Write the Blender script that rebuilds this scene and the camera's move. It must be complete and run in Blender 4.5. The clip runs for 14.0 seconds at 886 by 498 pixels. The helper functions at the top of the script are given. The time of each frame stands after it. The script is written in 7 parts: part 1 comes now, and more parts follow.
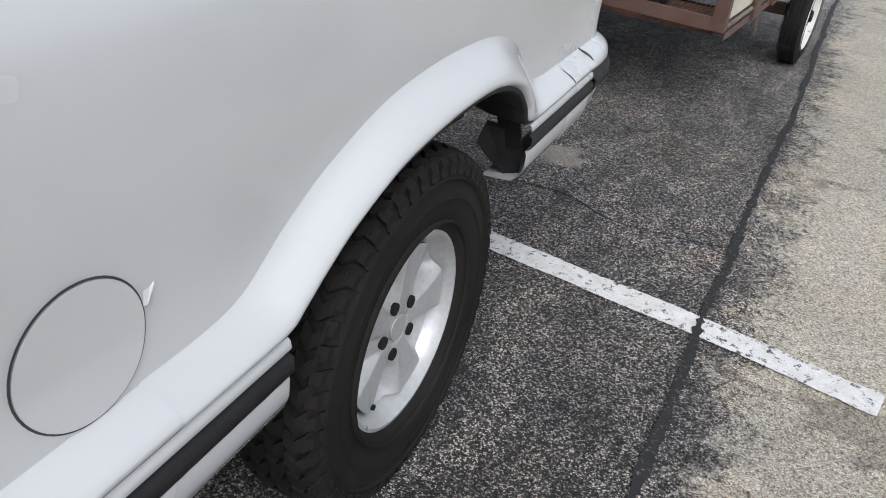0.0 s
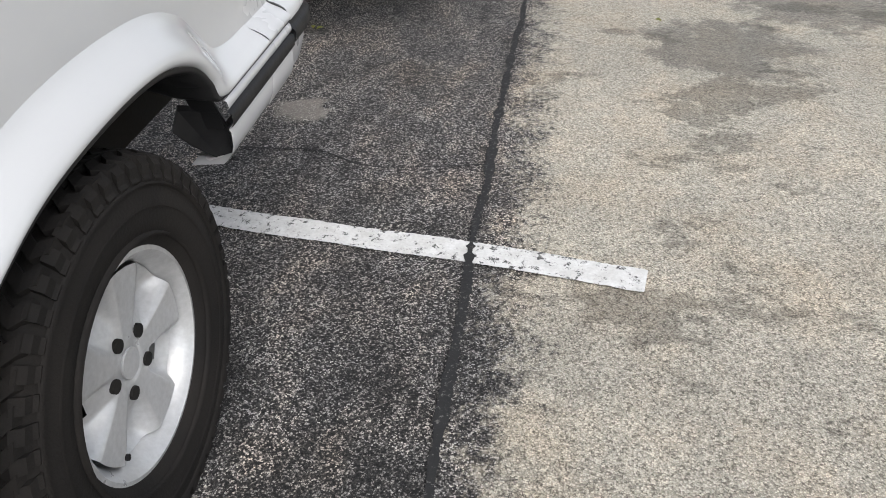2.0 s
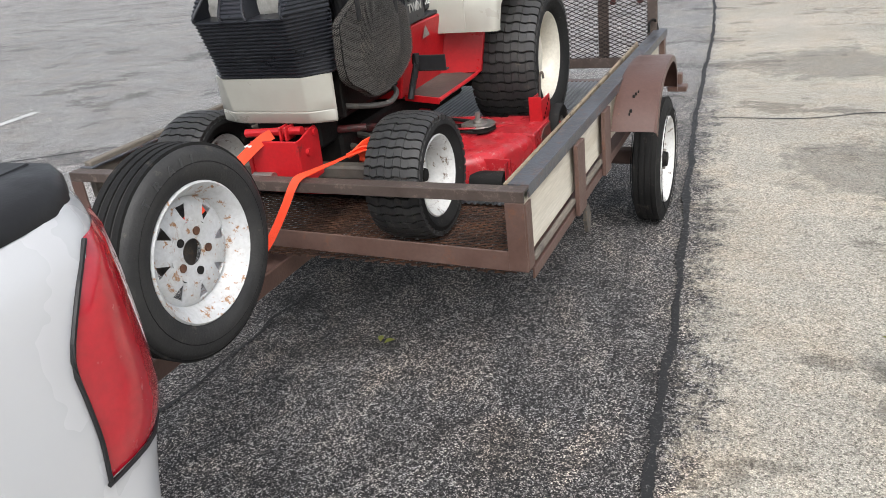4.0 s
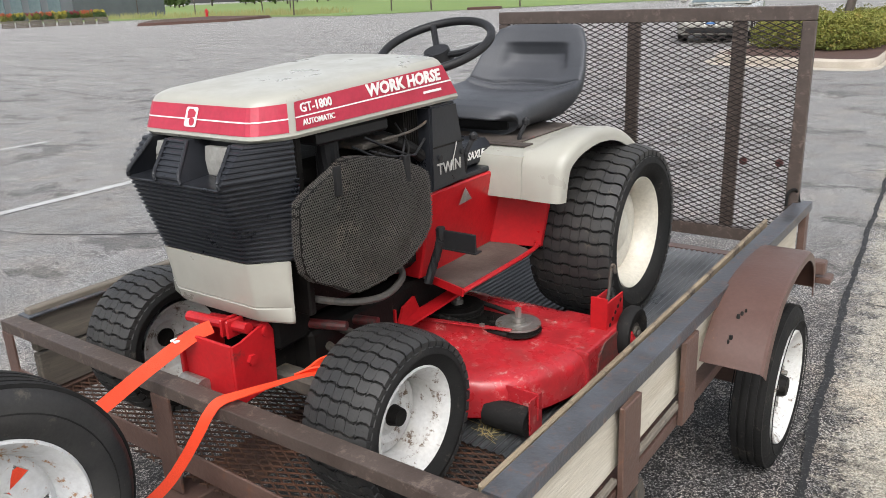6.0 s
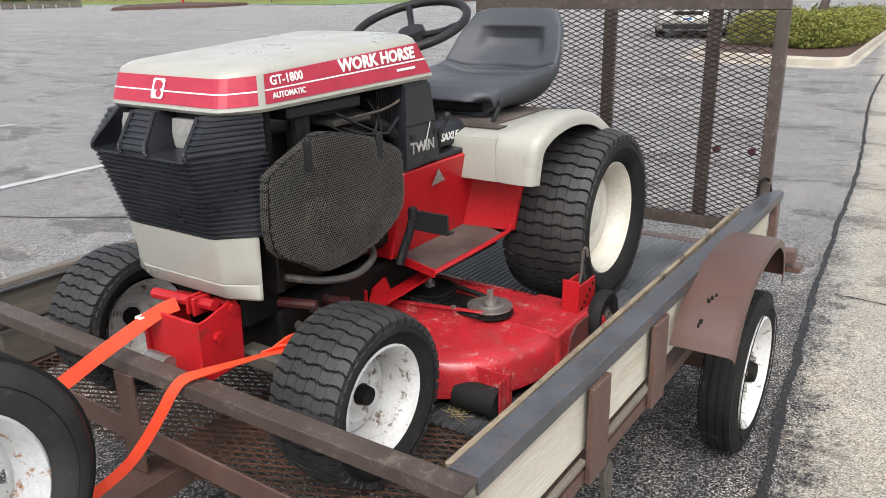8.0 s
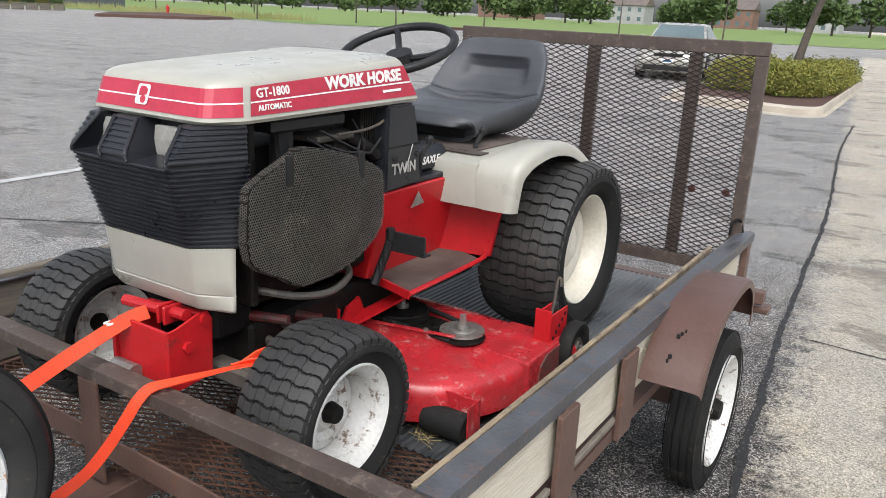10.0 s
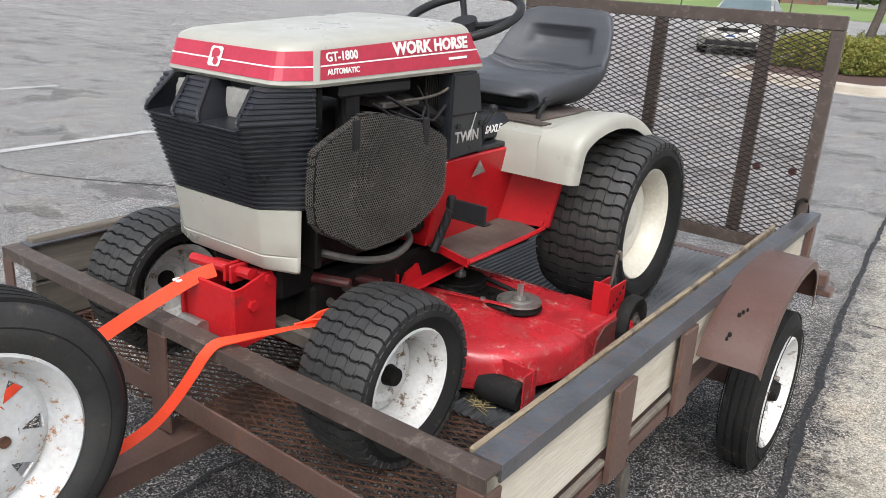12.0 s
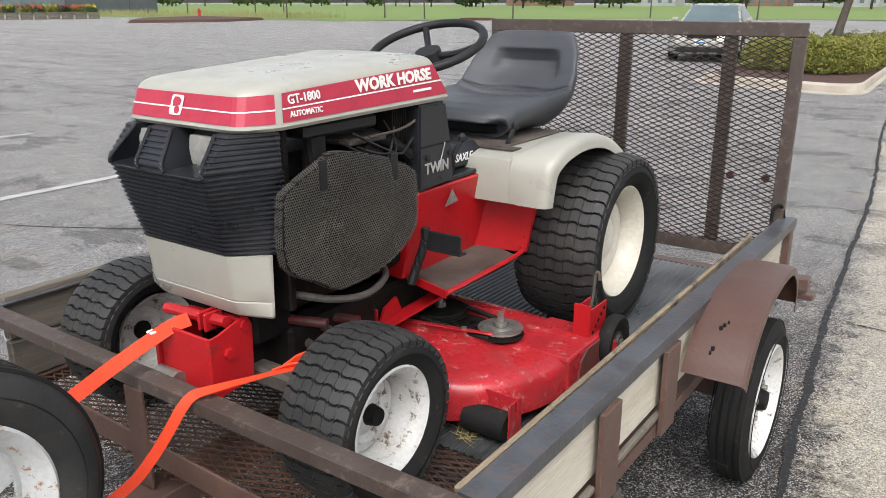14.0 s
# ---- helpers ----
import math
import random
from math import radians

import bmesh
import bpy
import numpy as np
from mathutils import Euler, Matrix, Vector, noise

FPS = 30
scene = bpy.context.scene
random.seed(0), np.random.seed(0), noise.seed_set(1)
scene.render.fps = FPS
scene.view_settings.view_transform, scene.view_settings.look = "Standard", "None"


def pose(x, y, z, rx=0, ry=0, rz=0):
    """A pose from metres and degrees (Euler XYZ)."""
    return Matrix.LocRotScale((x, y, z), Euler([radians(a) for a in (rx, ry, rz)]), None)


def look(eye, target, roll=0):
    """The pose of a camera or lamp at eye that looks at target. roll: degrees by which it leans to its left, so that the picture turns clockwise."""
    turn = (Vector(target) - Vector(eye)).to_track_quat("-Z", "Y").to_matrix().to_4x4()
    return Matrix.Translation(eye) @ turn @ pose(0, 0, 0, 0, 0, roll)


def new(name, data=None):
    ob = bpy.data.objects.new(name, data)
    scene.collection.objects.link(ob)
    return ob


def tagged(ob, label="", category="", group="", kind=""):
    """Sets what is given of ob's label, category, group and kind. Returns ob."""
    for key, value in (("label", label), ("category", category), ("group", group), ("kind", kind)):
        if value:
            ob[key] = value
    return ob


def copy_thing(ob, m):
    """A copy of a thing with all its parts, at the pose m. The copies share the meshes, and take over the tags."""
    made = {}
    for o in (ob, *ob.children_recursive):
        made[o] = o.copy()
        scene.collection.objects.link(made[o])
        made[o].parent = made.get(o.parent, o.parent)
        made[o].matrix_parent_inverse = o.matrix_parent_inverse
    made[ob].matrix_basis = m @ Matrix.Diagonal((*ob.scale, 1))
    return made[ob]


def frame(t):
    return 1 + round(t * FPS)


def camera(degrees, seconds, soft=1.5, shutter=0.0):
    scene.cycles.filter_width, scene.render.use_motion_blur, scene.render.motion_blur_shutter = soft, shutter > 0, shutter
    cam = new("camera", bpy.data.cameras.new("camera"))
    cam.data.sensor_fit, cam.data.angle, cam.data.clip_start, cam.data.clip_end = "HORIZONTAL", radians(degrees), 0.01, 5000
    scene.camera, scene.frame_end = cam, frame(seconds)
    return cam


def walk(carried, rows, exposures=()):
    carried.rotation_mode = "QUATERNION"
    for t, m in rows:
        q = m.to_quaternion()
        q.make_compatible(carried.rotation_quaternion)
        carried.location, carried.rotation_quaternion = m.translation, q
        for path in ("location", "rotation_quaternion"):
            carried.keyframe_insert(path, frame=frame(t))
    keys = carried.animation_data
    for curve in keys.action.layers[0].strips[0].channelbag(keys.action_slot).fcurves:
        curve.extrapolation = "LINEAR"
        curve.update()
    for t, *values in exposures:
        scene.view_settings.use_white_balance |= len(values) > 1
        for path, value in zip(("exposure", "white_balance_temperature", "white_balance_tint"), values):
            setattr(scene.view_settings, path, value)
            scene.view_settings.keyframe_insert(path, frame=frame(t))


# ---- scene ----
cam = camera(58.7, 14.0, soft=0.8)
PATH = [
    (0, (0.796, -3.258, 1.285), (-0.053, -1.783, 0.234), 5.2),
    (0.5, (0.801, -3.303, 1.26), (-0.209, -1.973, 0.159), 4.0),
    (1, (0.794, -3.34, 1.287), (-0.16, -1.952, 0.208), -0.3),
    (1.5, (0.841, -3.273, 1.292), (0.216, -1.718, 0.201), -1.2),
    (2, (0.891, -3.081, 1.28), (0.497, -1.501, 0.119), -1.6),
    (2.5, (0.946, -2.778, 1.281), (0.507, -1.109, 0.27), -5.4),
    (3, (0.847, -2.445, 1.287), (0.259, -0.754, 0.396), -8.9),
    (3.2, (0.81, -2.303, 1.308), (0.184, -0.597, 0.472), -9.1),
    (5.3, (0.67, -1.022, 1.422), (-0.386, 0.468, 0.606), -2.6),
    (5.5, (0.673, -0.949, 1.44), (-0.416, 0.551, 0.69), -2.6),
    (6, (0.671, -0.878, 1.465), (-0.45, 0.658, 0.845), -2.4),
    (6.5, (0.675, -0.857, 1.451), (-0.434, 0.695, 0.849), -1.7),
    (7, (0.683, -0.854, 1.434), (-0.404, 0.695, 0.786), -1.8),
    (7.5, (0.685, -0.854, 1.437), (-0.382, 0.704, 0.777), -1.6),
    (8, (0.675, -0.867, 1.431), (-0.393, 0.698, 0.791), -1.1),
    (10.3, (0.668, -0.883, 1.424), (-0.353, 0.736, 0.844), 3.2),
    (10.5, (0.657, -0.889, 1.418), (-0.375, 0.718, 0.825), 3.7),
    (11, (0.65, -0.913, 1.407), (-0.447, 0.627, 0.755), 3.2),
    (11.5, (0.648, -0.91, 1.408), (-0.477, 0.6, 0.732), 2.9),
    (12, (0.653, -0.902, 1.416), (-0.454, 0.631, 0.767), 3.4),
    (12.5, (0.655, -0.897, 1.416), (-0.451, 0.651, 0.799), 3.0),
    (13, (0.668, -0.89, 1.432), (-0.432, 0.67, 0.835), 1.4),
    (13.5, (0.67, -0.876, 1.432), (-0.397, 0.706, 0.836), 0.5),
    (14, (0.665, -0.869, 1.44), (-0.428, 0.695, 0.841), -0.0),
]
walk(cam, [(t, look(e, g, r)) for t, e, g, r in PATH], [(0.0, 0.47, 6150, 10), (1.0, 0.54, 6150, 10), (2.0, 0.56, 6350, 10), (3.2, 0.67, 6300, 10), (5.3, 1.02, 6400, 10), (6.0, 0.80, 6400, 10), (8.0, 0.88, 6350, 10), (10.5, 0.79, 6300, 10), (12.0, 0.86, 6300, 10), (13.0, 0.76, 6400, 10), (14.0, 0.78, 6400, 10)])

# ---- world and light: overcast day ----
world = bpy.data.worlds.new("overcast_sky")
scene.world = world
world.use_nodes = True
wn, wl = world.node_tree.nodes, world.node_tree.links
sky = wn.new("ShaderNodeTexSky")
sky.sky_type = "NISHITA"
sky.sun_disc = False
sky.sun_elevation = radians(52)
sky.sun_rotation = radians(150)
sky.air_density, sky.dust_density, sky.ozone_density = 1.0, 4.0, 1.0
hsv = wn.new("ShaderNodeHueSaturation")
hsv.inputs["Saturation"].default_value = 0.3
wl.new(sky.outputs[0], hsv.inputs["Color"])
wl.new(hsv.outputs[0], wn["Background"].inputs["Color"])
wn["Background"].inputs["Strength"].default_value = 0.15
sun = new("sun", bpy.data.lights.new("sun", "SUN"))
sun.data.energy, sun.data.angle, sun.data.color = 1.0, radians(40), (1.0, 0.97, 0.93)
sun.matrix_world = look((4, -6, 9), (0, 0, 0))


# ---- materials ----
def nodes_of(name):
    m = bpy.data.materials.new(name)
    m.use_nodes = True
    nt = m.node_tree
    return m, nt, nt.nodes, nt.links, nt.nodes["Principled BSDF"]


def ramp(nt, fac, stops):
    r = nt.nodes.new("ShaderNodeValToRGB")
    while len(r.color_ramp.elements) < len(stops):
        r.color_ramp.elements.new(0.5)
    for e, (p, c) in zip(r.color_ramp.elements, stops):
        e.position = p
        e.color = (*c, 1) if len(c) == 3 else c
    nt.links.new(fac, r.inputs[0])
    return r.outputs[0]


def noise_tex(nt, vec, scale, detail=4.0, rough=0.6, stretch=None):
    n = nt.nodes.new("ShaderNodeTexNoise")
    n.inputs["Scale"].default_value = scale
    n.inputs["Detail"].default_value = detail
    n.inputs["Roughness"].default_value = rough
    if stretch:
        mp = nt.nodes.new("ShaderNodeMapping")
        mp.inputs["Scale"].default_value = stretch
        nt.links.new(vec, mp.inputs["Vector"])
        vec = mp.outputs[0]
    nt.links.new(vec, n.inputs["Vector"])
    return n.outputs["Fac"]


def mixed(nt, fac, a, b, kind="MIX"):
    x = nt.nodes.new("ShaderNodeMix")
    x.data_type, x.blend_type = "RGBA", kind
    for sock, v in ((x.inputs[0], fac), (x.inputs[6], a), (x.inputs[7], b)):
        if isinstance(v, (int, float)):
            sock.default_value = v
        elif isinstance(v, tuple):
            sock.default_value = (*v, 1)
        else:
            nt.links.new(v, sock)
    return x.outputs[2]


def surface(name, base, alt=None, wear=None, wear_at=0.62, scale=6.0, rough=0.5, metal=0.0, fine=90.0, bump=0.15, stretch=None, coat=0.0, spread=0.12, spec=0.5):
    """A worn surface: base and alt blend in broad patches, wear comes through in spots, with fine grain and relief."""
    m, nt, ns, lk, bsdf = nodes_of(name)
    co = ns.new("ShaderNodeTexCoord").outputs["Object"]
    alt = alt or tuple(c * 0.8 for c in base)
    big = noise_tex(nt, co, scale, 5.0, 0.65, stretch)
    small = noise_tex(nt, co, fine, 3.0, 0.6, stretch)
    col = mixed(nt, ramp(nt, big, [(0.35, (0, 0, 0)), (0.65, (1, 1, 1))]), base, alt)
    col = mixed(nt, 0.35, col, ramp(nt, small, [(0.3, (0.55,) * 3), (0.7, (1.0,) * 3)]), "MULTIPLY")
    if wear:
        spots = noise_tex(nt, co, scale * 2.3, 8.0, 0.75)
        col = mixed(nt, ramp(nt, spots, [(wear_at - spread / 2, (0, 0, 0)), (wear_at + spread / 2, (1, 1, 1))]), col, wear)
    lk.new(col, bsdf.inputs["Base Color"])
    rr = ramp(nt, big, [(0.3, (max(rough - 0.1, 0.03),) * 3), (0.7, (min(rough + 0.12, 1),) * 3)])
    lk.new(rr, bsdf.inputs["Roughness"])
    bsdf.inputs["Metallic"].default_value = metal
    bsdf.inputs["Coat Weight"].default_value = coat
    bsdf.inputs["Specular IOR Level"].default_value = spec
    if bump:
        b = ns.new("ShaderNodeBump")
        b.inputs["Strength"].default_value = bump
        b.inputs["Distance"].default_value = 0.004
        lk.new(small, b.inputs["Height"])
        lk.new(b.outputs[0], bsdf.inputs["Normal"])
    return m


def asphalt_material():
    m, nt, ns, lk, bsdf = nodes_of("asphalt")
    co = ns.new("ShaderNodeTexCoord").outputs["Object"]
    sep = ns.new("ShaderNodeSeparateXYZ")
    lk.new(co, sep.inputs[0])

    def vor(scale, out="Color"):
        v = ns.new("ShaderNodeTexVoronoi")
        v.inputs["Scale"].default_value = scale
        lk.new(co, v.inputs["Vector"])
        return v.outputs[out]

    def calc(op, a, b):
        c = ns.new("ShaderNodeMath")
        c.operation = op
        for sock, v in zip(c.inputs, (a, b)):
            if isinstance(v, (int, float)):
                sock.default_value = v
            else:
                lk.new(v, sock)
        return c.outputs[0]

    grain = ns.new("ShaderNodeSeparateColor")
    lk.new(vor(255.0), grain.inputs[0])
    grain2 = ns.new("ShaderNodeSeparateColor")
    lk.new(vor(135.0), grain2.inputs[0])
    speck = calc("MULTIPLY_ADD", grain.outputs[0], 0.65)
    speck.node.inputs[2].default_value = 0.0
    speck = calc("ADD", speck, calc("MULTIPLY", grain2.outputs[1], 0.35))
    # dark gaps between the stones
    gap = ramp(nt, calc("MULTIPLY", vor(255.0, "Distance"), 1.0), [(0.40, (1, 1, 1)), (0.75, (0.10, 0.10, 0.10))])
    # dark mixes darker asphalt with painted shade from truck and trailer
    dark = ramp(nt, speck, [(0.2, (0.008, 0.008, 0.009)), (0.42, (0.042, 0.040, 0.039)), (0.60, (0.125, 0.119, 0.115)), (0.80, (0.54, 0.52, 0.495))])
    pale = ramp(nt, speck, [(0.15, (0.19, 0.172, 0.14)), (0.36, (0.41, 0.378, 0.312)), (0.62, (0.54, 0.503, 0.422)), (0.85, (0.74, 0.70, 0.60))])
    mid = ramp(nt, speck, [(0.16, (0.08, 0.08, 0.08)), (0.48, (0.285, 0.28, 0.274)), (0.85, (0.70, 0.69, 0.675))])
    n1 = noise_tex(nt, co, 1.3, 6.0, 0.65)
    n2 = noise_tex(nt, co, 7.0, 6.0, 0.7)
    # distance to the right of the long seam
    off = calc("ADD", sep.outputs[0], calc("MULTIPLY", sep.outputs[1], 0.095))
    edge = calc("ADD", off, calc("MULTIPLY", calc("ADD", n2, -0.5), 0.55))
    edge = calc("ADD", edge, calc("MULTIPLY", calc("ADD", n1, -0.5), 0.25))
    edge = calc("ADD", edge, calc("MULTIPLY", calc("ADD", noise_tex(nt, co, 45.0, 4.0, 0.7), -0.5), 0.5))
    right = ramp(nt, calc("ADD", calc("MULTIPLY", edge, 1.0), -0.05), [(0.42, (0, 0, 0)), (0.56, (1, 1, 1))])
    # far and ahead end that darkened lane to the left and beyond the trailer
    far = ramp(nt, calc("MULTIPLY", calc("ADD", edge, 9.0), 0.1), [(0.62, (1, 1, 1)), (0.72, (0, 0, 0))])
    ahead = ramp(nt, calc("MULTIPLY", calc("ADD", sep.outputs[1], calc("MULTIPLY", n1, 2.0)), 0.1), [(0.3, (0, 0, 0)), (0.55, (1, 1, 1))])
    col = mixed(nt, far, dark, mid)
    col = mixed(nt, ahead, col, mid)
    col = mixed(nt, calc("MULTIPLY", right, 1.0), col, pale)
    col = mixed(nt, calc("SUBTRACT", 0.8, calc("MULTIPLY", right, 0.42)), col, gap, "MULTIPLY")
    # worn and oily patches of hand's width
    patch = ramp(nt, noise_tex(nt, co, 3.6, 8.0, 0.72, (1.5, 0.7, 1.0)), [(0.36, (0.45, 0.45, 0.46)), (0.50, (1.0, 1.0, 1.0)), (0.66, (1.7, 1.60, 1.48))])
    col = mixed(nt, calc("MULTIPLY", calc("SUBTRACT", 1.0, calc("MULTIPLY", right, 0.85)), calc("SUBTRACT", 1.0, calc("MULTIPLY", calc("MAXIMUM", far, ahead), 0.75))), col, mixed(nt, 1.0, col, patch, "MULTIPLY"))
    # weathered stains on the pale strip, streaks on the old lot
    blot = ramp(nt, noise_tex(nt, co, 1.1, 7.0, 0.72, (1.0, 1.6, 1.0)), [(0.555, (1, 1, 1)), (0.585, (0.60, 0.595, 0.59))])
    col = mixed(nt, 1.0, col, blot, "MULTIPLY")
    streak = ramp(nt, noise_tex(nt, co, 0.35, 7.0, 0.7, (0.5, 2.2, 1.0)), [(0.35, (0.86, 0.86, 0.87)), (0.65, (1.15, 1.15, 1.15))])
    col = mixed(nt, 1.0, col, streak, "MULTIPLY")
    warm = ramp(nt, noise_tex(nt, co, 2.7, 5.0, 0.7), [(0.45, (1, 1, 1)), (0.75, (1.07, 0.99, 0.91))])
    col = mixed(nt, 1.0, col, warm, "MULTIPLY")
    # dried spills: a pale one beside the bumper, greyish ones on the pale strip
    for x, y, r, tone, much in ((-0.28, -0.56, 0.13, (0.33, 0.30, 0.265), 0.6), (1.3, 0.35, 0.42, (0.13, 0.127, 0.122), 0.62), (1.75, 1.0, 0.5, (0.13, 0.127, 0.122), 0.6), (1.05, 2.2, 0.5, (0.15, 0.145, 0.14), 0.5), (0.9, 4.4, 0.6, (0.15, 0.145, 0.14), 0.5)):
        d = ns.new("ShaderNodeVectorMath")
        d.operation = "DISTANCE"
        lk.new(co, d.inputs[0])
        d.inputs[1].default_value = (x, y, 0)
        f = calc("ADD", calc("MULTIPLY", d.outputs["Value"], 1.0 / r), calc("MULTIPLY", calc("ADD", n2, -0.5), 2.2))
        f = ramp(nt, f, [(0.62, (much,) * 3), (0.9, (0, 0, 0))])
        col = mixed(nt, f, col, mixed(nt, 0.6, tone, col, "OVERLAY") if r > 0.2 else tone)
    lk.new(col, bsdf.inputs["Base Color"])
    bsdf.inputs["Roughness"].default_value = 0.82
    b = ns.new("ShaderNodeBump")
    b.inputs["Strength"].default_value = 0.8
    b.inputs["Distance"].default_value = 0.008
    lk.new(calc("ADD", speck, calc("MULTIPLY", vor(255.0, "Distance"), -0.8)), b.inputs["Height"])
    lk.new(b.outputs[0], bsdf.inputs["Normal"])
    return m


ASPHALT = asphalt_material()
TAR = surface("crack_tar", (0.008, 0.008, 0.0085), (0.016, 0.016, 0.016), (0.13, 0.125, 0.12), 0.60, rough=0.7, scale=35, bump=0.5, spread=0.06)
PAINT = surface("worn_road_paint", (0.66, 0.66, 0.65), (0.55, 0.545, 0.53), (0.06, 0.06, 0.058), 0.575, scale=17, rough=0.75, fine=120, bump=0.5, spread=0.05)
FAR_PAINT = surface("old_road_paint", (0.52, 0.52, 0.505), (0.38, 0.38, 0.375), (0.22, 0.22, 0.22), 0.62, scale=6, rough=0.8)
WHITE_PAINT = surface("white_car_paint", (0.525, 0.535, 0.545), (0.51, 0.515, 0.525), scale=1.5, rough=0.22, fine=1.2, bump=0.0, coat=0.6)
BLACK_PLASTIC = surface("black_plastic", (0.011, 0.011, 0.012), (0.019, 0.019, 0.02), scale=8, rough=0.45, bump=0.1, spec=0.25)
DARK = surface("dark_underside", (0.012, 0.012, 0.012), (0.02, 0.018, 0.016), rough=0.8, spec=0.2)
SEAM = surface("body_seam", (0.05, 0.05, 0.052), rough=0.7)
RUBBER = surface("tyre_rubber", (0.010, 0.0099, 0.0098), (0.019, 0.0183, 0.0175), (0.075, 0.066, 0.054), 0.64, scale=7, rough=0.75, fine=140, bump=0.25, spec=0.2)
# lighter than RUBBER: light on tread blocks put into the colour, plus dust and wear
TREAD_RUBBER = surface("lit_dusty_rubber", (0.022, 0.022, 0.0225), (0.042, 0.041, 0.039), (0.095, 0.083, 0.067), 0.655, scale=9, rough=0.55, fine=160, bump=0.25, spec=0.35)
RUBBER_WORN = surface("worn_raised_rubber", (0.07, 0.07, 0.07), (0.05, 0.05, 0.05), scale=20, rough=0.7, spec=0.2)
RUBBER_BROWN = surface("dusty_tyre_rubber", (0.010, 0.0092, 0.0087), (0.019, 0.0168, 0.0152), scale=6, rough=0.8, fine=160, bump=0.25, spec=0.2)
ALLOY = surface("cast_alloy", (0.56, 0.57, 0.58), (0.48, 0.48, 0.48), scale=5, rough=0.34, metal=0.35, bump=0.05)
STEEL = surface("plated_steel", (0.45, 0.44, 0.42), (0.3, 0.28, 0.25), (0.2, 0.1, 0.05), 0.62, rough=0.4, metal=0.8, scale=14)
RED_LENS = surface("red_lens", (0.45, 0.008, 0.020), (0.38, 0.006, 0.018), scale=20, rough=0.2, bump=0.0, coat=0.8)
BROWN_STEEL = surface("brown_painted_steel", (0.088, 0.049, 0.038), (0.120, 0.072, 0.057), (0.135, 0.062, 0.036), 0.635, scale=9, rough=0.5, bump=0.3, spread=0.12)
FENDER_STEEL = surface("red_brown_fender_paint", (0.085, 0.043, 0.033), (0.105, 0.056, 0.043), (0.17, 0.085, 0.045), 0.68, scale=6, rough=0.42, bump=0.12, spread=0.06)
RAIL_STEEL = surface("worn_rail_steel", (0.048, 0.049, 0.053), (0.088, 0.096, 0.110), (0.13, 0.075, 0.055), 0.60, scale=11, rough=0.40, bump=0.3, spread=0.14)
RAIL_FRONT = surface("worn_brown_rail", (0.055, 0.039, 0.032), (0.08, 0.060, 0.050), (0.13, 0.098, 0.08), 0.59, scale=14, rough=0.55, bump=0.35, spread=0.08)
RUST = surface("rusty_expanded_metal", (0.055, 0.036, 0.029), (0.13, 0.066, 0.042), (0.17, 0.08, 0.045), 0.64, scale=9, rough=0.75, spec=0.2)
WOOD = surface("weathered_plank", (0.60, 0.56, 0.47), (0.48, 0.43, 0.34), (0.2, 0.16, 0.12), 0.68, scale=3, rough=0.8, fine=30, bump=0.5, stretch=(6, 0.5, 6))
WOOD_TAN = surface("splintered_plank_edge", (0.31, 0.25, 0.17), (0.19, 0.145, 0.095), (0.07, 0.055, 0.045), 0.56, scale=4, rough=0.85, fine=40, bump=0.5, stretch=(6, 0.6, 6))
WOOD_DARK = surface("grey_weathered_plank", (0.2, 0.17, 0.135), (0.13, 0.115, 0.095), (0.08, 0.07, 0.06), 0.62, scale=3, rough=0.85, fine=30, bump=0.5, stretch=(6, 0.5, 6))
MAT = surface("ribbed_rubber_mat", (0.035, 0.037, 0.039), (0.12, 0.125, 0.13), scale=4, rough=0.36, bump=0.2, spec=0.4)
WHEEL_WHITE = surface("chipped_white_rim", (0.66, 0.66, 0.645), (0.56, 0.55, 0.52), (0.13, 0.085, 0.055), 0.585, scale=13, rough=0.4, bump=0.12, spread=0.07)
WHEEL_CREAM = surface("cream_rim", (0.66, 0.63, 0.54), (0.6, 0.56, 0.47), (0.3, 0.2, 0.12), 0.70, scale=6, rough=0.4, bump=0.08)
BEIGE = surface("beige_hood_paint", (0.395, 0.388, 0.34), (0.37, 0.36, 0.31), (0.27, 0.22, 0.17), 0.765, scale=9, rough=0.33, fine=3, bump=0.0, spread=0.04)
AXLE_STEEL = surface("dirty_cast_steel", (0.09, 0.08, 0.068), (0.055, 0.048, 0.04), (0.16, 0.11, 0.07), 0.62, scale=9, rough=0.65, bump=0.3)
DARK_MESH = surface("dark_gate_mesh", (0.022, 0.018, 0.017), (0.034, 0.026, 0.023), scale=5, rough=0.7, spec=0.25)
WHEEL_RUSTY = surface("rust_flecked_rim", (0.60, 0.61, 0.615), (0.53, 0.53, 0.515), (0.30, 0.15, 0.06), 0.585, scale=16, rough=0.45, bump=0.15, spread=0.06)
RED = surface("red_tractor_paint", (0.46, 0.011, 0.015), (0.40, 0.009, 0.013), (0.15, 0.025, 0.022), 0.67, scale=6, rough=0.35, bump=0.08)
RED_DULL = surface("dull_red_plastic", (0.11, 0.030, 0.028), (0.08, 0.024, 0.022), scale=20, rough=0.5)
RED_WORN = surface("scuffed_red_paint", (0.47, 0.022, 0.030), (0.32, 0.020, 0.024), (0.50, 0.28, 0.25), 0.625, scale=11, rough=0.28, bump=0.15, spread=0.10)
# red paint darkened in its colour for the shade under the tractor
SHADED_RED = surface("shaded_red_paint", (0.16, 0.018, 0.018), (0.06, 0.014, 0.013), (0.035, 0.028, 0.024), 0.56, scale=10, rough=0.55, bump=0.3)
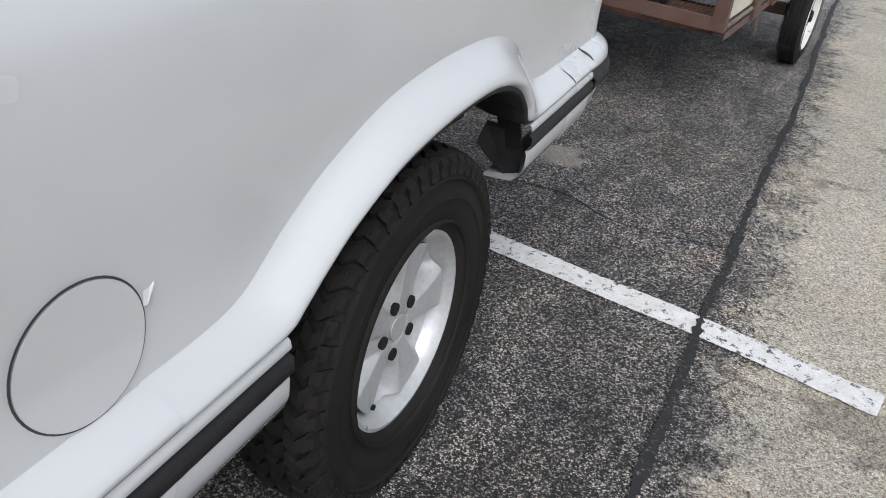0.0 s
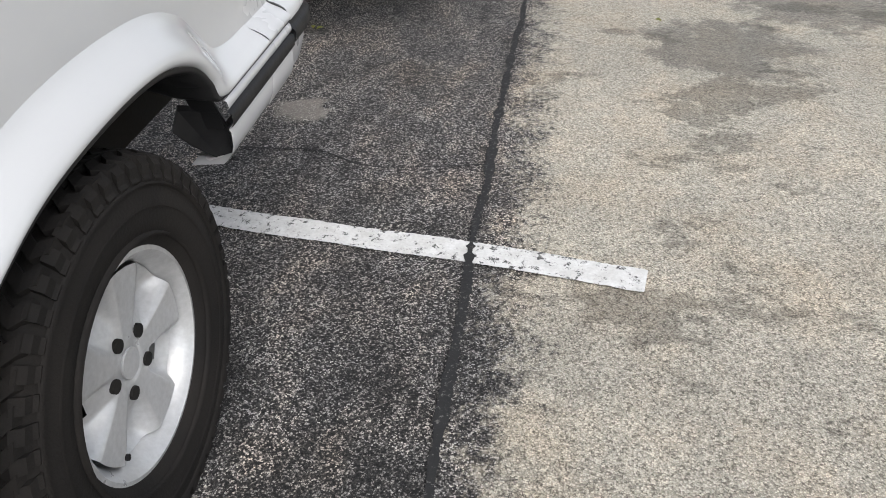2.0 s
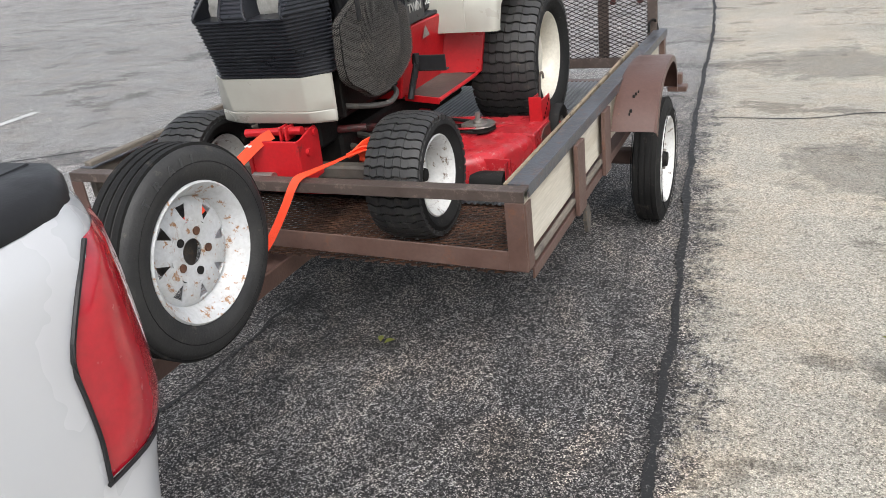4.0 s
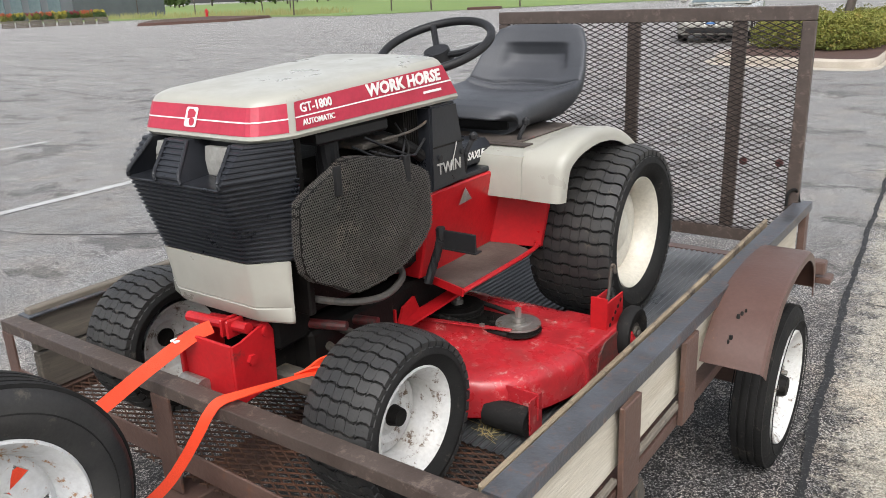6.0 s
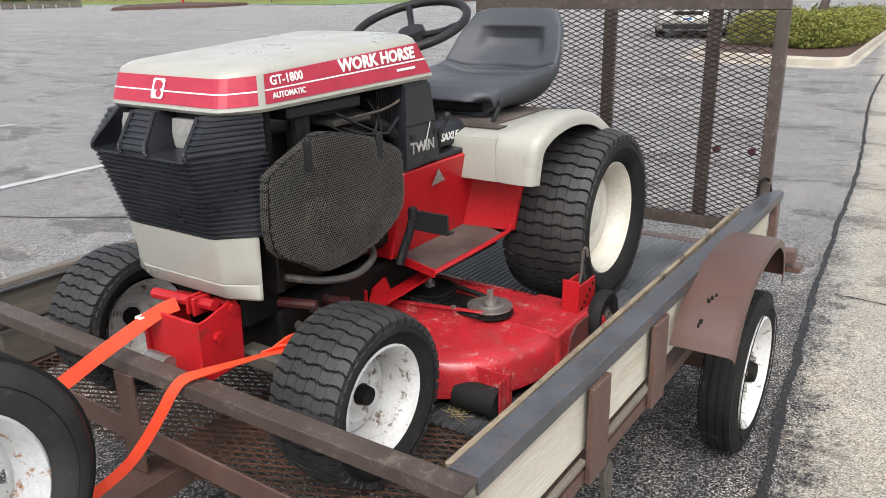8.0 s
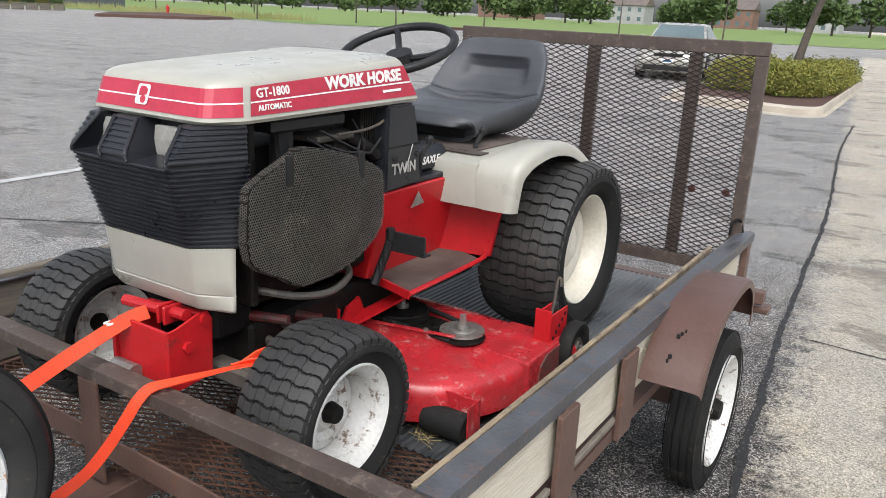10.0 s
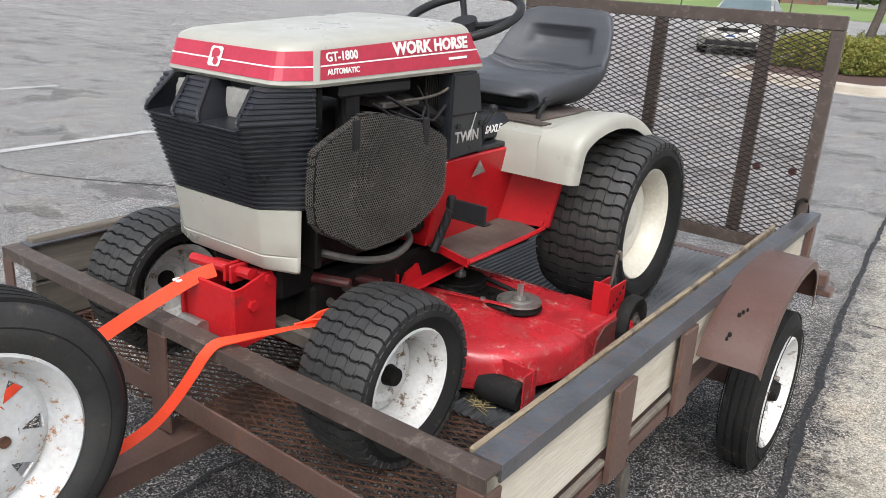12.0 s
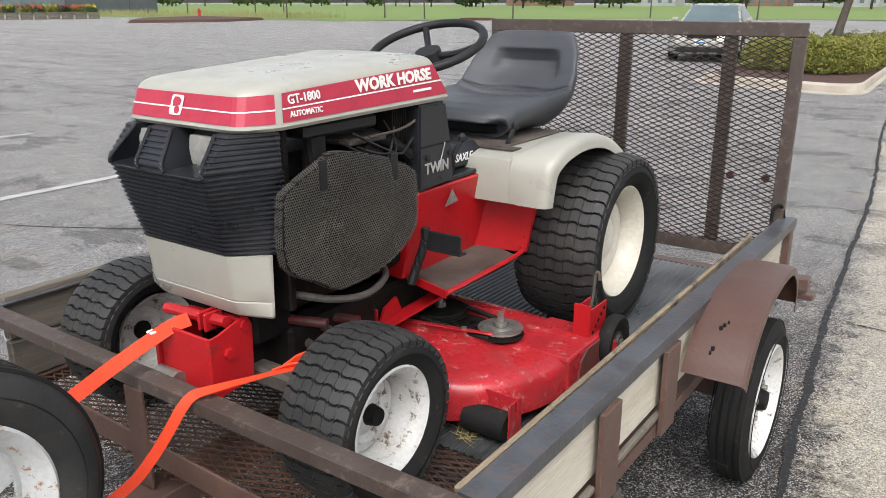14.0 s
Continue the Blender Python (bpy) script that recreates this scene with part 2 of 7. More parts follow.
RUSTY_RED = surface("rusted_red_paint", (0.10, 0.035, 0.026), (0.22, 0.025, 0.024), (0.045, 0.032, 0.026), 0.55, scale=14, rough=0.7, bump=0.4)
DECAL_RED = surface("red_decal", (0.46, 0.026, 0.058), (0.40, 0.024, 0.05), (0.55, 0.3, 0.28), 0.76, scale=14, rough=0.4, bump=0.03)
DECAL_WHITE = surface("white_decal", (0.85, 0.84, 0.80), (0.78, 0.77, 0.74), scale=20, rough=0.4, bump=0.0)
GRILLE_BLACK = surface("black_grille_plastic", (0.012, 0.0132, 0.0165), (0.020, 0.0215, 0.0255), (0.07, 0.065, 0.06), 0.69, scale=11, rough=0.34, bump=0.08, spec=0.4)
ENGINE = surface("greasy_engine_metal", (0.006, 0.0057, 0.0055), (0.015, 0.0135, 0.012), (0.05, 0.039, 0.029), 0.665, scale=12, rough=0.6, bump=0.3, spec=0.12)
SCREEN = surface("dusty_screen_metal", (0.036, 0.034, 0.031), (0.085, 0.078, 0.068), (0.13, 0.115, 0.092), 0.635, scale=5, rough=0.6, bump=0.1)
TREAD_PLATE = surface("worn_foot_plate", (0.045, 0.034, 0.028), (0.115, 0.094, 0.080), (0.26, 0.05, 0.04), 0.68, scale=7, rough=0.7, bump=0.3)
VINYL = surface("grey_black_vinyl", (0.044, 0.047, 0.054), (0.06, 0.063, 0.071), scale=6, rough=0.50, fine=220, bump=0.12)
ORANGE = surface("orange_webbing", (0.82, 0.06, 0.012), (0.74, 0.05, 0.010), scale=10, rough=0.7, fine=350, bump=0.4)
LAMP_GLASS = surface("ribbed_lamp_lens", (0.40, 0.395, 0.375), (0.24, 0.235, 0.22), scale=12, rough=0.15, bump=0.0)
CONCRETE = surface("kerb_concrete", (0.47, 0.42, 0.35), (0.38, 0.34, 0.28), scale=2, rough=0.85, bump=0.3)
MULCH = surface("bark_mulch", (0.055, 0.028, 0.020), (0.085, 0.042, 0.030), scale=9, rough=0.95, fine=40, bump=0.8)
GRASS = surface("mown_grass", (0.13, 0.205, 0.045), (0.17, 0.235, 0.06), (0.25, 0.26, 0.10), 0.66, scale=0.08, rough=0.9, fine=3, bump=0.2)
LEAF = surface("shrub_leaf", (0.13, 0.165, 0.024), (0.22, 0.205, 0.035), (0.27, 0.16, 0.045), 0.60, scale=2.6, rough=0.7)
TREE_LEAF = surface("tree_leaf", (0.05, 0.09, 0.025), (0.08, 0.12, 0.03), scale=0.6, rough=0.8)
BARK = surface("tree_bark", (0.10, 0.08, 0.065), (0.06, 0.05, 0.04), scale=8, rough=0.9, bump=0.6)
CAR_PAINT = surface("pale_gold_car_paint", (0.46, 0.45, 0.40), (0.43, 0.42, 0.38), scale=2, rough=0.25, metal=0.4, bump=0.0, coat=0.6)
CAR_GLASS = surface("car_window", (0.10, 0.14, 0.15), (0.13, 0.17, 0.18), scale=2, rough=0.06, bump=0.0)
WALL = surface("house_siding", (0.36, 0.36, 0.355), (0.30, 0.30, 0.30), scale=0.5, rough=0.8)
ROOF = surface("roof_shingle", (0.16, 0.13, 0.115), (0.12, 0.10, 0.09), scale=1, rough=0.9)
BRICK_WALL = surface("far_brick", (0.22, 0.13, 0.10), (0.17, 0.10, 0.08), scale=0.4, rough=0.9)


# ---- building helpers ----
def bm_new():
    return bmesh.new()


def part(name, bm, material, parent=None, label="", smooth=False, angle=None):
    me = bpy.data.meshes.new(name)
    bm.normal_update()
    bm.to_mesh(me)
    bm.free()
    me.materials.append(material)
    if smooth or angle:
        me.shade_smooth()
        if angle:
            me.set_sharp_from_angle(angle=radians(angle))
    ob = new(name, me)
    if parent:
        ob.parent = parent
    if label:
        ob["label"] = label
    return ob


def thing(name, m, label, category, group="", kind=""):
    e = new(name)
    e.matrix_world = m
    e.empty_display_size = 0.1
    return tagged(e, label, category, group, kind)


def box(bm, a, b, bevel=0.0, m=None, segments=1):
    """A box between two corners, with rounded edges."""
    c = [(p + q) / 2 for p, q in zip(a, b)]
    s = [abs(q - p) for p, q in zip(a, b)]
    mat = Matrix.LocRotScale(c, None, s)
    if m:
        mat = m @ mat
    r = bmesh.ops.create_cube(bm, size=1, matrix=mat)
    if bevel:
        es = {e for v in r["verts"] for e in v.link_edges}
        bmesh.ops.bevel(bm, geom=list(es), offset=bevel, segments=segments, affect="EDGES", profile=0.5)
    return r["verts"]


def loft(bm, rings, closed=True, caps=True):
    """Quads between rings of points, all of one length."""
    vs = [[bm.verts.new(p) for p in ring] for ring in rings]
    n = len(vs[0])
    for a, b in zip(vs, vs[1:]):
        for i in range(n if closed else n - 1):
            j = (i + 1) % n
            bm.faces.new((a[i], a[j], b[j], b[i]))
    if caps:
        bm.faces.new(list(reversed(vs[0])))
        bm.faces.new(vs[-1])
    return vs


def lathe(bm, profile, segs=48, centre=(0, 0, 0), start=0.0, stop=360.0):
    """Turns (x, radius) points round the x axis through centre."""
    full = abs(stop - start) >= 360
    k = segs if full else segs + 1
    rings = []
    for i in range(k):
        a = radians(start + (stop - start) * i / segs)
        rings.append([(centre[0] + x, centre[1] + r * math.cos(a), centre[2] + r * math.sin(a)) for x, r in profile])
    vs = [[bm.verts.new(p) for p in ring] for ring in rings]
    for i in range(k if full else k - 1):
        a, b = vs[i], vs[(i + 1) % k]
        for j in range(len(profile) - 1):
            bm.faces.new((a[j], b[j], b[j + 1], a[j + 1]))
    bmesh.ops.recalc_face_normals(bm, faces=bm.faces[:])


def disc_x(bm, x0, x1, r, centre, segs=24, r2=None):
    r2 = r if r2 is None else r2
    rings = []
    for x, q in ((x0, r), (x1, r2)):
        rings.append([(x, centre[0] + q * math.cos(i * math.tau / segs), centre[1] + q * math.sin(i * math.tau / segs)) for i in range(segs)])
    loft(bm, rings)
    bmesh.ops.recalc_face_normals(bm, faces=bm.faces[:])


def disc_z(bm, z0, z1, r, centre, segs=28, r2=None):
    r2 = r if r2 is None else r2
    rings = []
    for z, q in ((z0, r), (z1, r2)):
        rings.append([(centre[0] + q * math.cos(i * math.tau / segs), centre[1] + q * math.sin(i * math.tau / segs), z) for i in range(segs)])
    loft(bm, rings)


def smooth_line(pts, k=6):
    """A Catmull-Rom line through pts."""
    p = [Vector(q) for q in pts]
    p = [2 * p[0] - p[1]] + p + [2 * p[-1] - p[-2]]
    out = []
    for a, b, c, d in zip(p, p[1:], p[2:], p[3:]):
        for i in range(k):
            t = i / k
            out.append(0.5 * ((2 * b) + (c - a) * t + (2 * a - 5 * b + 4 * c - d) * t * t + (3 * b - a - 3 * c + d) * t ** 3))
    return out + [p[-2]]


def tube(bm, pts, r, segs=8, k=6, taper=None):
    line = smooth_line(pts, k) if k > 1 else [Vector(p) for p in pts]
    rings = []
    for i, p in enumerate(line):
        d = (line[min(i + 1, len(line) - 1)] - line[max(i - 1, 0)]).normalized()
        side = d.cross(Vector((0.13, 0.21, 0.97)))
        side = (side if side.length > 0.05 else d.cross(Vector((1, 0, 0)))).normalized()
        up = side.cross(d)
        q = r * (1 + (taper - 1) * i / (len(line) - 1)) if taper else r
        rings.append([p + q * (side * math.cos(j * math.tau / segs) + up * math.sin(j * math.tau / segs)) for j in range(segs)])
    loft(bm, rings)
    bmesh.ops.recalc_face_normals(bm, faces=bm.faces[:])


def ribbon(bm, pts, width, thick, across=(1, 0, 0), k=8, to=None):
    """A flat strap along pts; across is the way of its width, which turns towards to."""
    line = smooth_line(pts, k)
    rings = []
    for i, p in enumerate(line):
        d = (line[min(i + 1, len(line) - 1)] - line[max(i - 1, 0)]).normalized()
        w = Vector(across).lerp(Vector(to or across), min(1.0, max(0.0, (i / (len(line) - 1) - 0.2) / 0.35)))
        w = (w - d * w.dot(d)).normalized()
        n = d.cross(w)
        rings.append([p + w * (a * width / 2) + n * (b * thick / 2) for a, b in ((-1, -1), (1, -1), (1, 1), (-1, 1))])
    loft(bm, rings)
    bmesh.ops.recalc_face_normals(bm, faces=bm.faces[:])


def letters(text, size, m, material, parent, name="lettering", depth=0.0006, shear=0.0, wide=1.0, bold=0.022):
    cu = bpy.data.curves.new(name, "FONT")
    cu.body, cu.size, cu.extrude, cu.shear, cu.resolution_u, cu.offset = text, size, depth, shear, 2, size * bold
    tmp = bpy.data.objects.new(name, cu)
    scene.collection.objects.link(tmp)
    me = bpy.data.meshes.new_from_object(tmp.evaluated_get(bpy.context.evaluated_depsgraph_get()))
    bpy.data.objects.remove(tmp)
    me.materials.clear()
    me.materials.append(material)
    ob = new(name, me)
    ob.parent = parent
    ob.matrix_basis = m @ Matrix.Diagonal((wide, 1, 1, 1))
    return ob


def strip_on_ground(bm, pts, width, z, jitter=0.0, k=8):
    line = smooth_line([(x, y, z) for x, y in pts], k)
    prev = None
    for i, p in enumerate(line):
        d = (line[min(i + 1, len(line) - 1)] - line[max(i - 1, 0)]).normalized()
        s = Vector((d.y, -d.x, 0))
        w = width * (1 + jitter * (0.6 * noise.noise((p.x * 9, p.y * 9, 1.7)) + 0.8 * noise.noise((p.x * 67, p.y * 67, 4.2))))
        o = s * (jitter * 0.6 * width * noise.noise((p.x * 5, p.y * 5, 7.1)))
        cur = [bm.verts.new(p + o - s * w / 2), bm.verts.new(p + o + s * w / 2)]
        if prev:
            bm.faces.new((prev[0], prev[1], cur[1], cur[0]))
        prev = cur


# ---- ground, seams and markings ----
def build_ground():
    bm = bm_new()
    xs = [-900, -300, -100, -40, -12, -4, 0, 4, 12, 40, 100, 300, 900]
    ys = [-900, -300, -100, -40, -12, -4, 0, 4, 12, 40, 100, 300, 900]
    g = [[bm.verts.new((x, y, 0)) for y in ys] for x in xs]
    for i in range(len(xs) - 1):
        for j in range(len(ys) - 1):
            bm.faces.new((g[i][j], g[i + 1][j], g[i + 1][j + 1], g[i][j + 1]))
    return tagged(part("ground", bm, ASPHALT), "worn speckled asphalt of a large car park", "ground", kind="structure")


build_ground()

bm = bm_new()
strip_on_ground(bm, [(1.15, -8), (0.86, -4.6), (0.605, -2.03), (0.536, -1.32), (0.505, -0.93), (0.43, 0.0), (0.402, 0.51), (0.33, 1.3), (0.256, 2.1), (0.14, 3.4), (-0.03, 6.0), (-0.4, 9.7), (-0.6, 12.9)], 0.026, 0.009, 0.9, 90)
tagged(part("crack_seal", bm, TAR), "long dark tar seam in the asphalt", "road seam", kind="structure")
for pts, w in (
    ([(-0.75, -0.84), (-0.37, -0.886), (-0.1, -0.86), (0.1, -0.93), (0.31, -0.9), (0.49, -0.85)], 0.007),
    ([(0.30, 3.02), (0.75, 3.0), (1.15, 3.12), (1.5, 3.0), (1.85, 2.92), (2.6, 3.05)], 0.012),
    ([(1.5, 2.6), (1.8, 2.45), (2.3, 2.3)], 0.009),
    ([(-1.08, -0.5), (-1.02, -0.2), (-1.015, 0.0), (-1.0, 0.2), (-1.02, 0.32), (-0.98, 0.5)], 0.012),
    ([(-9.0, 1.0), (-6.4, 2.0), (-4.9, 1.6), (-3.4, 2.3), (-2.2, 2.1)], 0.014),
    ([(-16, 7.5), (-11, 6.7), (-7.4, 7.3), (-4.5, 6.6)], 0.02),
):
    bm = bm_new()
    strip_on_ground(bm, pts, w, 0.004, 0.9, 14)
    tagged(part("pavement_crack", bm, TAR), "thin irregular crack in the asphalt", "road crack", kind="structure")

bm = bm_new()
strip_on_ground(bm, [(-3.6, -1.13), (-2.0, -1.215), (-0.2, -1.315), (0.54, -1.347), (1.012, -1.384)], 0.098, 0.006, 0.085, 90)
tagged(part("parking_line", bm, PAINT), "worn white parking line crossing the tar seam", "road marking", kind="structure")
for a, b in (((-5.37, -2.5), (-5.46, 3.1)), ((-8.5, -1.5), (-8.33, 3.8)), ((-12.1, 17.6), (-12.95, 21.3)), ((-11.6, -1.0), (-11.4, 4.4))):
    bm = bm_new()
    strip_on_ground(bm, [a, ((a[0] + b[0]) / 2, (a[1] + b[1]) / 2), b], 0.1, 0.006, 0.04, 6)
    tagged(part("parking_line", bm, FAR_PAINT), "faded white parking line on grey asphalt", "road marking", kind="structure")


# ---- wheels ----
def tyre_mesh(bm, r, width, rim_r, bulge=0.015):
    w = width / 2
    prof = [(-w * 0.72, rim_r), (-w * 0.95, rim_r + 0.015), (-w - bulge * 0.3, (r + rim_r) / 2), (-w * 0.97, r * 0.93), (-w * 0.82, r * 0.985),
            (-w * 0.4, r), (w * 0.4, r), (w * 0.82, r * 0.985), (w * 0.97, r * 0.93), (w + bulge * 0.3, (r + rim_r) / 2), (w * 0.95, rim_r + 0.015), (w * 0.72, rim_r)]
    lathe(bm, prof, 64)


def tread_blocks(bm, r, width, rows, count, height, chevron=0.4, gap=0.72):
    """Bent rubber blocks round the tyre, in rows across it."""
    w = width * 0.94
    lane = w / rows
    for k in range(rows):
        x0 = -w / 2 + k * lane + lane * 0.03
        x1 = x0 + lane * 0.94
        for i in range(count):
            a0 = math.tau * (i + 0.5 * (k % 2)) / count
            span = math.tau / count * gap
            tilt = span * chevron
            vs = []
            for x, s in ((x0, -0.5), ((x0 + x1) / 2, 0.5), (x1, -0.5)):
                drop = (abs(x) / (w / 2)) ** 4 * r * 0.03
                for da in (0, span):
                    a = a0 + da + tilt * s
                    for q in (r - drop - 0.006, r - drop + height):
                        vs.append(bm.verts.new((x, q * math.cos(a), q * math.sin(a))))
            for m in (0, 4):
                lo0, hi0, lo1, hi1, lo2, hi2, lo3, hi3 = vs[m:m + 8]
                bm.faces.new((hi0, hi1, hi3, hi2))
                bm.faces.new((lo0, hi0, hi2, lo2))
                bm.faces.new((hi1, lo1, lo3, hi3))
            bm.faces.new((vs[0], vs[2], vs[3], vs[1]))
            bm.faces.new((vs[8], vs[9], vs[11], vs[10]))
    bmesh.ops.recalc_face_normals(bm, faces=bm.faces[:])


def shoulder_lugs(bm, r, width, count, depth, height):
    """Lugs that reach down the tyre's shoulders."""
    w = width / 2
    for side in (-1, 1):
        for i in range(count):
            a0 = math.tau * (i + (0.5 if side > 0 else 0)) / count
            a1 = a0 + math.tau / count * 0.6
            vs = []
            for a in (a0, a1):
                for x, q in ((w * 0.86, r + height * 0.5), (w * 1.02, r * 0.94 + height), (w * 1.0, r - depth), (w * 0.9, r - depth), (w * 0.8, r * 0.97)):
                    vs.append(bm.verts.new((side * x, q * math.cos(a), q * math.sin(a))))
            A, B = vs[:5], vs[5:]
            for j in range(4):
                bm.faces.new((A[j], A[j + 1], B[j + 1], B[j]))
            bm.faces.new(A)
            bm.faces.new(B)
    bmesh.ops.recalc_face_normals(bm, faces=bm.faces[:])


def steel_rim(parent, r, width, material, dish, holes=0, name="rim", hub=True, label=""):
    """A pressed rim, open side towards +x: flange, barrel, dished disc, with triangular windows if asked."""
    w = width / 2
    bm = bm_new()
    prof = [(-w, r), (-w + 0.01, r - 0.012), (-w + 0.02, r * 0.86), (w - dish - 0.02, r * 0.80), (w - 0.03, r * 0.86), (w - 0.012, r - 0.012), (w, r), (w + 0.004, r + 0.005), (w, r + 0.01), (w - 0.02, r + 0.008)]
    lathe(bm, prof, 56)
    rim = part(name, bm, material, parent, label, angle=35)
    bm = bm_new()
    x = w - dish
    if holes:
        n = holes * 6
        radii = (r * 0.20, r * 0.46, r * 0.74, r * 0.82)
        crown = (0.0, 0.004, -0.002, -0.012)
        vs = [[bm.verts.new((x + c, q * math.cos(math.tau * i / n), q * math.sin(math.tau * i / n))) for i in range(n)] for q, c in zip(radii, crown)]
        for k in range(3):
            for i in range(n):
                if k == 1 and i % 6 in (0, 1):
                    continue
                j = (i + 1) % n
                bm.faces.new((vs[k][i], vs[k][j], vs[k + 1][j], vs[k + 1][i]))
        for i in range(0, n, 6):
            a = vs[1][i], vs[1][(i + 1) % n], vs[1][(i + 2) % n], vs[2][i], vs[2][(i + 2) % n]
            mid = bm.verts.new((x, radii[1] * 1.04 * math.cos(math.tau * (i + 1) / n), radii[1] * 1.04 * math.sin(math.tau * (i + 1) / n)))
            bm.faces.new((a[0], mid, a[3]))
            bm.faces.new((mid, a[2], a[4]))
        bmesh.ops.recalc_face_normals(bm, faces=bm.faces[:])
        bmesh.ops.solidify(bm, geom=bm.faces[:], thickness=0.004)
        bmesh.ops.recalc_face_normals(bm, faces=bm.faces[:])
    else:
        lathe(bm, [(x - 0.02, r * 0.82), (x, r * 0.76), (x + 0.008, r * 0.55), (x, r * 0.42), (x + 0.012, r * 0.3), (x + 0.012, 0.002)], 40)
    part("wheel_disc", bm, material, rim, angle=40)
    if hub:
        bm = bm_new()
        disc_x(bm, x + 0.005, x + 0.035, r * 0.22, (0, 0), 18, r * 0.17)
        part("hub", bm, ENGINE, rim)
    return rim


def lug_nuts(parent, x, ring, count, size, material=None, phase=0.3):
    for i in range(count):
        a = math.tau * i / count + phase
        bm = bm_new()
        disc_x(bm, x - 0.012, x + 0.012, size, (ring * math.cos(a), ring * math.sin(a)), 6)
        part("lug_nut", bm, material or STEEL, parent)


# ---- white pickup truck ----
TRUCK = pose(0.20, -2.25, 0, 0, 0, 5.8)
truck = thing("pickup_truck", TRUCK, "white pickup truck with flared arches and black side stripe", "pickup truck")
WZ = 0.367
ARCH_OUT = [(-0.62, 0.697), (-0.52, 0.698), (-0.45, 0.708), (-0.39, 0.735), (-0.327, 0.768), (-0.247, 0.805), (-0.096, 0.85), (0.09, 0.865), (0.281, 0.853), (0.40, 0.812), (0.465, 0.755), (0.52, 0.712), (0.60, 0.698), (0.70, 0.697)]
ARCH_IN = [(-0.62, 0.651), (-0.50, 0.651), (-0.42, 0.652), (-0.385, 0.67), (-0.34, 0.697), (-0.262, 0.735), (-0.13, 0.775), (0.06, 0.794), (0.22, 0.788), (0.335, 0.752), (0.395, 0.70), (0.425, 0.655), (0.52, 0.651), (0.70, 0.651)]


def side_x(z):
    """How far the bed side lies inward of the widest line at height z."""
    pts = [(0.45, -0.05), (0.6, -0.03), (0.68, -0.046), (0.76, -0.052), (0.9, -0.05), (1.0, -0.056), (1.06, -0.066), (1.095, -0.08), (1.12, -0.105)]
    for (a, p), (b, q) in zip(pts, pts[1:]):
        if z <= b:
            t = max(0, (z - a) / (b - a))
            return p + (q - p) * t
    return pts[-1][1]


def lean(y, z):
    """The bed's end leans back above the bumper."""
    return 0.06 * min(1, max(0, (z - 0.7) / 0.15)) * min(1, max(0, (y - 0.8) / 0.3))


def panel_columns(ys, low, high, rows, extra=lambda y: 0.0, shift=0.0):
    bm = bm_new()
    cols = []
    for y in ys:
        lo = low(y)
        zs = [lo + (high - lo) * j / rows for j in range(rows + 1)]
        cols.append([bm.verts.new((side_x(z) + extra(y) + shift, y + lean(y, z), z)) for z in zs])
    for a, b in zip(cols, cols[1:]):
        for j in range(rows):
            bm.faces.new((a[j], b[j], b[j + 1], a[j + 1]))
    return bm


OUT_LINE = smooth_line([(0, y, z) for y, z in ARCH_OUT], 8)
IN_LINE = smooth_line([(0, y, z) for y, z in ARCH_IN], 8)


def arch_low(y):
    for a, b in zip(OUT_LINE, OUT_LINE[1:]):
        if a.y <= y <= b.y:
            return max(0.682, a.z + (b.z - a.z) * (y - a.y) / (b.y - a.y) - 0.012)
    return 0.682


def corner_in(y):
    return -0.075 * max(0, (y - 0.99) / 0.11) ** 2.2


ys = [-0.88 + 0.04 * i for i in range(47)]
ys = sorted(set([round(y, 3) for y in ys] + [0.99 + 0.01375 * i for i in range(9)] + [round(q.y, 4) for q in OUT_LINE]))
bm = panel_columns([y for y in ys if y <= 1.1005], arch_low, 1.118, 14, corner_in)
part("bed_side", bm, WHITE_PAINT, truck, smooth=True)
# lower cladding: ledge, groove, stripe
def cladding(y0, y1, ledge):
    n = max(2, int((y1 - y0) / 0.05))
    yy = [y0 + (y1 - y0) * i / n for i in range(n + 1)]

    def run(prof):
        b = bm_new()
        loft(b, [[(x + corner_in(y) * 1.0, y, z) for x, z in prof] for y in yy], closed=False, caps=False)
        return b
    if ledge:
        b = bm_new()
        yy2 = [ledge[0] + (ledge[1] - ledge[0]) * i / 6 for i in range(7)]
        prof = [(-0.056, 0.701), (-0.0495, 0.697), (-0.042, 0.691), (-0.022, 0.683), (-0.004, 0.674), (0.005, 0.665), (0.006, 0.657), (0.001, 0.653), (-0.006, 0.651)]
        loft(b, [[(x + corner_in(y), y, z) for x, z in prof] for y in yy2], closed=False, caps=False)
        part("cladding", b, WHITE_PAINT, truck, smooth=True)
    part("groove", run([(-0.006, 0.651), (-0.008, 0.647), (-0.002, 0.646)]), SEAM, truck)
    part("lower_moulding", run([(-0.004, 0.6465), (0.002, 0.642), (0.004, 0.63), (-0.002, 0.621)]), WHITE_PAINT, truck, smooth=True)
    part("side_stripe", run([(-0.002, 0.621), (0.007, 0.617), (0.007, 0.592), (-0.004, 0.583)]), BLACK_PLASTIC, truck, "black plastic side stripe", smooth=True)
    part("rocker", run([(-0.005, 0.584), (-0.001, 0.576), (-0.003, 0.545), (-0.012, 0.520), (-0.03, 0.505), (-0.1, 0.50)]), WHITE_PAINT, truck, smooth=True)


cladding(-0.88, -0.42, (-0.88, -0.615))
cladding(0.43, 0.86, (0.70, 0.86))
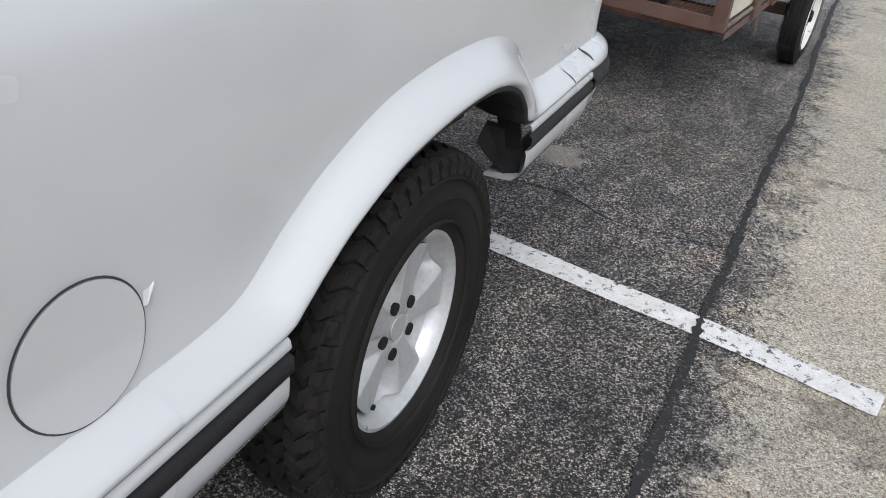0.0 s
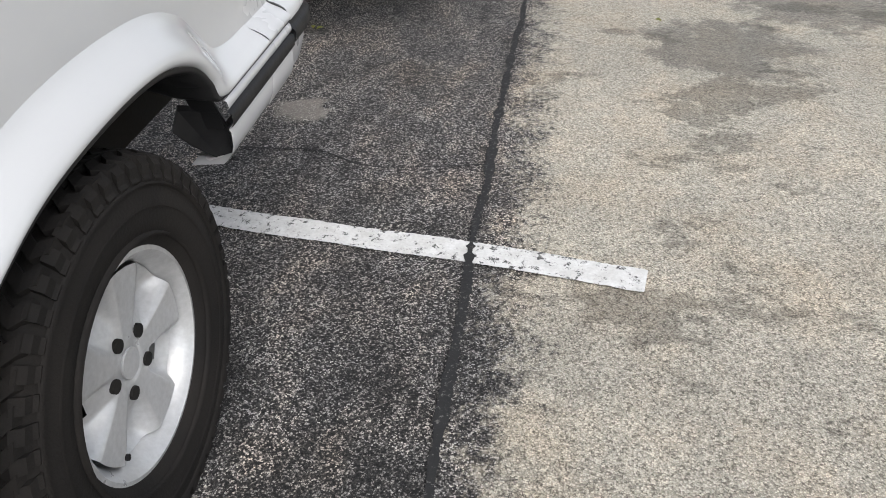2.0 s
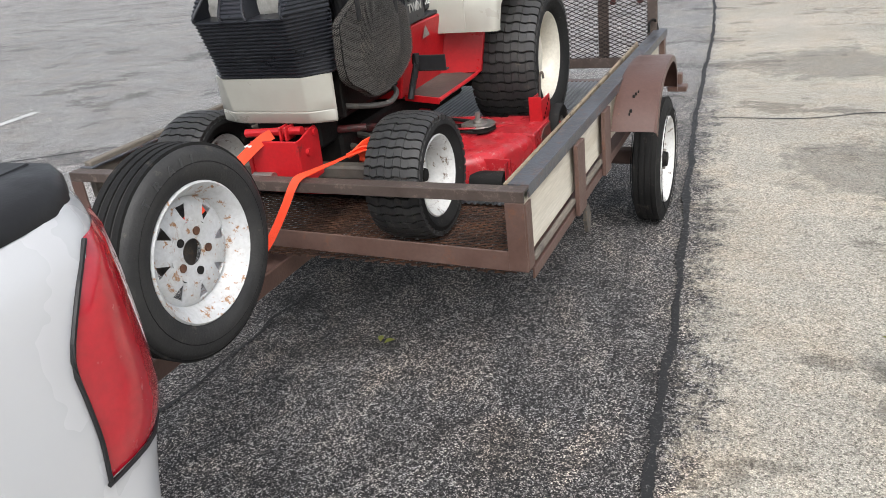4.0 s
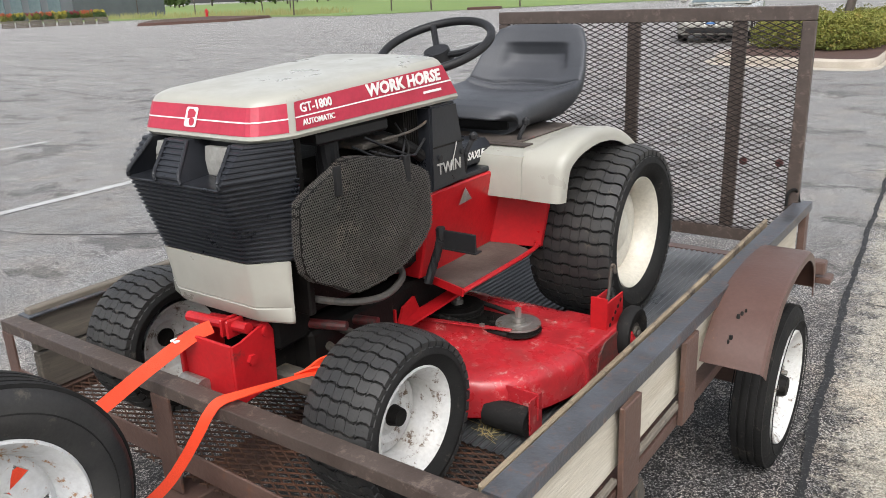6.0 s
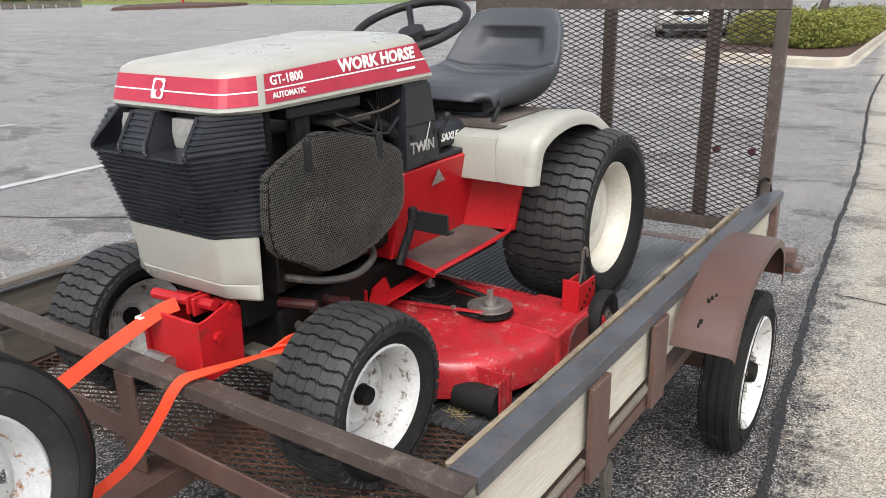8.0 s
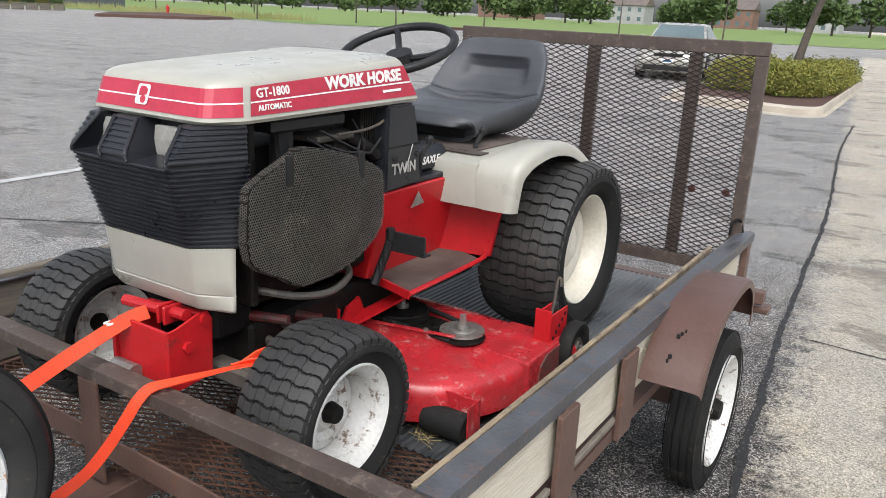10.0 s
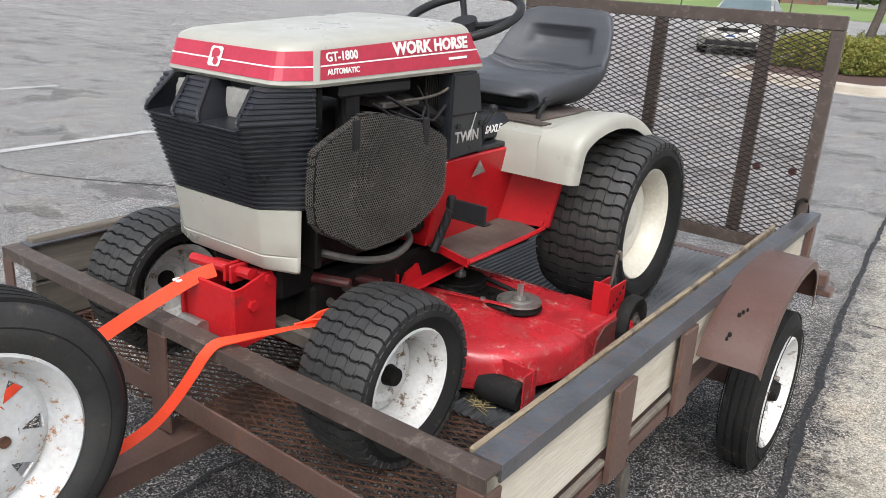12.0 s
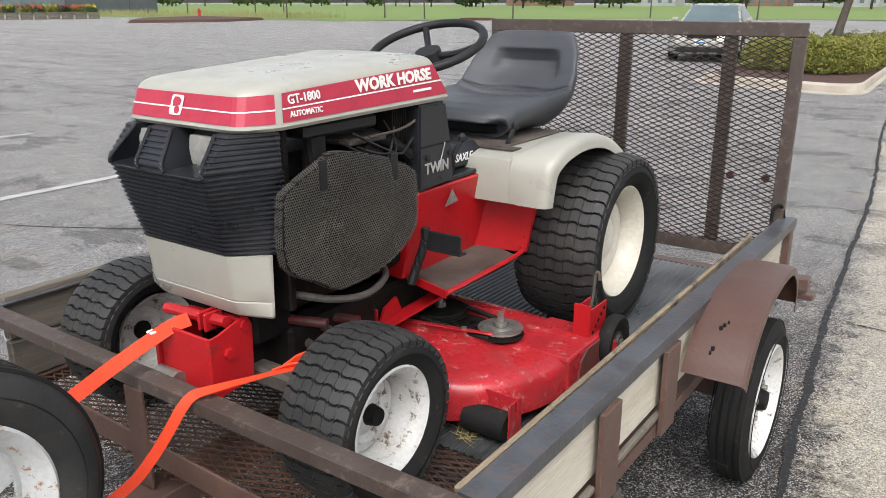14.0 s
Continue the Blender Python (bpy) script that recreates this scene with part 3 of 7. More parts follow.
# arch flare
bm = bm_new()
rings = []
for o, q in zip(OUT_LINE, IN_LINE):
    rings.append([(x, o.y + (q.y - o.y) * s, o.z + (q.z - o.z) * s) for s, x in ((-0.22, -0.0545), (-0.08, -0.0505), (0.08, -0.044), (0.22, -0.034), (0.36, -0.022), (0.5, -0.010), (0.64, -0.001), (0.77, 0.005), (0.88, 0.006), (0.96, 0.002), (1.0, -0.006))])
loft(bm, rings, closed=False, caps=False)
flare = part("arch_flare", bm, WHITE_PAINT, truck, "white bulging wheel arch flare", smooth=True)
bm = bm_new()
rings = []
for q in [v for v in IN_LINE if -0.424 < v.y < 0.428]:
    c = Vector((0, 0.02, 0.45))
    d = (c - q).normalized()
    rings.append([(x, q.y + d.y * s, q.z + d.z * s) for x, s in ((-0.003, 0.0), (-0.002, 0.006), (-0.008, 0.012), (-0.09, 0.008), (-0.16, -0.01))])
loft(bm, rings, closed=False, caps=False)
part("arch_lip", bm, BLACK_PLASTIC, flare, smooth=True)
# wheel well and underside
bm = bm_new()
rings = []
for i in range(25):
    a = radians(200 - 145 * i / 24)
    rings.append([(x, 0.50 * math.cos(a), max(WZ + 0.47 * math.sin(a), 0.3)) for x in (-0.16, -0.62)])
loft(bm, rings, closed=False, caps=False)
box(bm, (-1.5, -3.6, 0.40), (-0.30, -0.62, 0.5))
box(bm, (-1.5, -3.6, 0.5), (-0.12, -0.62, 0.55))
box(bm, (-0.45, -3.8, 0.42), (-0.36, 0.9, 0.52))
part("underbody", bm, DARK, truck)
# liner strip down the rear of the arch, with the torn flap at its end
bm = bm_new()
rings = []
for y, z in ((0.30, 0.760), (0.36, 0.725), (0.405, 0.67), (0.428, 0.62), (0.44, 0.58)):
    rings.append([(-0.02, y, z), (-0.075, y + 0.008, z - 0.008), (-0.075, y + 0.014, z - 0.008), (-0.02, y + 0.006, z)])
loft(bm, rings)
bmesh.ops.recalc_face_normals(bm, faces=bm.faces[:])
part("arch_liner", bm, BLACK_PLASTIC, truck)
bm = bm_new()
flap = [(-0.105, 0.395, 0.590), (-0.095, 0.415, 0.628), (-0.03, 0.445, 0.612), (-0.022, 0.465, 0.56), (-0.032, 0.485, 0.485), (-0.05, 0.47, 0.490), (-0.085, 0.425, 0.545)]
loft(bm, [flap, [(x - 0.004, y + 0.012, z + 0.006) for x, y, z in flap]])
bmesh.ops.recalc_face_normals(bm, faces=bm.faces[:])
part("mud_flap", bm, BLACK_PLASTIC, truck, "torn black mud flap behind the wheel")
bm = bm_new()
tube(bm, [(-0.3, 0.1, 0.62), (-0.28, 0.22, 0.6), (-0.3, 0.3, 0.52)], 0.02)
tube(bm, [(-0.35, -0.05, 0.7), (-0.33, 0.12, 0.66), (-0.3, 0.3, 0.66)], 0.015)
box(bm, (-0.32, 0.2, 0.38), (-0.24, 0.34, 0.42), 0.01)
part("suspension_bracket", bm, ENGINE, truck)

# fuel door
FY, FZ, FR = -0.676, 0.774, 0.078
def fuel_ring(name, r0, r1, material, lift, lab=""):
    b = bm_new()
    n = 48
    vs = []
    steps = 8 if r0 < 0.01 else 1
    for k in range(steps + 1):
        q = r0 + (r1 - r0) * k / steps
        vs.append([b.verts.new((side_x(FZ + q * math.sin(i * math.tau / n)) + lift, FY + q * math.cos(i * math.tau / n), FZ + q * math.sin(i * math.tau / n))) for i in range(n)])
    for u, w in zip(vs, vs[1:]):
        for i in range(n):
            j = (i + 1) % n
            b.faces.new((u[i], u[j], w[j], w[i]))
    if r0 < 0.01:
        b.faces.new(vs[0])
    bmesh.ops.recalc_face_normals(b, faces=b.faces[:])
    return part(name, b, material, truck, lab, smooth=True)


fuel_ring("fuel_door_gap", FR, FR + 0.0028, SEAM, 0.0015)
fuel_ring("fuel_door_bezel", FR + 0.0028, FR + 0.006, WHITE_PAINT, 0.0012)
fuel_ring("fuel_door", 0.005, FR, WHITE_PAINT, 0.0032, "round white fuel filler door")
bm = bm_new()
loft(bm, [[(-0.056, FY + FR - 0.002, FZ + 0.005), (-0.0455, FY + FR + 0.004, FZ + 0.012), (-0.056, FY + FR + 0.006, FZ + 0.036)], [(-0.056, FY + FR + 0.018, FZ + 0.024), (-0.050, FY + FR + 0.020, FZ + 0.028), (-0.056, FY + FR + 0.022, FZ + 0.036)]])
bmesh.ops.recalc_face_normals(bm, faces=bm.faces[:])
part("fuel_door_notch", bm, WHITE_PAINT, truck)

# rear corner, tail light, tailgate, bumper
bm = bm_new()
box(bm, (-1.55, 1.07, 0.70), (-0.18, 1.135, 1.11), 0.015)
part("tailgate", bm, WHITE_PAINT, truck)
bm = bm_new()
rows = 12
cols = []
for i in range(9):
    f = i / 8
    col = []
    for j in range(rows + 1):
        g = j / rows
        z = 0.822 + 0.25 * g
        y0 = 0.955 + 0.075 * max(0, (g - 0.55) / 0.45) ** 1.6
        y = y0 + (1.106 - y0) * f
        col.append(bm.verts.new((side_x(z) + corner_in(min(y, 1.101)) + 0.007 * min(1, 4 * min(f, 1) * 1.0) * (1 if 0 < j < rows else 0.2) * (1 if i else 0.2), y + lean(y, z), z)))
    cols.append(col)
for a, b in zip(cols, cols[1:]):
    for j in range(rows):
        bm.faces.new((a[j], b[j], b[j + 1], a[j + 1]))
light = part("tail_light", bm, RED_LENS, truck, "tall red tail light lens", smooth=True)
bm = bm_new()
edge = []
for g in (0, 0.2, 0.4, 0.6, 0.8, 1):
    z, y = 0.822 + 0.25 * g, 0.953 + 0.075 * max(0, (g - 0.55) / 0.45) ** 1.6
    edge.append((side_x(z) + 0.004 + corner_in(y), y + lean(y, z), z))
tube(bm, edge, 0.003, 6, 3)
tube(bm, [(side_x(0.82) + 0.004 + corner_in(y), y + lean(y, 0.82), 0.82) for y in (0.95, 0.99, 1.03, 1.08)], 0.003, 6, 2)
part("lens_gasket", bm, BLACK_PLASTIC, light)
bm = bm_new()
rings = []
TURN = ((0.86, 0.0), (0.95, -0.001), (1.01, -0.007), (1.055, -0.021), (1.085, -0.045), (1.10, -0.095))
SEC = ((-0.075, 0.70), (-0.046, 0.694), (-0.024, 0.686), (-0.007, 0.673), (0.0, 0.66), (0.0, 0.648))
for y, dx in TURN:
    rings.append([(dx + x, y - (0.0 if z < 0.69 or y < 1.0 else 0.01), z) for x, z in SEC])
rings.append([(-1.6, 1.106 - (0.0 if z < 0.69 else 0.01), z) for x, z in SEC])
loft(bm, rings, closed=False, caps=False)
bm.faces.new([bm.verts.new(q) for q in ((-0.075, 0.86, 0.70), (-0.079, 1.01, 0.7005), (-0.165, 1.09, 0.7005), (-1.6, 1.096, 0.7005), (-1.6, 0.95, 0.7005))])
bumper = part("rear_bumper", bm, WHITE_PAINT, truck, "white wraparound rear bumper", smooth=True)
bm = bm_new()
rings = []
for y, dx in TURN + ((1.10, -1.6),):
    rings.append([((dx + x) if dx > -1 else dx, y + e, z) for x, z, e in ((-0.004, 0.65, 0), (-0.006, 0.64, 0), (0.004, 0.632, 0.004), (0.010, 0.622, 0.008), (0.010, 0.60, 0.008), (-0.006, 0.585, 0))])
loft(bm, rings, closed=False, caps=False)
part("bumper_strip", bm, BLACK_PLASTIC, bumper, "black rubber bumper strip", smooth=True)
bm = bm_new()
rings = []
for y, dx in TURN + ((1.10, -1.6),):
    rings.append([((dx + x) if dx > -1 else dx, y - e, z) for x, z, e in ((-0.006, 0.587, 0), (-0.010, 0.56, 0.002), (-0.02, 0.52, 0.02), (-0.045, 0.49, 0.05), (-0.09, 0.48, 0.08))])
loft(bm, rings, closed=False, caps=False)
part("bumper_valance", bm, WHITE_PAINT, bumper, smooth=True)
bm = bm_new()
tube(bm, [(0.002, 0.86, 0.65), (-0.006, 0.86, 0.675), (-0.025, 0.86, 0.688), (-0.048, 0.86, 0.696), (-0.051, 0.84, 0.72)], 0.0024, 5, 4)
part("bumper_seam", bm, SEAM, bumper)
bm = bm_new()
tube(bm, [(-0.008, 0.86, 0.582), (-0.010, 0.86, 0.55), (-0.022, 0.86, 0.515)], 0.0022, 5, 4)
part("bumper_seam", bm, SEAM, bumper)
# bed rail cap and bed
bm = bm_new()
rings = []
for y in [-0.88 + 0.1 * i for i in range(19)] + [0.98, 1.02, 1.06, 1.095]:
    e = corner_in(y)
    rings.append([(x + e, y + lean(y, 1.1), z) for x, z in ((-0.088, 1.102), (-0.09, 1.118), (-0.105, 1.131), (-0.19, 1.133), (-0.205, 1.12), (-0.205, 1.07))])
loft(bm, rings, closed=False, caps=False)
part("bed_rail_cap", bm, BLACK_PLASTIC, truck, "black plastic bed rail cap", smooth=True)
bm = bm_new()
box(bm, (-1.55, -0.86, 0.66), (-0.2, 1.03, 0.70))
box(bm, (-0.215, -0.86, 0.70), (-0.2, 1.03, 1.09))
box(bm, (-1.6, -0.86, 0.70), (-1.55, 1.03, 1.09))
box(bm, (-1.55, -0.9, 0.70), (-0.2, -0.86, 1.09))
part("bed_liner", bm, BLACK_PLASTIC, truck)
bm = bm_new()
box(bm, (-1.75, -0.88, 0.50), (-1.6, 1.09, 1.11), 0.03)
part("far_bed_side", bm, WHITE_PAINT, truck)
bm = bm_new()
box(bm, (-1.62, 1.08, 1.111), (-0.19, 1.155, 1.134), 0.008)
part("tailgate_cap", bm, BLACK_PLASTIC, truck)
# cab and nose
bm = bm_new()
half = [(-0.05, 0.46), (-0.005, 0.56), (-0.03, 0.70), (-0.04, 0.9), (-0.08, 1.06), (-0.14, 1.10)]
full = half + [(-1.74 - x, z) for x, z in reversed(half)]
rings = []
for y, tuck, top in ((-0.905, 0.0, 1.0), (-1.9, 0.0, 1.0), (-2.5, 0.0, 0.99), (-3.55, 0.02, 0.95), (-3.70, 0.06, 0.90)):
    rings.append([(x + (tuck if x < -0.87 else -tuck), y, 0.46 + (z - 0.46) * top) for x, z in full])
loft(bm, rings)
bmesh.ops.recalc_face_normals(bm, faces=bm.faces[:])
cab = part("cab", bm, WHITE_PAINT, truck, angle=25)
LOW = [(-0.13, -0.93), (-0.13, -2.35), (-1.61, -2.35), (-1.61, -0.93)]
TOP = [(-0.30, -1.02), (-0.30, -1.95), (-1.44, -1.95), (-1.44, -1.02)]
bm = bm_new()
loft(bm, [[(x, y, 1.095) for x, y in LOW], [(x, y, 1.60) for x, y in TOP], [(x + (0.06 if x < -0.87 else -0.06), y + (0.06 if y < -1.5 else -0.06), 1.635) for x, y in TOP]])
bmesh.ops.recalc_face_normals(bm, faces=bm.faces[:])
roof = part("cab_roof", bm, WHITE_PAINT, truck, angle=25)
for name, a, b in (("side_window", 0, 1), ("windscreen", 1, 2), ("side_window", 2, 3), ("rear_window", 3, 0)):
    lo = [Vector((*LOW[k], 1.095)) for k in (a, b)]
    hi = [Vector((*TOP[k], 1.60)) for k in (a, b)]
    out = (lo[1] - lo[0]).cross(hi[0] - lo[0]).normalized()
    if out.dot(lo[0] - Vector((-0.87, -1.6, 1.3))) < 0:
        out = -out
    pane = [lo[0].lerp(lo[1], f).lerp(hi[0].lerp(hi[1], f), g) for f, g in ((0.07, 0.10), (0.93, 0.10), (0.93, 0.90), (0.07, 0.90))]
    bm = bm_new()
    loft(bm, [[p + out * 0.001 for p in pane], [p + out * 0.006 for p in pane]])
    bmesh.ops.recalc_face_normals(bm, faces=bm.faces[:])
    part(name, bm, CAR_GLASS, roof)
bm = bm_new()
box(bm, (-1.68, -0.902, 0.5), (-0.075, -0.882, 1.06))
part("cab_gap", bm, DARK, truck)


def truck_wheel(parent, m):
    e = new("wheel")
    e.parent, e.matrix_basis = parent, m
    b = bm_new()
    tyre_mesh(b, 0.346, 0.158, 0.196, 0.02)
    tyre = part("tyre", b, RUBBER_BROWN, e, "dusty black all-terrain tyre", angle=50)
    tyre.location = (0.0335, 0, 0)
    b = bm_new()
    tread_blocks(b, 0.344, 0.158, 4, 48, 0.014, 0.6, 0.6)
    shoulder_lugs(b, 0.346, 0.158, 54, 0.036, 0.010)
    shoulder_lugs(b, 0.330, 0.164, 54, 0.022, 0.002)
    part("tread", b, RUBBER_BROWN, tyre)
    for q, h in ((0.222, 0.0025), (0.268, 0.002), (0.305, 0.002)):
        b = bm_new()
        lathe(b, [(0.078, q - 0.004), (0.086 + h, q), (0.078, q + 0.004)], 64)
        part("sidewall_ring", b, RUBBER_BROWN, tyre, smooth=True)
    b = bm_new()
    R = 0.193
    lathe(b, [(-0.09, R), (0.02, R * 0.86), (0.07, R * 0.9), (0.088, R * 0.95), (0.098, R), (0.096, R + 0.01), (0.085, R + 0.012)], 64)
    rim = part("rim", b, ALLOY, e, "silver five-spoke alloy wheel", angle=40)
    b = bm_new()
    n = 120
    vs = []
    radii = (0.02, 0.045, 0.066, 0.08, 0.095, 0.11, 0.122, 0.135, 0.15, 0.161, 0.170)
    for q in radii:
        ring = []
        for i in range(n):
            a = math.tau * i / n
            w = min(1.0, max(0.0, (0.30 - math.cos(5 * a)) / 0.75))
            w = w * w * (3 - 2 * w)
            grow = min(1.0, max(0.0, (q - 0.06) / 0.07))
            lip = min(1.0, max(0.0, (q - 0.15) / 0.025))
            x = 0.070 + 0.010 * min(1.0, q / 0.15) - 0.040 * grow * w * (1 - 0.55 * lip)
            ring.append(b.verts.new((x, q * math.cos(a), q * math.sin(a))))
        vs.append(ring)
    for k in range(len(vs) - 1):
        for i in range(n):
            if 5 <= k <= 7 and math.cos(5 * math.tau * (i + 0.5) / n) < -0.80:
                continue
            j = (i + 1) % n
            b.faces.new((vs[k][i], vs[k][j], vs[k + 1][j], vs[k + 1][i]))
    b.faces.new(vs[0])
    part("spokes", b, ALLOY, rim, smooth=True)
    b = bm_new()
    disc_x(b, -0.06, 0.0, R * 0.84, (0, 0), 32)
    part("brake_drum", b, DARK, e)
    b = bm_new()
    disc_x(b, 0.05, 0.0755, 0.03, (0, 0), 24, 0.027)
    part("centre_cap", b, ALLOY, rim)
    for i in range(5):
        a = math.tau * i / 5 + 0.63
        b = bm_new()
        disc_x(b, 0.05, 0.0775, 0.0135, (0.056 * math.cos(a), 0.056 * math.sin(a)), 14, 0.0125)
        part("lug_recess", b, DARK, rim)
    b = bm_new()
    tube(b, [(0.05, -0.10, -0.125), (0.085, -0.098, -0.122)], 0.006, 8, 2)
    part("valve_stem", b, BLACK_PLASTIC, rim)
    return e


wheel = truck_wheel(truck, pose(-0.135, -0.005, 0.366))
for m in (pose(-1.62, 0, 0.362, 0, 0, 180), pose(-0.135, -3.0, 0.362), pose(-1.62, -3.0, 0.362, 0, 0, 180)):
    copy_thing(wheel, m)

# ---- utility trailer ----
TX0, TX1, TY0, TY1 = -1.46, 0.105, 0.008, 2.20
RZ, BZ = 0.672, 0.425
trailer = thing("utility_trailer", pose(0, 0, 0), "brown steel utility trailer with plank sides and mesh floor", "trailer")


def angle_bar(name, a, b, horiz, vert, material, thick=0.006, lab=""):
    """An angle iron from a to b: horiz and vert are the two flanges as vectors."""
    bm = bm_new()
    a, b, h, v = Vector(a), Vector(b), Vector(horiz), Vector(vert)
    hn, vn = h.normalized() * thick, v.normalized() * thick
    sec = [Vector(), h, h + vn, hn + vn, hn + v, v]
    loft(bm, [[a + s for s in sec], [b + s for s in sec]])
    bmesh.ops.recalc_face_normals(bm, faces=bm.faces[:])
    es = [e for e in bm.edges if e.calc_length() > 0.1]
    bmesh.ops.bevel(bm, geom=es, offset=0.0012, segments=1, affect="EDGES")
    return part(name, bm, material, trailer, lab)


def bar(name, a, b, material, parent, bevel=0.003, lab=""):
    bm = bm_new()
    box(bm, a, b, bevel)
    return part(name, bm, material, parent, lab)


angle_bar("front_rail", (TX0, TY0, RZ), (TX1, TY0, RZ), (0, 0.046, 0), (0, 0, -0.03), RAIL_FRONT, lab="worn brown steel front top rail")
angle_bar("side_rail", (TX1, TY0 + 0.049, RZ + 0.002), (TX1 + 0.02, TY1, RZ + 0.002), (-0.058, 0, 0), (0, 0, -0.035), RAIL_STEEL, lab="worn bare steel side top rail")
angle_bar("side_rail", (TX0, TY0 + 0.049, RZ + 0.002), (TX0, TY1, RZ + 0.002), (0.055, 0, 0), (0, 0, -0.035), RAIL_STEEL)
angle_bar("front_beam", (TX0, TY0, 0.541), (TX1, TY0, 0.502), (0, 0.006, 0), (0, 0, -0.056), BROWN_STEEL)
angle_bar("side_beam", (TX1, TY0 + 0.051, BZ + 0.012), (TX1, TY1, BZ + 0.012), (-0.05, 0, 0), (0, 0, -0.032), BROWN_STEEL)
angle_bar("side_beam", (TX0, TY0 + 0.051, BZ + 0.012), (TX0, TY1, BZ + 0.012), (0.05, 0, 0), (0, 0, -0.055), BROWN_STEEL)
angle_bar("rear_beam", (TX0, TY1, BZ + 0.012), (TX1, TY1, BZ + 0.012), (0, -0.05, 0), (0, 0, -0.055), BROWN_STEEL)
# posts
bar("corner_post", (TX1 - 0.052, TY0 - 0.002, 0.450), (TX1 - 0.001, TY0 + 0.004, RZ - 0.0305), BROWN_STEEL, trailer, 0.001)
bar("corner_post", (TX1 - 0.003, TY0 + 0.0045, 0.450), (TX1 + 0.003, TY0 + 0.05, RZ - 0.036), BROWN_STEEL, trailer, 0.001)
bar("corner_post", (TX0, TY0 - 0.002, 0.427), (TX0 + 0.05, TY0 + 0.004, RZ - 0.0305), BROWN_STEEL, trailer, 0.001)
bar("front_post", (-0.80, TY0 - 0.003, 0.40), (-0.735, TY0 + 0.003, RZ - 0.0305), BROWN_STEEL, trailer, 0.001)
for y in (0.53, 0.90):
    bar("side_post", (TX1 + 0.002, y - 0.045, 0.41), (TX1 + 0.016, y + 0.045, RZ - 0.034), BROWN_STEEL, trailer, 0.002)
    bar("side_post", (TX0 - 0.016, y - 0.045, 0.41), (TX0 - 0.002, y + 0.045, RZ - 0.034), BROWN_STEEL, trailer, 0.002)
bar("rear_post", (TX1 - 0.01, TY1 - 0.055, 0.42), (TX1 + 0.014, TY1 - 0.002, RZ - 0.034), BROWN_STEEL, trailer, 0.002)
bar("rear_post", (TX0 - 0.014, TY1 - 0.055, 0.42), (TX0 + 0.01, TY1 - 0.002, RZ - 0.034), BROWN_STEEL, trailer, 0.002)
# planks
bar("plank", (TX1 - 0.042, TY0 + 0.06, 0.475), (TX1 - 0.012, TY1 - 0.06, RZ - 0.036), WOOD, trailer, 0.004, "pale weathered side plank")
bar("plank_ledge", (TX1 - 0.011, TY0 + 0.06, 0.4545), (TX1 + 0.004, 0.485, 0.47), WOOD_DARK, trailer, 0.003)
bar("plank_ledge", (TX1 - 0.011, 0.585, 0.4545), (TX1 + 0.004, 0.88, 0.47), WOOD_DARK, trailer, 0.003)
bar("plank", (TX1 - 0.075, TY0 + 0.06, 0.56), (TX1 - 0.0625, TY1 - 0.3, RZ + 0.001), WOOD_TAN, trailer, 0.004, "splintered inner edge plank")
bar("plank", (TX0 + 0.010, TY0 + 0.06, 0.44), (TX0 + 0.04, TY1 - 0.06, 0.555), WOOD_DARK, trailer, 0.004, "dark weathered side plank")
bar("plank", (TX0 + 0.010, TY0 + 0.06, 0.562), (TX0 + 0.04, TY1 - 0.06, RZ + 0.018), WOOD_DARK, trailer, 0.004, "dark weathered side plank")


def lattice(bm, x0, x1, y0, y1, pitch_x, pitch_y, width, thick, place):
    """Crossing flat strands that fill a rectangle with diamonds."""
    slope = pitch_y / pitch_x
    for sgn in (1, -1):
        h = y1 - y0
        run = h / slope
        k = int((x1 - x0 + run) / pitch_x) + 2
        for i in range(k):
            xs = x0 - run + i * pitch_x if sgn > 0 else x0 + i * pitch_x
            pts = []
            a, b = (xs, y0), (xs + run * sgn, y1)
            t0, t1 = 0.0, 1.0
            dx = b[0] - a[0]
            lo, hi = sorted(((x0 - a[0]) / dx, (x1 - a[0]) / dx))
            t0, t1 = max(t0, lo), min(t1, hi)
            if t1 - t0 < 0.004:
                continue
            p = (a[0] + dx * t0, a[1] + h * t0)
            q = (a[0] + dx * t1, a[1] + h * t1)
            d = Vector((q[0] - p[0], q[1] - p[1]))
            n = Vector((-d.y, d.x)).normalized() * width / 2
            lift = 0.0004 * sgn
            vs = []
            for u, v in ((p[0] - n.x, p[1] - n.y), (p[0] + n.x, p[1] + n.y), (q[0] + n.x, q[1] + n.y), (q[0] - n.x, q[1] - n.y)):
                vs.append((bm.verts.new(place(u, v, lift + thick / 2)), bm.verts.new(place(u, v, lift - thick / 2))))
            T, Bq = [v[0] for v in vs], [v[1] for v in vs]
            bm.faces.new(T)
            bm.faces.new(Bq[::-1])
            for j in range(4):
                m = (j + 1) % 4
                bm.faces.new((T[j], Bq[j], Bq[m], T[m]))
    bmesh.ops.recalc_face_normals(bm, faces=bm.faces[:])


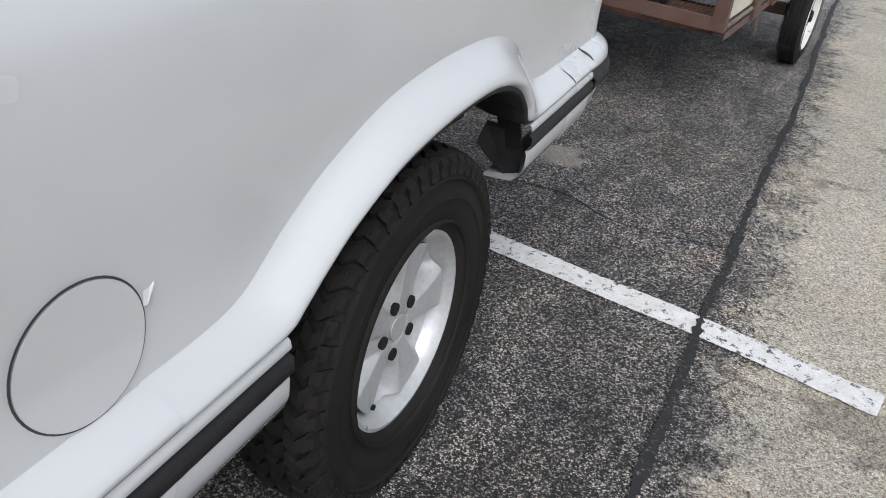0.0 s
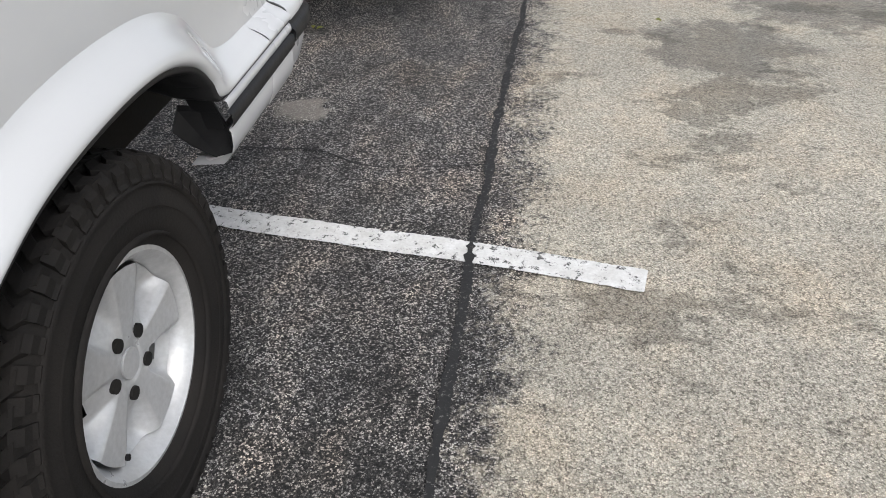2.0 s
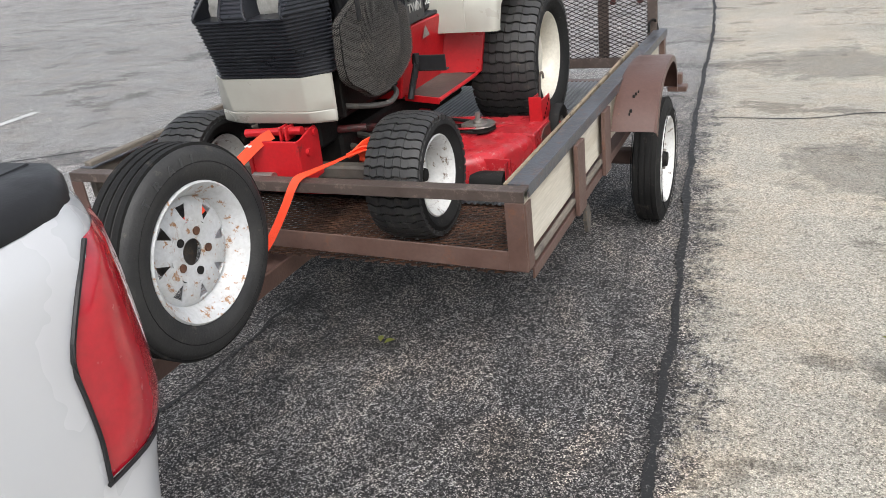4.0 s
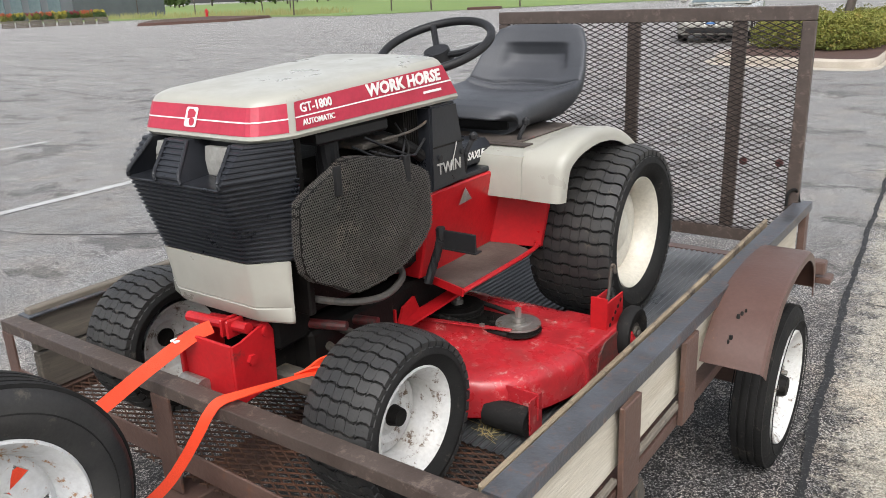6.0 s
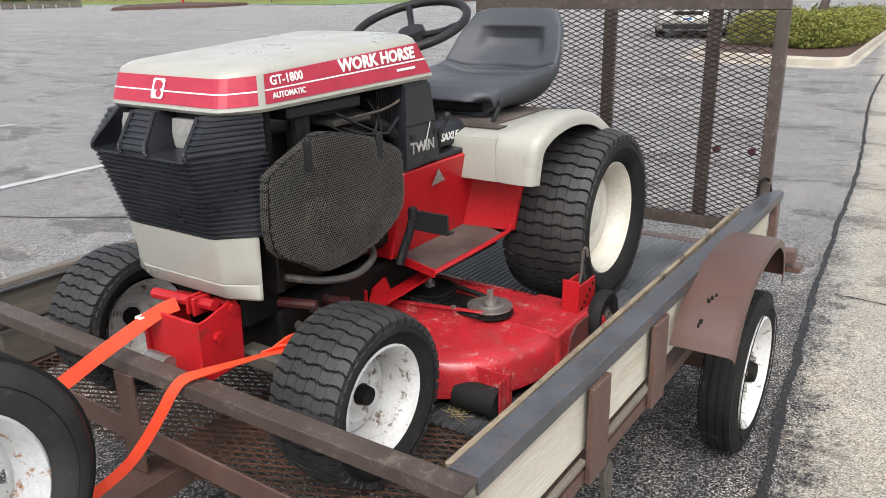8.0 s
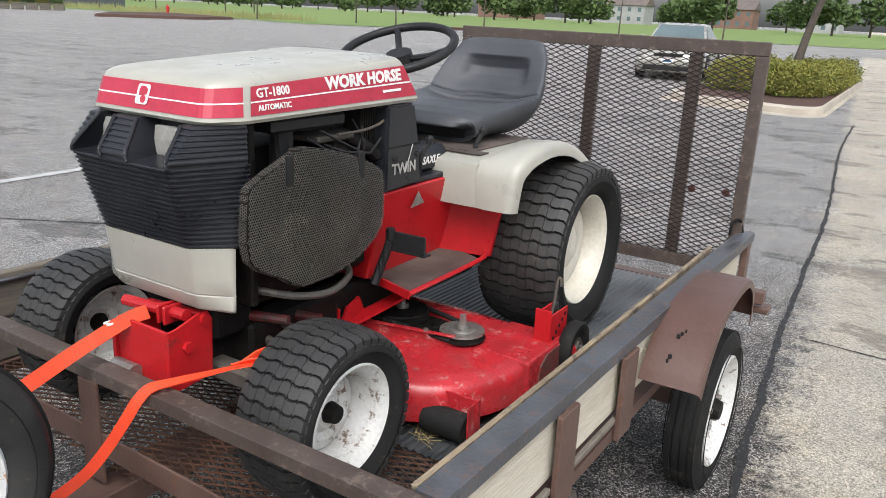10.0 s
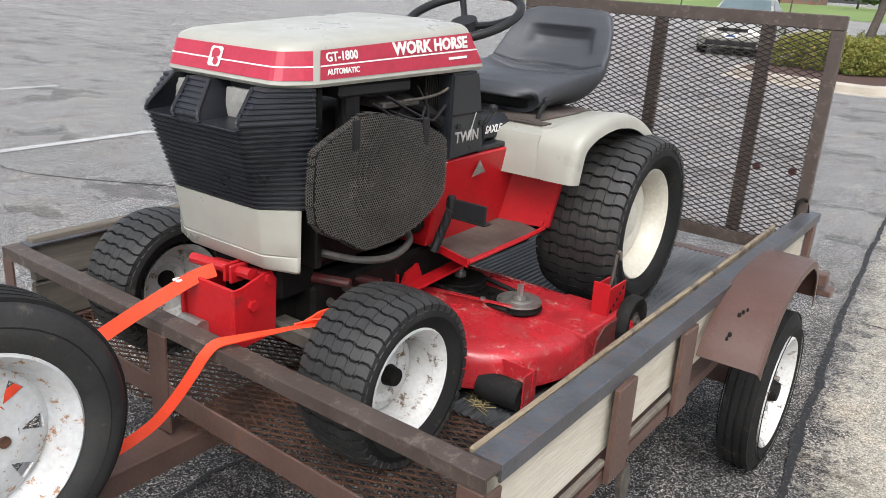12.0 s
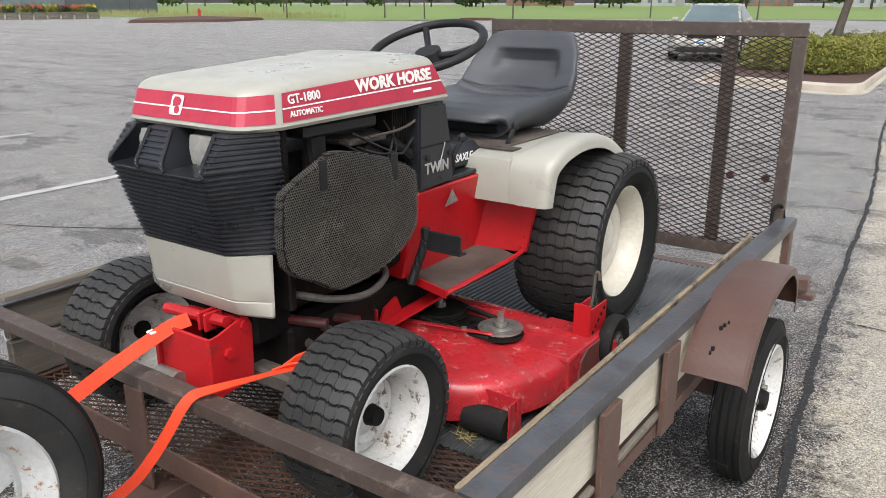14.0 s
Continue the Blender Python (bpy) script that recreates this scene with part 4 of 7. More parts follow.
bm = bm_new()
lattice(bm, TX0 + 0.04, TX1 - 0.045, TY0 + 0.02, TY1 - 0.02, 0.050, 0.0235, 0.0032, 0.004, lambda u, v, w: (u, v, BZ + 0.004 + w))
part("floor_mesh", bm, RUST, trailer, "rusty expanded metal floor")
for y in (0.62, 1.2, 1.8):
    bar("cross_member", (TX0 + 0.03, y - 0.025, BZ - 0.05), (TX1 - 0.03, y + 0.025, BZ - 0.004), BROWN_STEEL, trailer)
bar("axle", (TX0 - 0.05, 1.47, 0.24), (TX1 + 0.05, 1.53, 0.30), BROWN_STEEL, trailer, 0.006)
# tongue
bm = bm_new()
box(bm, (-0.80, -0.98, 0.335), (-0.70, 0.62, 0.395), 0.004)
part("tongue", bm, BROWN_STEEL, trailer)
bm = bm_new()
box(bm, (-0.79, -1.14, 0.40), (-0.71, -0.95, 0.46), 0.012)
disc_z(bm, 0.42, 0.50, 0.045, (-0.75, -1.12), 18)
part("coupler", bm, STEEL, trailer)


def fender(name, side):
    s = 1 if side > 0 else -1
    base = TX1 + 0.004 if s > 0 else TX0 - 0.004
    bm = bm_new()
    outline = [(0.998, 0.528), (1.03, 0.575), (1.10, 0.632), (1.20, 0.673), (1.33, 0.690), (1.47, 0.690), (1.60, 0.674), (1.70, 0.63), (1.755, 0.57), (1.77, 0.50)]
    line = smooth_line([(0, y, z) for y, z in outline], 5)
    rings = []
    for p in line:
        w = 0.162 - 0.034 * (p.y - 1.0) / 0.77
        rings.append([(base, p.y, p.z), (base + s * (w - 0.010), p.y, p.z), (base + s * (w - 0.002), p.y + (1.4 - p.y) * 0.012, p.z - 0.006), (base + s * w, p.y + (1.4 - p.y) * 0.07, p.z - 0.026)])
    loft(bm, rings, closed=False, caps=False)
    bmesh.ops.recalc_face_normals(bm, faces=bm.faces[:])
    bmesh.ops.solidify(bm, geom=bm.faces[:], thickness=0.003)
    part(name, bm, FENDER_STEEL, trailer, "dull red-brown steel wheel fender", angle=40)


fender("fender", 1)
for y, z, x, r in ((1.105, 0.6375, 0.180, 0.0045), (1.095, 0.632, 0.174, 0.0055), (1.115, 0.643, 0.187, 0.003), (1.045, 0.592, 0.172, 0.0055), (1.035, 0.583, 0.169, 0.0035)):
    bm = bm_new()
    disc_z(bm, z - 0.006, z + 0.0045, r, (x, y), 9, r * 0.8)
    part("rust_hole", bm, DARK, trailer)
fender("fender", -1)


def trailer_wheel(parent, m, holes=0, free=False, r=0.25):
    e = new("wheel") if not free else parent
    if not free:
        e.parent, e.matrix_basis = parent, m
    b = bm_new()
    tyre_mesh(b, r, 0.12 if free else 0.106, 0.160 if free else 0.176, 0.012)
    tyre = part("tyre", b, TREAD_RUBBER if free else RUBBER, e, angle=50)
    b = bm_new()
    for x in (-0.036, -0.012, 0.012, 0.036):
        lathe(b, [(x - 0.009, r - 0.003), (x - 0.008, r + 0.004), (x + 0.008, r + 0.004), (x + 0.009, r - 0.003)], 64)
    for s in (-1, 1):
        lathe(b, [(s * 0.061, 0.214), (s * 0.0635, 0.211), (s * 0.061, 0.208)], 48)
    part("tread", b, RUBBER, tyre)
    rim = steel_rim(e, 0.158 if free else 0.17, 0.105, WHEEL_RUSTY if free else WHEEL_WHITE, 0.035, holes, hub=not free)
    if free:
        for i in range(5):
            a = math.tau * i / 5 + 0.4
            b = bm_new()
            disc_x(b, 0.0135, 0.0235, 0.010, (0.050 * math.cos(a), 0.050 * math.sin(a)), 14)
            part("lug_hole", b, DARK if i % 2 else RUST, rim)
    else:
        lug_nuts(rim, 0.026, 0.06, 5, 0.008)
    return e


tw = trailer_wheel(trailer, pose(TX1 + 0.077, 1.50, 0.258), 8, False, 0.254)
copy_thing(tw, pose(TX0 - 0.07, 1.49, 0.258, 0, 0, 180))
bm = bm_new()
box(bm, (TX1 + 0.02, TY1 - 0.08, 0.42), (TX1 + 0.10, TY1 - 0.03, 0.47), 0.004)
box(bm, (TX1 + 0.03, TY1 - 0.06, 0.38), (TX1 + 0.12, TY1 + 0.01, 0.405), 0.004)
part("rear_bracket", bm, BROWN_STEEL, trailer)
bm = bm_new()
loft(bm, [[(TX1 + x, 0.565, 0.408), (TX1 + x, 0.600, 0.408), (TX1 + x + 0.004, 0.606, 0.37), (TX1 + x + 0.006, 0.595, 0.325), (TX1 + x + 0.002, 0.575, 0.318), (TX1 + x, 0.562, 0.36)] for x in (0.004, 0.016)])
bmesh.ops.recalc_face_normals(bm, faces=bm.faces[:])
part("marker_bracket", bm, AXLE_STEEL, trailer, "corroded grey marker lamp bracket")
bm = bm_new()
tube(bm, [(TX1 - 0.05, TY1 - 0.10, RZ), (TX1 - 0.05, TY1 - 0.08, RZ + 0.045), (TX1 - 0.03, TY1 - 0.05, RZ + 0.05), (TX1 - 0.02, TY1 - 0.03, RZ)], 0.006)
part("latch_ring", bm, ENGINE, trailer)

spare = thing("spare_wheel", pose(-0.56, -0.473, 0.68, 38, 0, 0), "spare trailer wheel with rusty white spoke rim", "wheel")
trailer_wheel(spare, None, 8, True)
for ch, a in zip("TRAIL", (131, 118, 105, 94, 85)):
    q = radians(a - 38)
    rr = 0.207
    m = Matrix(((0, 0, 1, 0.0615), (math.sin(q), math.cos(q), 0, rr * math.cos(q)), (-math.cos(q), math.sin(q), 0, rr * math.sin(q)), (0, 0, 0, 1)))
    letters(ch, 0.034, m, RUBBER_WORN, spare, name="raised_letter", depth=0.0012)
bm = bm_new()
tube(bm, [(-0.72, -0.473, 0.36), (-0.72, -0.473, 0.68), (-0.60, -0.473, 0.68)], 0.02, 10, 1)
disc_x(bm, -0.60, -0.59, 0.07, (-0.473, 0.68), 24)
part("spare_carrier", bm, AXLE_STEEL, trailer)

# ramp gate
GY = 2.15
gate = thing("ramp_gate", pose(0, 0, 0), "tall upright brown ramp gate with expanded metal mesh", "ramp gate")
GX0, GX1, GZ0, GZ1 = -1.19, 0.084, 0.50, 1.371
bar("gate_bar", (GX0, GY, GZ1 - 0.05), (GX1, GY + 0.03, GZ1), RAIL_FRONT, gate)
bar("gate_bar", (GX0 + 0.046, GY, GZ0), (GX1 - 0.046, GY + 0.03, GZ0 + 0.05), RAIL_FRONT, gate)
for x in (GX0, GX1 - 0.045):
    bar("gate_post", (x, GY, GZ0 - 0.06), (x + 0.045, GY + 0.03, GZ1 - 0.051), RAIL_FRONT, gate)
for x in (-0.577, -0.172):
    bar("gate_post", (x - 0.025, GY + 0.004, GZ0 + 0.051), (x + 0.025, GY + 0.028, GZ1 - 0.051), RAIL_FRONT, gate)
bm = bm_new()
lattice(bm, GX0 + 0.04, GX1 - 0.04, GZ0 + 0.045, GZ1 - 0.045, 0.046, 0.0195, 0.0033, 0.003, lambda u, v, w: (u, GY + 0.002 + w, v))
part("gate_mesh", bm, DARK_MESH, gate)
for x, z in ((-0.125, 0.812), (0.004, 0.815)):
    bm = bm_new()
    disc_z(bm, -0.004, 0.004, 0.016, (0, 0), 18, 0.014)
    o = part("reflector", bm, RED_DULL, gate, "dull red round reflector")
    o.matrix_basis = pose(x, GY + 0.012, z, 90, 0, 0)

# rubber mat
bm = bm_new()
x = -1.36
prof = []
while x < -0.05:
    prof += [(x, 0.0), (x + 0.005, 0.004), (x + 0.011, 0.004), (x + 0.016, 0.0)]
    x += 0.0215
rows = []
for i in range(30):
    y = 0.47 + 1.66 * i / 29
    rows.append([(px, y, BZ + 0.013 + pz + 0.005 * noise.noise((px * 2, y * 2.5, 0))) for px, pz in prof])
loft(bm, rows, closed=False, caps=False)
tagged(part("rubber_mat", bm, MAT), "black ribbed rubber mat lying on the trailer floor", "mat")

# ---- garden tractor ----
CX = -0.72
tractor = thing("garden_tractor", pose(CX, 0, 0), "old red and beige garden tractor with mower deck", "garden tractor")


def plan_ring(z, wf, yf, ws, ys, yr, rise=0.0, soft=0.018):
    """Half hexagon in plan with eased corners; rise lifts the rear."""
    pts = [(-ws, yr), (-ws, ys), (-wf, yf), (wf, yf), (ws, ys), (ws, yr)]
    out = [Vector((*pts[0], 0))]
    for a, b, c in zip(pts, pts[1:], pts[2:]):
        a, b, c = Vector((*a, 0)), Vector((*b, 0)), Vector((*c, 0))
        out += [b + (a - b).normalized() * soft, b + (a - b).normalized() * soft * 0.3 + (c - b).normalized() * soft * 0.3, b + (c - b).normalized() * soft]
    out.append(Vector((*pts[-1], 0)))
    return [(p.x, p.y, z + rise * max(0, p.y - 0.1)) for p in out]


HOOD = [(1.190, 0.167, 0.165, 0.209, 0.232, 0.83, 0.012), (1.197, 0.174, 0.158, 0.214, 0.228, 0.83, 0.014), (1.206, 0.172, 0.160, 0.212, 0.229, 0.825, 0.014), (1.258, 0.164, 0.177, 0.203, 0.238, 0.775, 0.05),
        (1.266, 0.161, 0.182, 0.199, 0.241, 0.768, 0.054), (1.272, 0.153, 0.192, 0.191, 0.249, 0.758, 0.057), (1.2755, 0.135, 0.212, 0.168, 0.265, 0.75, 0.060), (1.278, 0.06, 0.28, 0.08, 0.32, 0.74, 0.062)]
bm = bm_new()
loft(bm, [plan_ring(*lv) for lv in HOOD])
bmesh.ops.recalc_face_normals(bm, faces=bm.faces[:])
hood = part("hood", bm, BEIGE, tractor, "beige painted steel hood", angle=38)


def hood_at(f, z, lift=0.0):
    """A point on the hood's band: f runs from far rear (0) round the nose to near rear (1); z by fraction of the band."""
    a = plan_ring(*HOOD[2])
    b = plan_ring(*HOOD[3])
    n = len(a) - 1
    i = min(int(f * n), n - 1)
    t = f * n - i
    p = Vector(a[i]).lerp(Vector(a[i + 1]), t)
    q = Vector(b[i]).lerp(Vector(b[i + 1]), t)
    nrm = (Vector(a[i + 1]) - Vector(a[i])).cross(q - p)
    nrm = nrm.normalized() if nrm.length > 0 else Vector((0, -1, 0))
    return p.lerp(q, z) + nrm * lift


HN = len(plan_ring(*HOOD[2])) - 1


def band(name, f0, f1, z0, z1, material, lift, lab=""):
    bm = bm_new()
    n = max(2, int((f1 - f0) * HN * 3))
    lo, hi = [], []
    for i in range(n + 1):
        f = f0 + (f1 - f0) * i / n
        lo.append(hood_at(f, z0, lift))
        hi.append(hood_at(f, z1, lift))
    loft(bm, [lo, hi], closed=False, caps=False)
    bmesh.ops.recalc_face_normals(bm, faces=bm.faces[:])
    return part(name, bm, material, hood, lab)


F1 = 12.0 / HN
band("stripe_decal", 1.05 / HN, (HN - 2.0) / HN, -0.02, 0.98, DECAL_RED, 0.0015, "red hood stripe")
band("stripe_decal", (HN - 1.0) / HN, (HN - 0.0) / HN, -0.02, 0.98, DECAL_RED, 0.0015, "red hood stripe")
band("pin_stripe", 1.05 / HN, (HN - 2.0) / HN, 0.42, 0.47, DECAL_WHITE, 0.0025)
band("pin_stripe", (HN - 1.0) / HN, (HN - 0.0) / HN, 0.42, 0.47, DECAL_WHITE, 0.0025)


def on_side(f, z, lift=0.003):
    """A pose on the near side of the hood, x along it to the rear."""
    p = hood_at(f, z, lift)
    q = hood_at(f + 0.02, z, lift)
    u = hood_at(f, z + 0.1, lift)
    ax = (q - p).normalized()
    nz = ax.cross(u - p).normalized()
    ay = nz.cross(ax)
    return Matrix(((ax.x, ay.x, nz.x, p.x), (ax.y, ay.y, nz.y, p.y), (ax.z, ay.z, nz.z, p.z), (0, 0, 0, 1)))


letters("GT-1800", 0.026, on_side((HN - 0.972) / HN, 0.58), DECAL_WHITE, hood, wide=1.0)
letters("AUTOMATIC", 0.0165, on_side((HN - 0.965) / HN, 0.13), DECAL_WHITE, hood, wide=1.0)
letters("WORK HORSE", 0.038, on_side((HN - 0.585) / HN, 0.55), DECAL_WHITE, hood, wide=1.14, bold=0.04)
bm = bm_new()
box(bm, (0, 0, 0), (0.075, 0.006, 0.0006))
o = part("decal_bar", bm, DECAL_WHITE, hood)
o.matrix_basis = on_side((HN - 0.235) / HN, 0.2)
# front emblem
bm = bm_new()
loft(bm, [[(x, y, z) for x, y in ((-0.017, 0.003), (0.013, 0.003), (0.017, 0.007), (0.021, 0.041), (0.017, 0.045), (-0.013, 0.045), (-0.017, 0.041), (-0.021, 0.007))] for z in (0, 0.0008)])
em = part("emblem", bm, DECAL_WHITE, hood)
p0, p1, pu = hood_at(0.497, 0.1, 0.003), hood_at(0.52, 0.1, 0.003), hood_at(0.497, 0.6, 0.003)
ax = (p1 - p0).normalized()
nz = ax.cross(pu - p0).normalized()
ay = nz.cross(ax)
EMB = Matrix(((ax.x, ay.x, nz.x, p0.x), (ax.y, ay.y, nz.y, p0.y), (ax.z, ay.z, nz.z, p0.z), (0, 0, 0, 1)))
em.matrix_basis = EMB
bm = bm_new()
disc_z(bm, 0.0008, 0.0014, 0.0085, (0.003, 0.014), 20)
loft(bm, [[(x, y, z) for x, y in ((-0.011, 0.020), (0.012, 0.024), (0.015, 0.034), (0.006, 0.041), (-0.007, 0.041), (-0.012, 0.033))] for z in (0.0008, 0.0014)])
o = part("emblem_ring", bm, DECAL_RED, em)

# grille with ribs
def grille_levels(t):
    """Plan of the grille by height fraction: 0 under the hood, 1 at the bottom."""
    keys = [(0.0, 1.190, 0.164, 0.150, 0.206, 0.228), (0.28, 1.128, 0.156, 0.090, 0.208, 0.240), (0.33, 1.112, 0.152, 0.088, 0.208, 0.240), (1.0, 0.938, 0.136, 0.142, 0.206, 0.206)]
    for a, b in zip(keys, keys[1:]):
        if t <= b[0]:
            f = (t - a[0]) / (b[0] - a[0])
            return [p + (q - p) * f for p, q in zip(a[1:], b[1:])]
    return list(keys[-1][1:])


bm = bm_new()
rings = []
N_RIB = 17
for i in range(N_RIB * 4 + 1):
    t = 0.33 + 0.67 * i / (N_RIB * 4)
    z, wf, yf, ws, ys = grille_levels(t)
    d = (0.0, 0.0045, 0.0045, 0.0)[i % 4]
    rings.append(plan_ring(z, wf + d * 0.5, yf - d, ws + d * 0.6, ys - d * 0.5, 0.238, 0, 0.01))
loft(bm, rings, closed=True, caps=True)
bmesh.ops.recalc_face_normals(bm, faces=bm.faces[:])
grille = part("grille", bm, GRILLE_BLACK, tractor, "black ribbed plastic grille")
# upper grille: solid block behind, ribbed cheeks, headlamp pockets
bm = bm_new()
rings = []
for i in range(6):
    t = 0.33 * i / 5
    z, wf, yf, ws, ys = grille_levels(t)
    rings.append(plan_ring(z - 0.001, wf - 0.004, max(yf + 0.004, 0.198), ws - 0.003, ys + 0.006, 0.238, 0, 0.01))
loft(bm, rings)
bmesh.ops.recalc_face_normals(bm, faces=bm.faces[:])
part("lamp_housing", bm, GRILLE_BLACK, grille)


def cheek(x0t, x1t, x0b, x1b, name, ribs=7, wrap=0):
    """A ribbed wedge of the upper grille between two slanted edges."""
    bm = bm_new()
    rings = []
    for i in range(ribs * 4 + 1):
        t = 0.33 * i / (ribs * 4)
        f = i / (ribs * 4)
        z, wf, yf, ws, ys = grille_levels(t)
        d = (0.0, 0.0035, 0.0035, 0.0)[i % 4]
        a, b = x0t + (x0b - x0t) * f, x1t + (x1b - x1t) * f
        ring = [(a, 0.14, z), (a, yf - d, z)]
        if wrap:
            ring = [(a, 0.215, z), (a, yf - d, z), (wf + d * 0.5, yf - d, z), (ws + d * 0.5, ys - d * 0.5, z), (ws + d * 0.5, 0.24, z), (ws - 0.03, 0.24, z)]
            if wrap < 0:
                ring = [(-x, y, zz) for x, y, zz in ring]
        else:
            ring = [(a, 0.21, z), (a, yf - d, z), (b, yf - d, z), (b, 0.21, z)]
        rings.append(ring)
    loft(bm, rings)
    bmesh.ops.recalc_face_normals(bm, faces=bm.faces[:])
    part(name, bm, GRILLE_BLACK, grille)


cheek(-0.082, -0.012, -0.054, 0.030, "grille_rib_panel")
cheek(0.124, 0, 0.150, 0, "grille_rib_panel", wrap=1)
cheek(0.134, 0, 0.150, 0, "grille_rib_panel", wrap=-1)
for xt, xb in ((-0.082, -0.054), (-0.012, 0.030), (0.124, 0.150), (-0.134, -0.150)):
    bm = bm_new()
    line = []
    for t, f in ((0.01, 0.03), (0.15, 0.45), (0.28, 0.85), (0.33, 1.0)):
        z, wf, yf, ws, ys = grille_levels(t)
        line.append((xt + (xb - xt) * f, yf - 0.002, z))
    tube(bm, line, 0.0045, 8)
    part("grille_bar", bm, GRILLE_BLACK, grille)
for s in (-1, 1):
    bm = bm_new()
    # pocket floor that slopes outward below the lamp
    a, b = (0.0, 0.148) if s > 0 else (-0.148, -0.06)
    z, wf, yf, ws, ys = grille_levels(0.33)
    vs = [(a, 0.196, 1.119), (b, 0.196, 1.119), (b, yf, z + 0.001), (a, yf, z + 0.001), (a, 0.196, z), (b, 0.196, z)]
    v = [bm.verts.new(q) for q in vs]
    bm.faces.new((v[0], v[1], v[2], v[3]))
    bm.faces.new((v[3], v[2], v[5], v[4]))
    part("lamp_pocket", bm, GRILLE_BLACK, grille)
    bm = bm_new()
    a, b = (0.026, 0.126) if s > 0 else (-0.158, -0.080)
    for k in range(15):
        x0 = a + (b - a) * k / 15
        x1 = x0 + (b - a) / 15
        ring = []
        for z in (1.117, 1.125, 1.150, 1.172, 1.178):
            bow = 0.006 * (1 - abs(z - 1.148) / 0.031) ** 0.5 if abs(z - 1.148) < 0.031 else 0
            ring.append([(x0, 0.168 - bow, z), ((x0 + x1) / 2, 0.161 - bow, z), (x1, 0.168 - bow, z), (x1, 0.175, z), (x0, 0.175, z)])
        loft(bm, ring)
    bmesh.ops.recalc_face_normals(bm, faces=bm.faces[:])
    part("headlight", bm, LAMP_GLASS, grille, "ribbed clear headlight lens")
# lower cowl
bm = bm_new()
rings = [plan_ring(z, wf, yf, ws, ys - 0.008, 0.200, 0, 0.006) for z, wf, yf, ws, ys in ((0.939, 0.139, 0.138, 0.207, 0.203), (0.87, 0.135, 0.148, 0.206, 0.202), (0.838, 0.133, 0.153, 0.205, 0.201), (0.835, 0.132, 0.156, 0.205, 0.203), (0.832, 0.132, 0.154, 0.205, 0.201), (0.803, 0.129, 0.164, 0.204, 0.20), (0.797, 0.125, 0.169, 0.20, 0.204))]
loft(bm, rings)
bmesh.ops.recalc_face_normals(bm, faces=bm.faces[:])
part("lower_cowl", bm, BEIGE, tractor, "beige lower front cowl", angle=30)

# engine and its screen
bm = bm_new()
box(bm, (-0.19, 0.24, 0.78), (0.16, 0.66, 1.06), 0.02)
box(bm, (-0.12, 0.26, 1.06), (0.12, 0.60, 1.13), 0.02)
box(bm, (-0.2, 0.215, 0.80), (0.19, 0.235, 1.2), 0.004)
engine = part("engine", bm, ENGINE, tractor, "greasy black twin-cylinder engine")
engine.location = (0, 0.045, -0.012)
bm = bm_new()
tube(bm, [(0.15, 0.345, 1.06), (0.155, 0.345, 1.12), (0.155, 0.345, 1.19)], 0.027, 16)
part("intake_pipe", bm, BLACK_PLASTIC, engine)
bm = bm_new()
box(bm, (-0.16, 0.28, 1.172), (0.195, 0.52, 1.203), 0.006)
part("air_box", bm, BLACK_PLASTIC, engine)
for k in range(8):
    bm = bm_new()
    box(bm, (0.08, 0.60 + k * 0.009, 1.09), (0.175, 0.604 + k * 0.009, 1.2), 0.001)
    part("cooling_fin", bm, ENGINE, engine)
bm = bm_new()
box(bm, (0.10, 0.43, 1.135), (0.19, 0.56, 1.150), 0.004)
part("carburettor_plate", bm, AXLE_STEEL, engine)
bm = bm_new()
disc_x(bm, 0.12, 0.195, 0.045, (0.5, 1.09), 20)
disc_x(bm, 0.195, 0.205, 0.030, (0.5, 1.09), 16)
part("fuel_pump", bm, ENGINE, engine)
bm = bm_new()
tube(bm, [(0.12, 0.55, 1.15), (0.17, 0.60, 1.12), (0.18, 0.66, 1.08)], 0.016, 10)
part("breather_hose", bm, RUBBER, engine)
bm = bm_new()
tube(bm, [(0.16, 0.24, 0.83), (0.235, 0.30, 0.815), (0.25, 0.40, 0.80), (0.225, 0.50, 0.812), (0.15, 0.56, 0.825)], 0.009)
part("hose", bm, SCREEN, engine, "grey hose under the engine")
for pts, r, mat in (
    ([(0.2, 0.423, 1.168), (0.2, 0.517, 1.125), (0.2, 0.596, 1.096), (0.2, 0.62, 1.105), (0.2, 0.651, 1.128)], 0.0036, BLACK_PLASTIC),
    ([(0.2, 0.484, 1.152), (0.2, 0.592, 1.155), (0.2, 0.66, 1.17), (0.2, 0.698, 1.2)], 0.0035, AXLE_STEEL),
    ([(0.18, 0.46, 1.13), (0.21, 0.50, 1.112), (0.215, 0.545, 1.105), (0.2, 0.575, 1.09), (0.19, 0.56, 1.07)], 0.003, BLACK_PLASTIC),
    ([(0.18, 0.40, 1.15), (0.205, 0.46, 1.115), (0.21, 0.52, 1.095), (0.2, 0.56, 1.11), (0.18, 0.6, 1.16)], 0.003, BLACK_PLASTIC),
    ([(0.18, 0.56, 1.18), (0.2, 0.58, 1.13), (0.205, 0.57, 1.10), (0.2, 0.54, 1.09)], 0.0025, RUBBER),
):
    bm = bm_new()
    tube(bm, pts, r, 6)
    part("cable", bm, mat, engine)


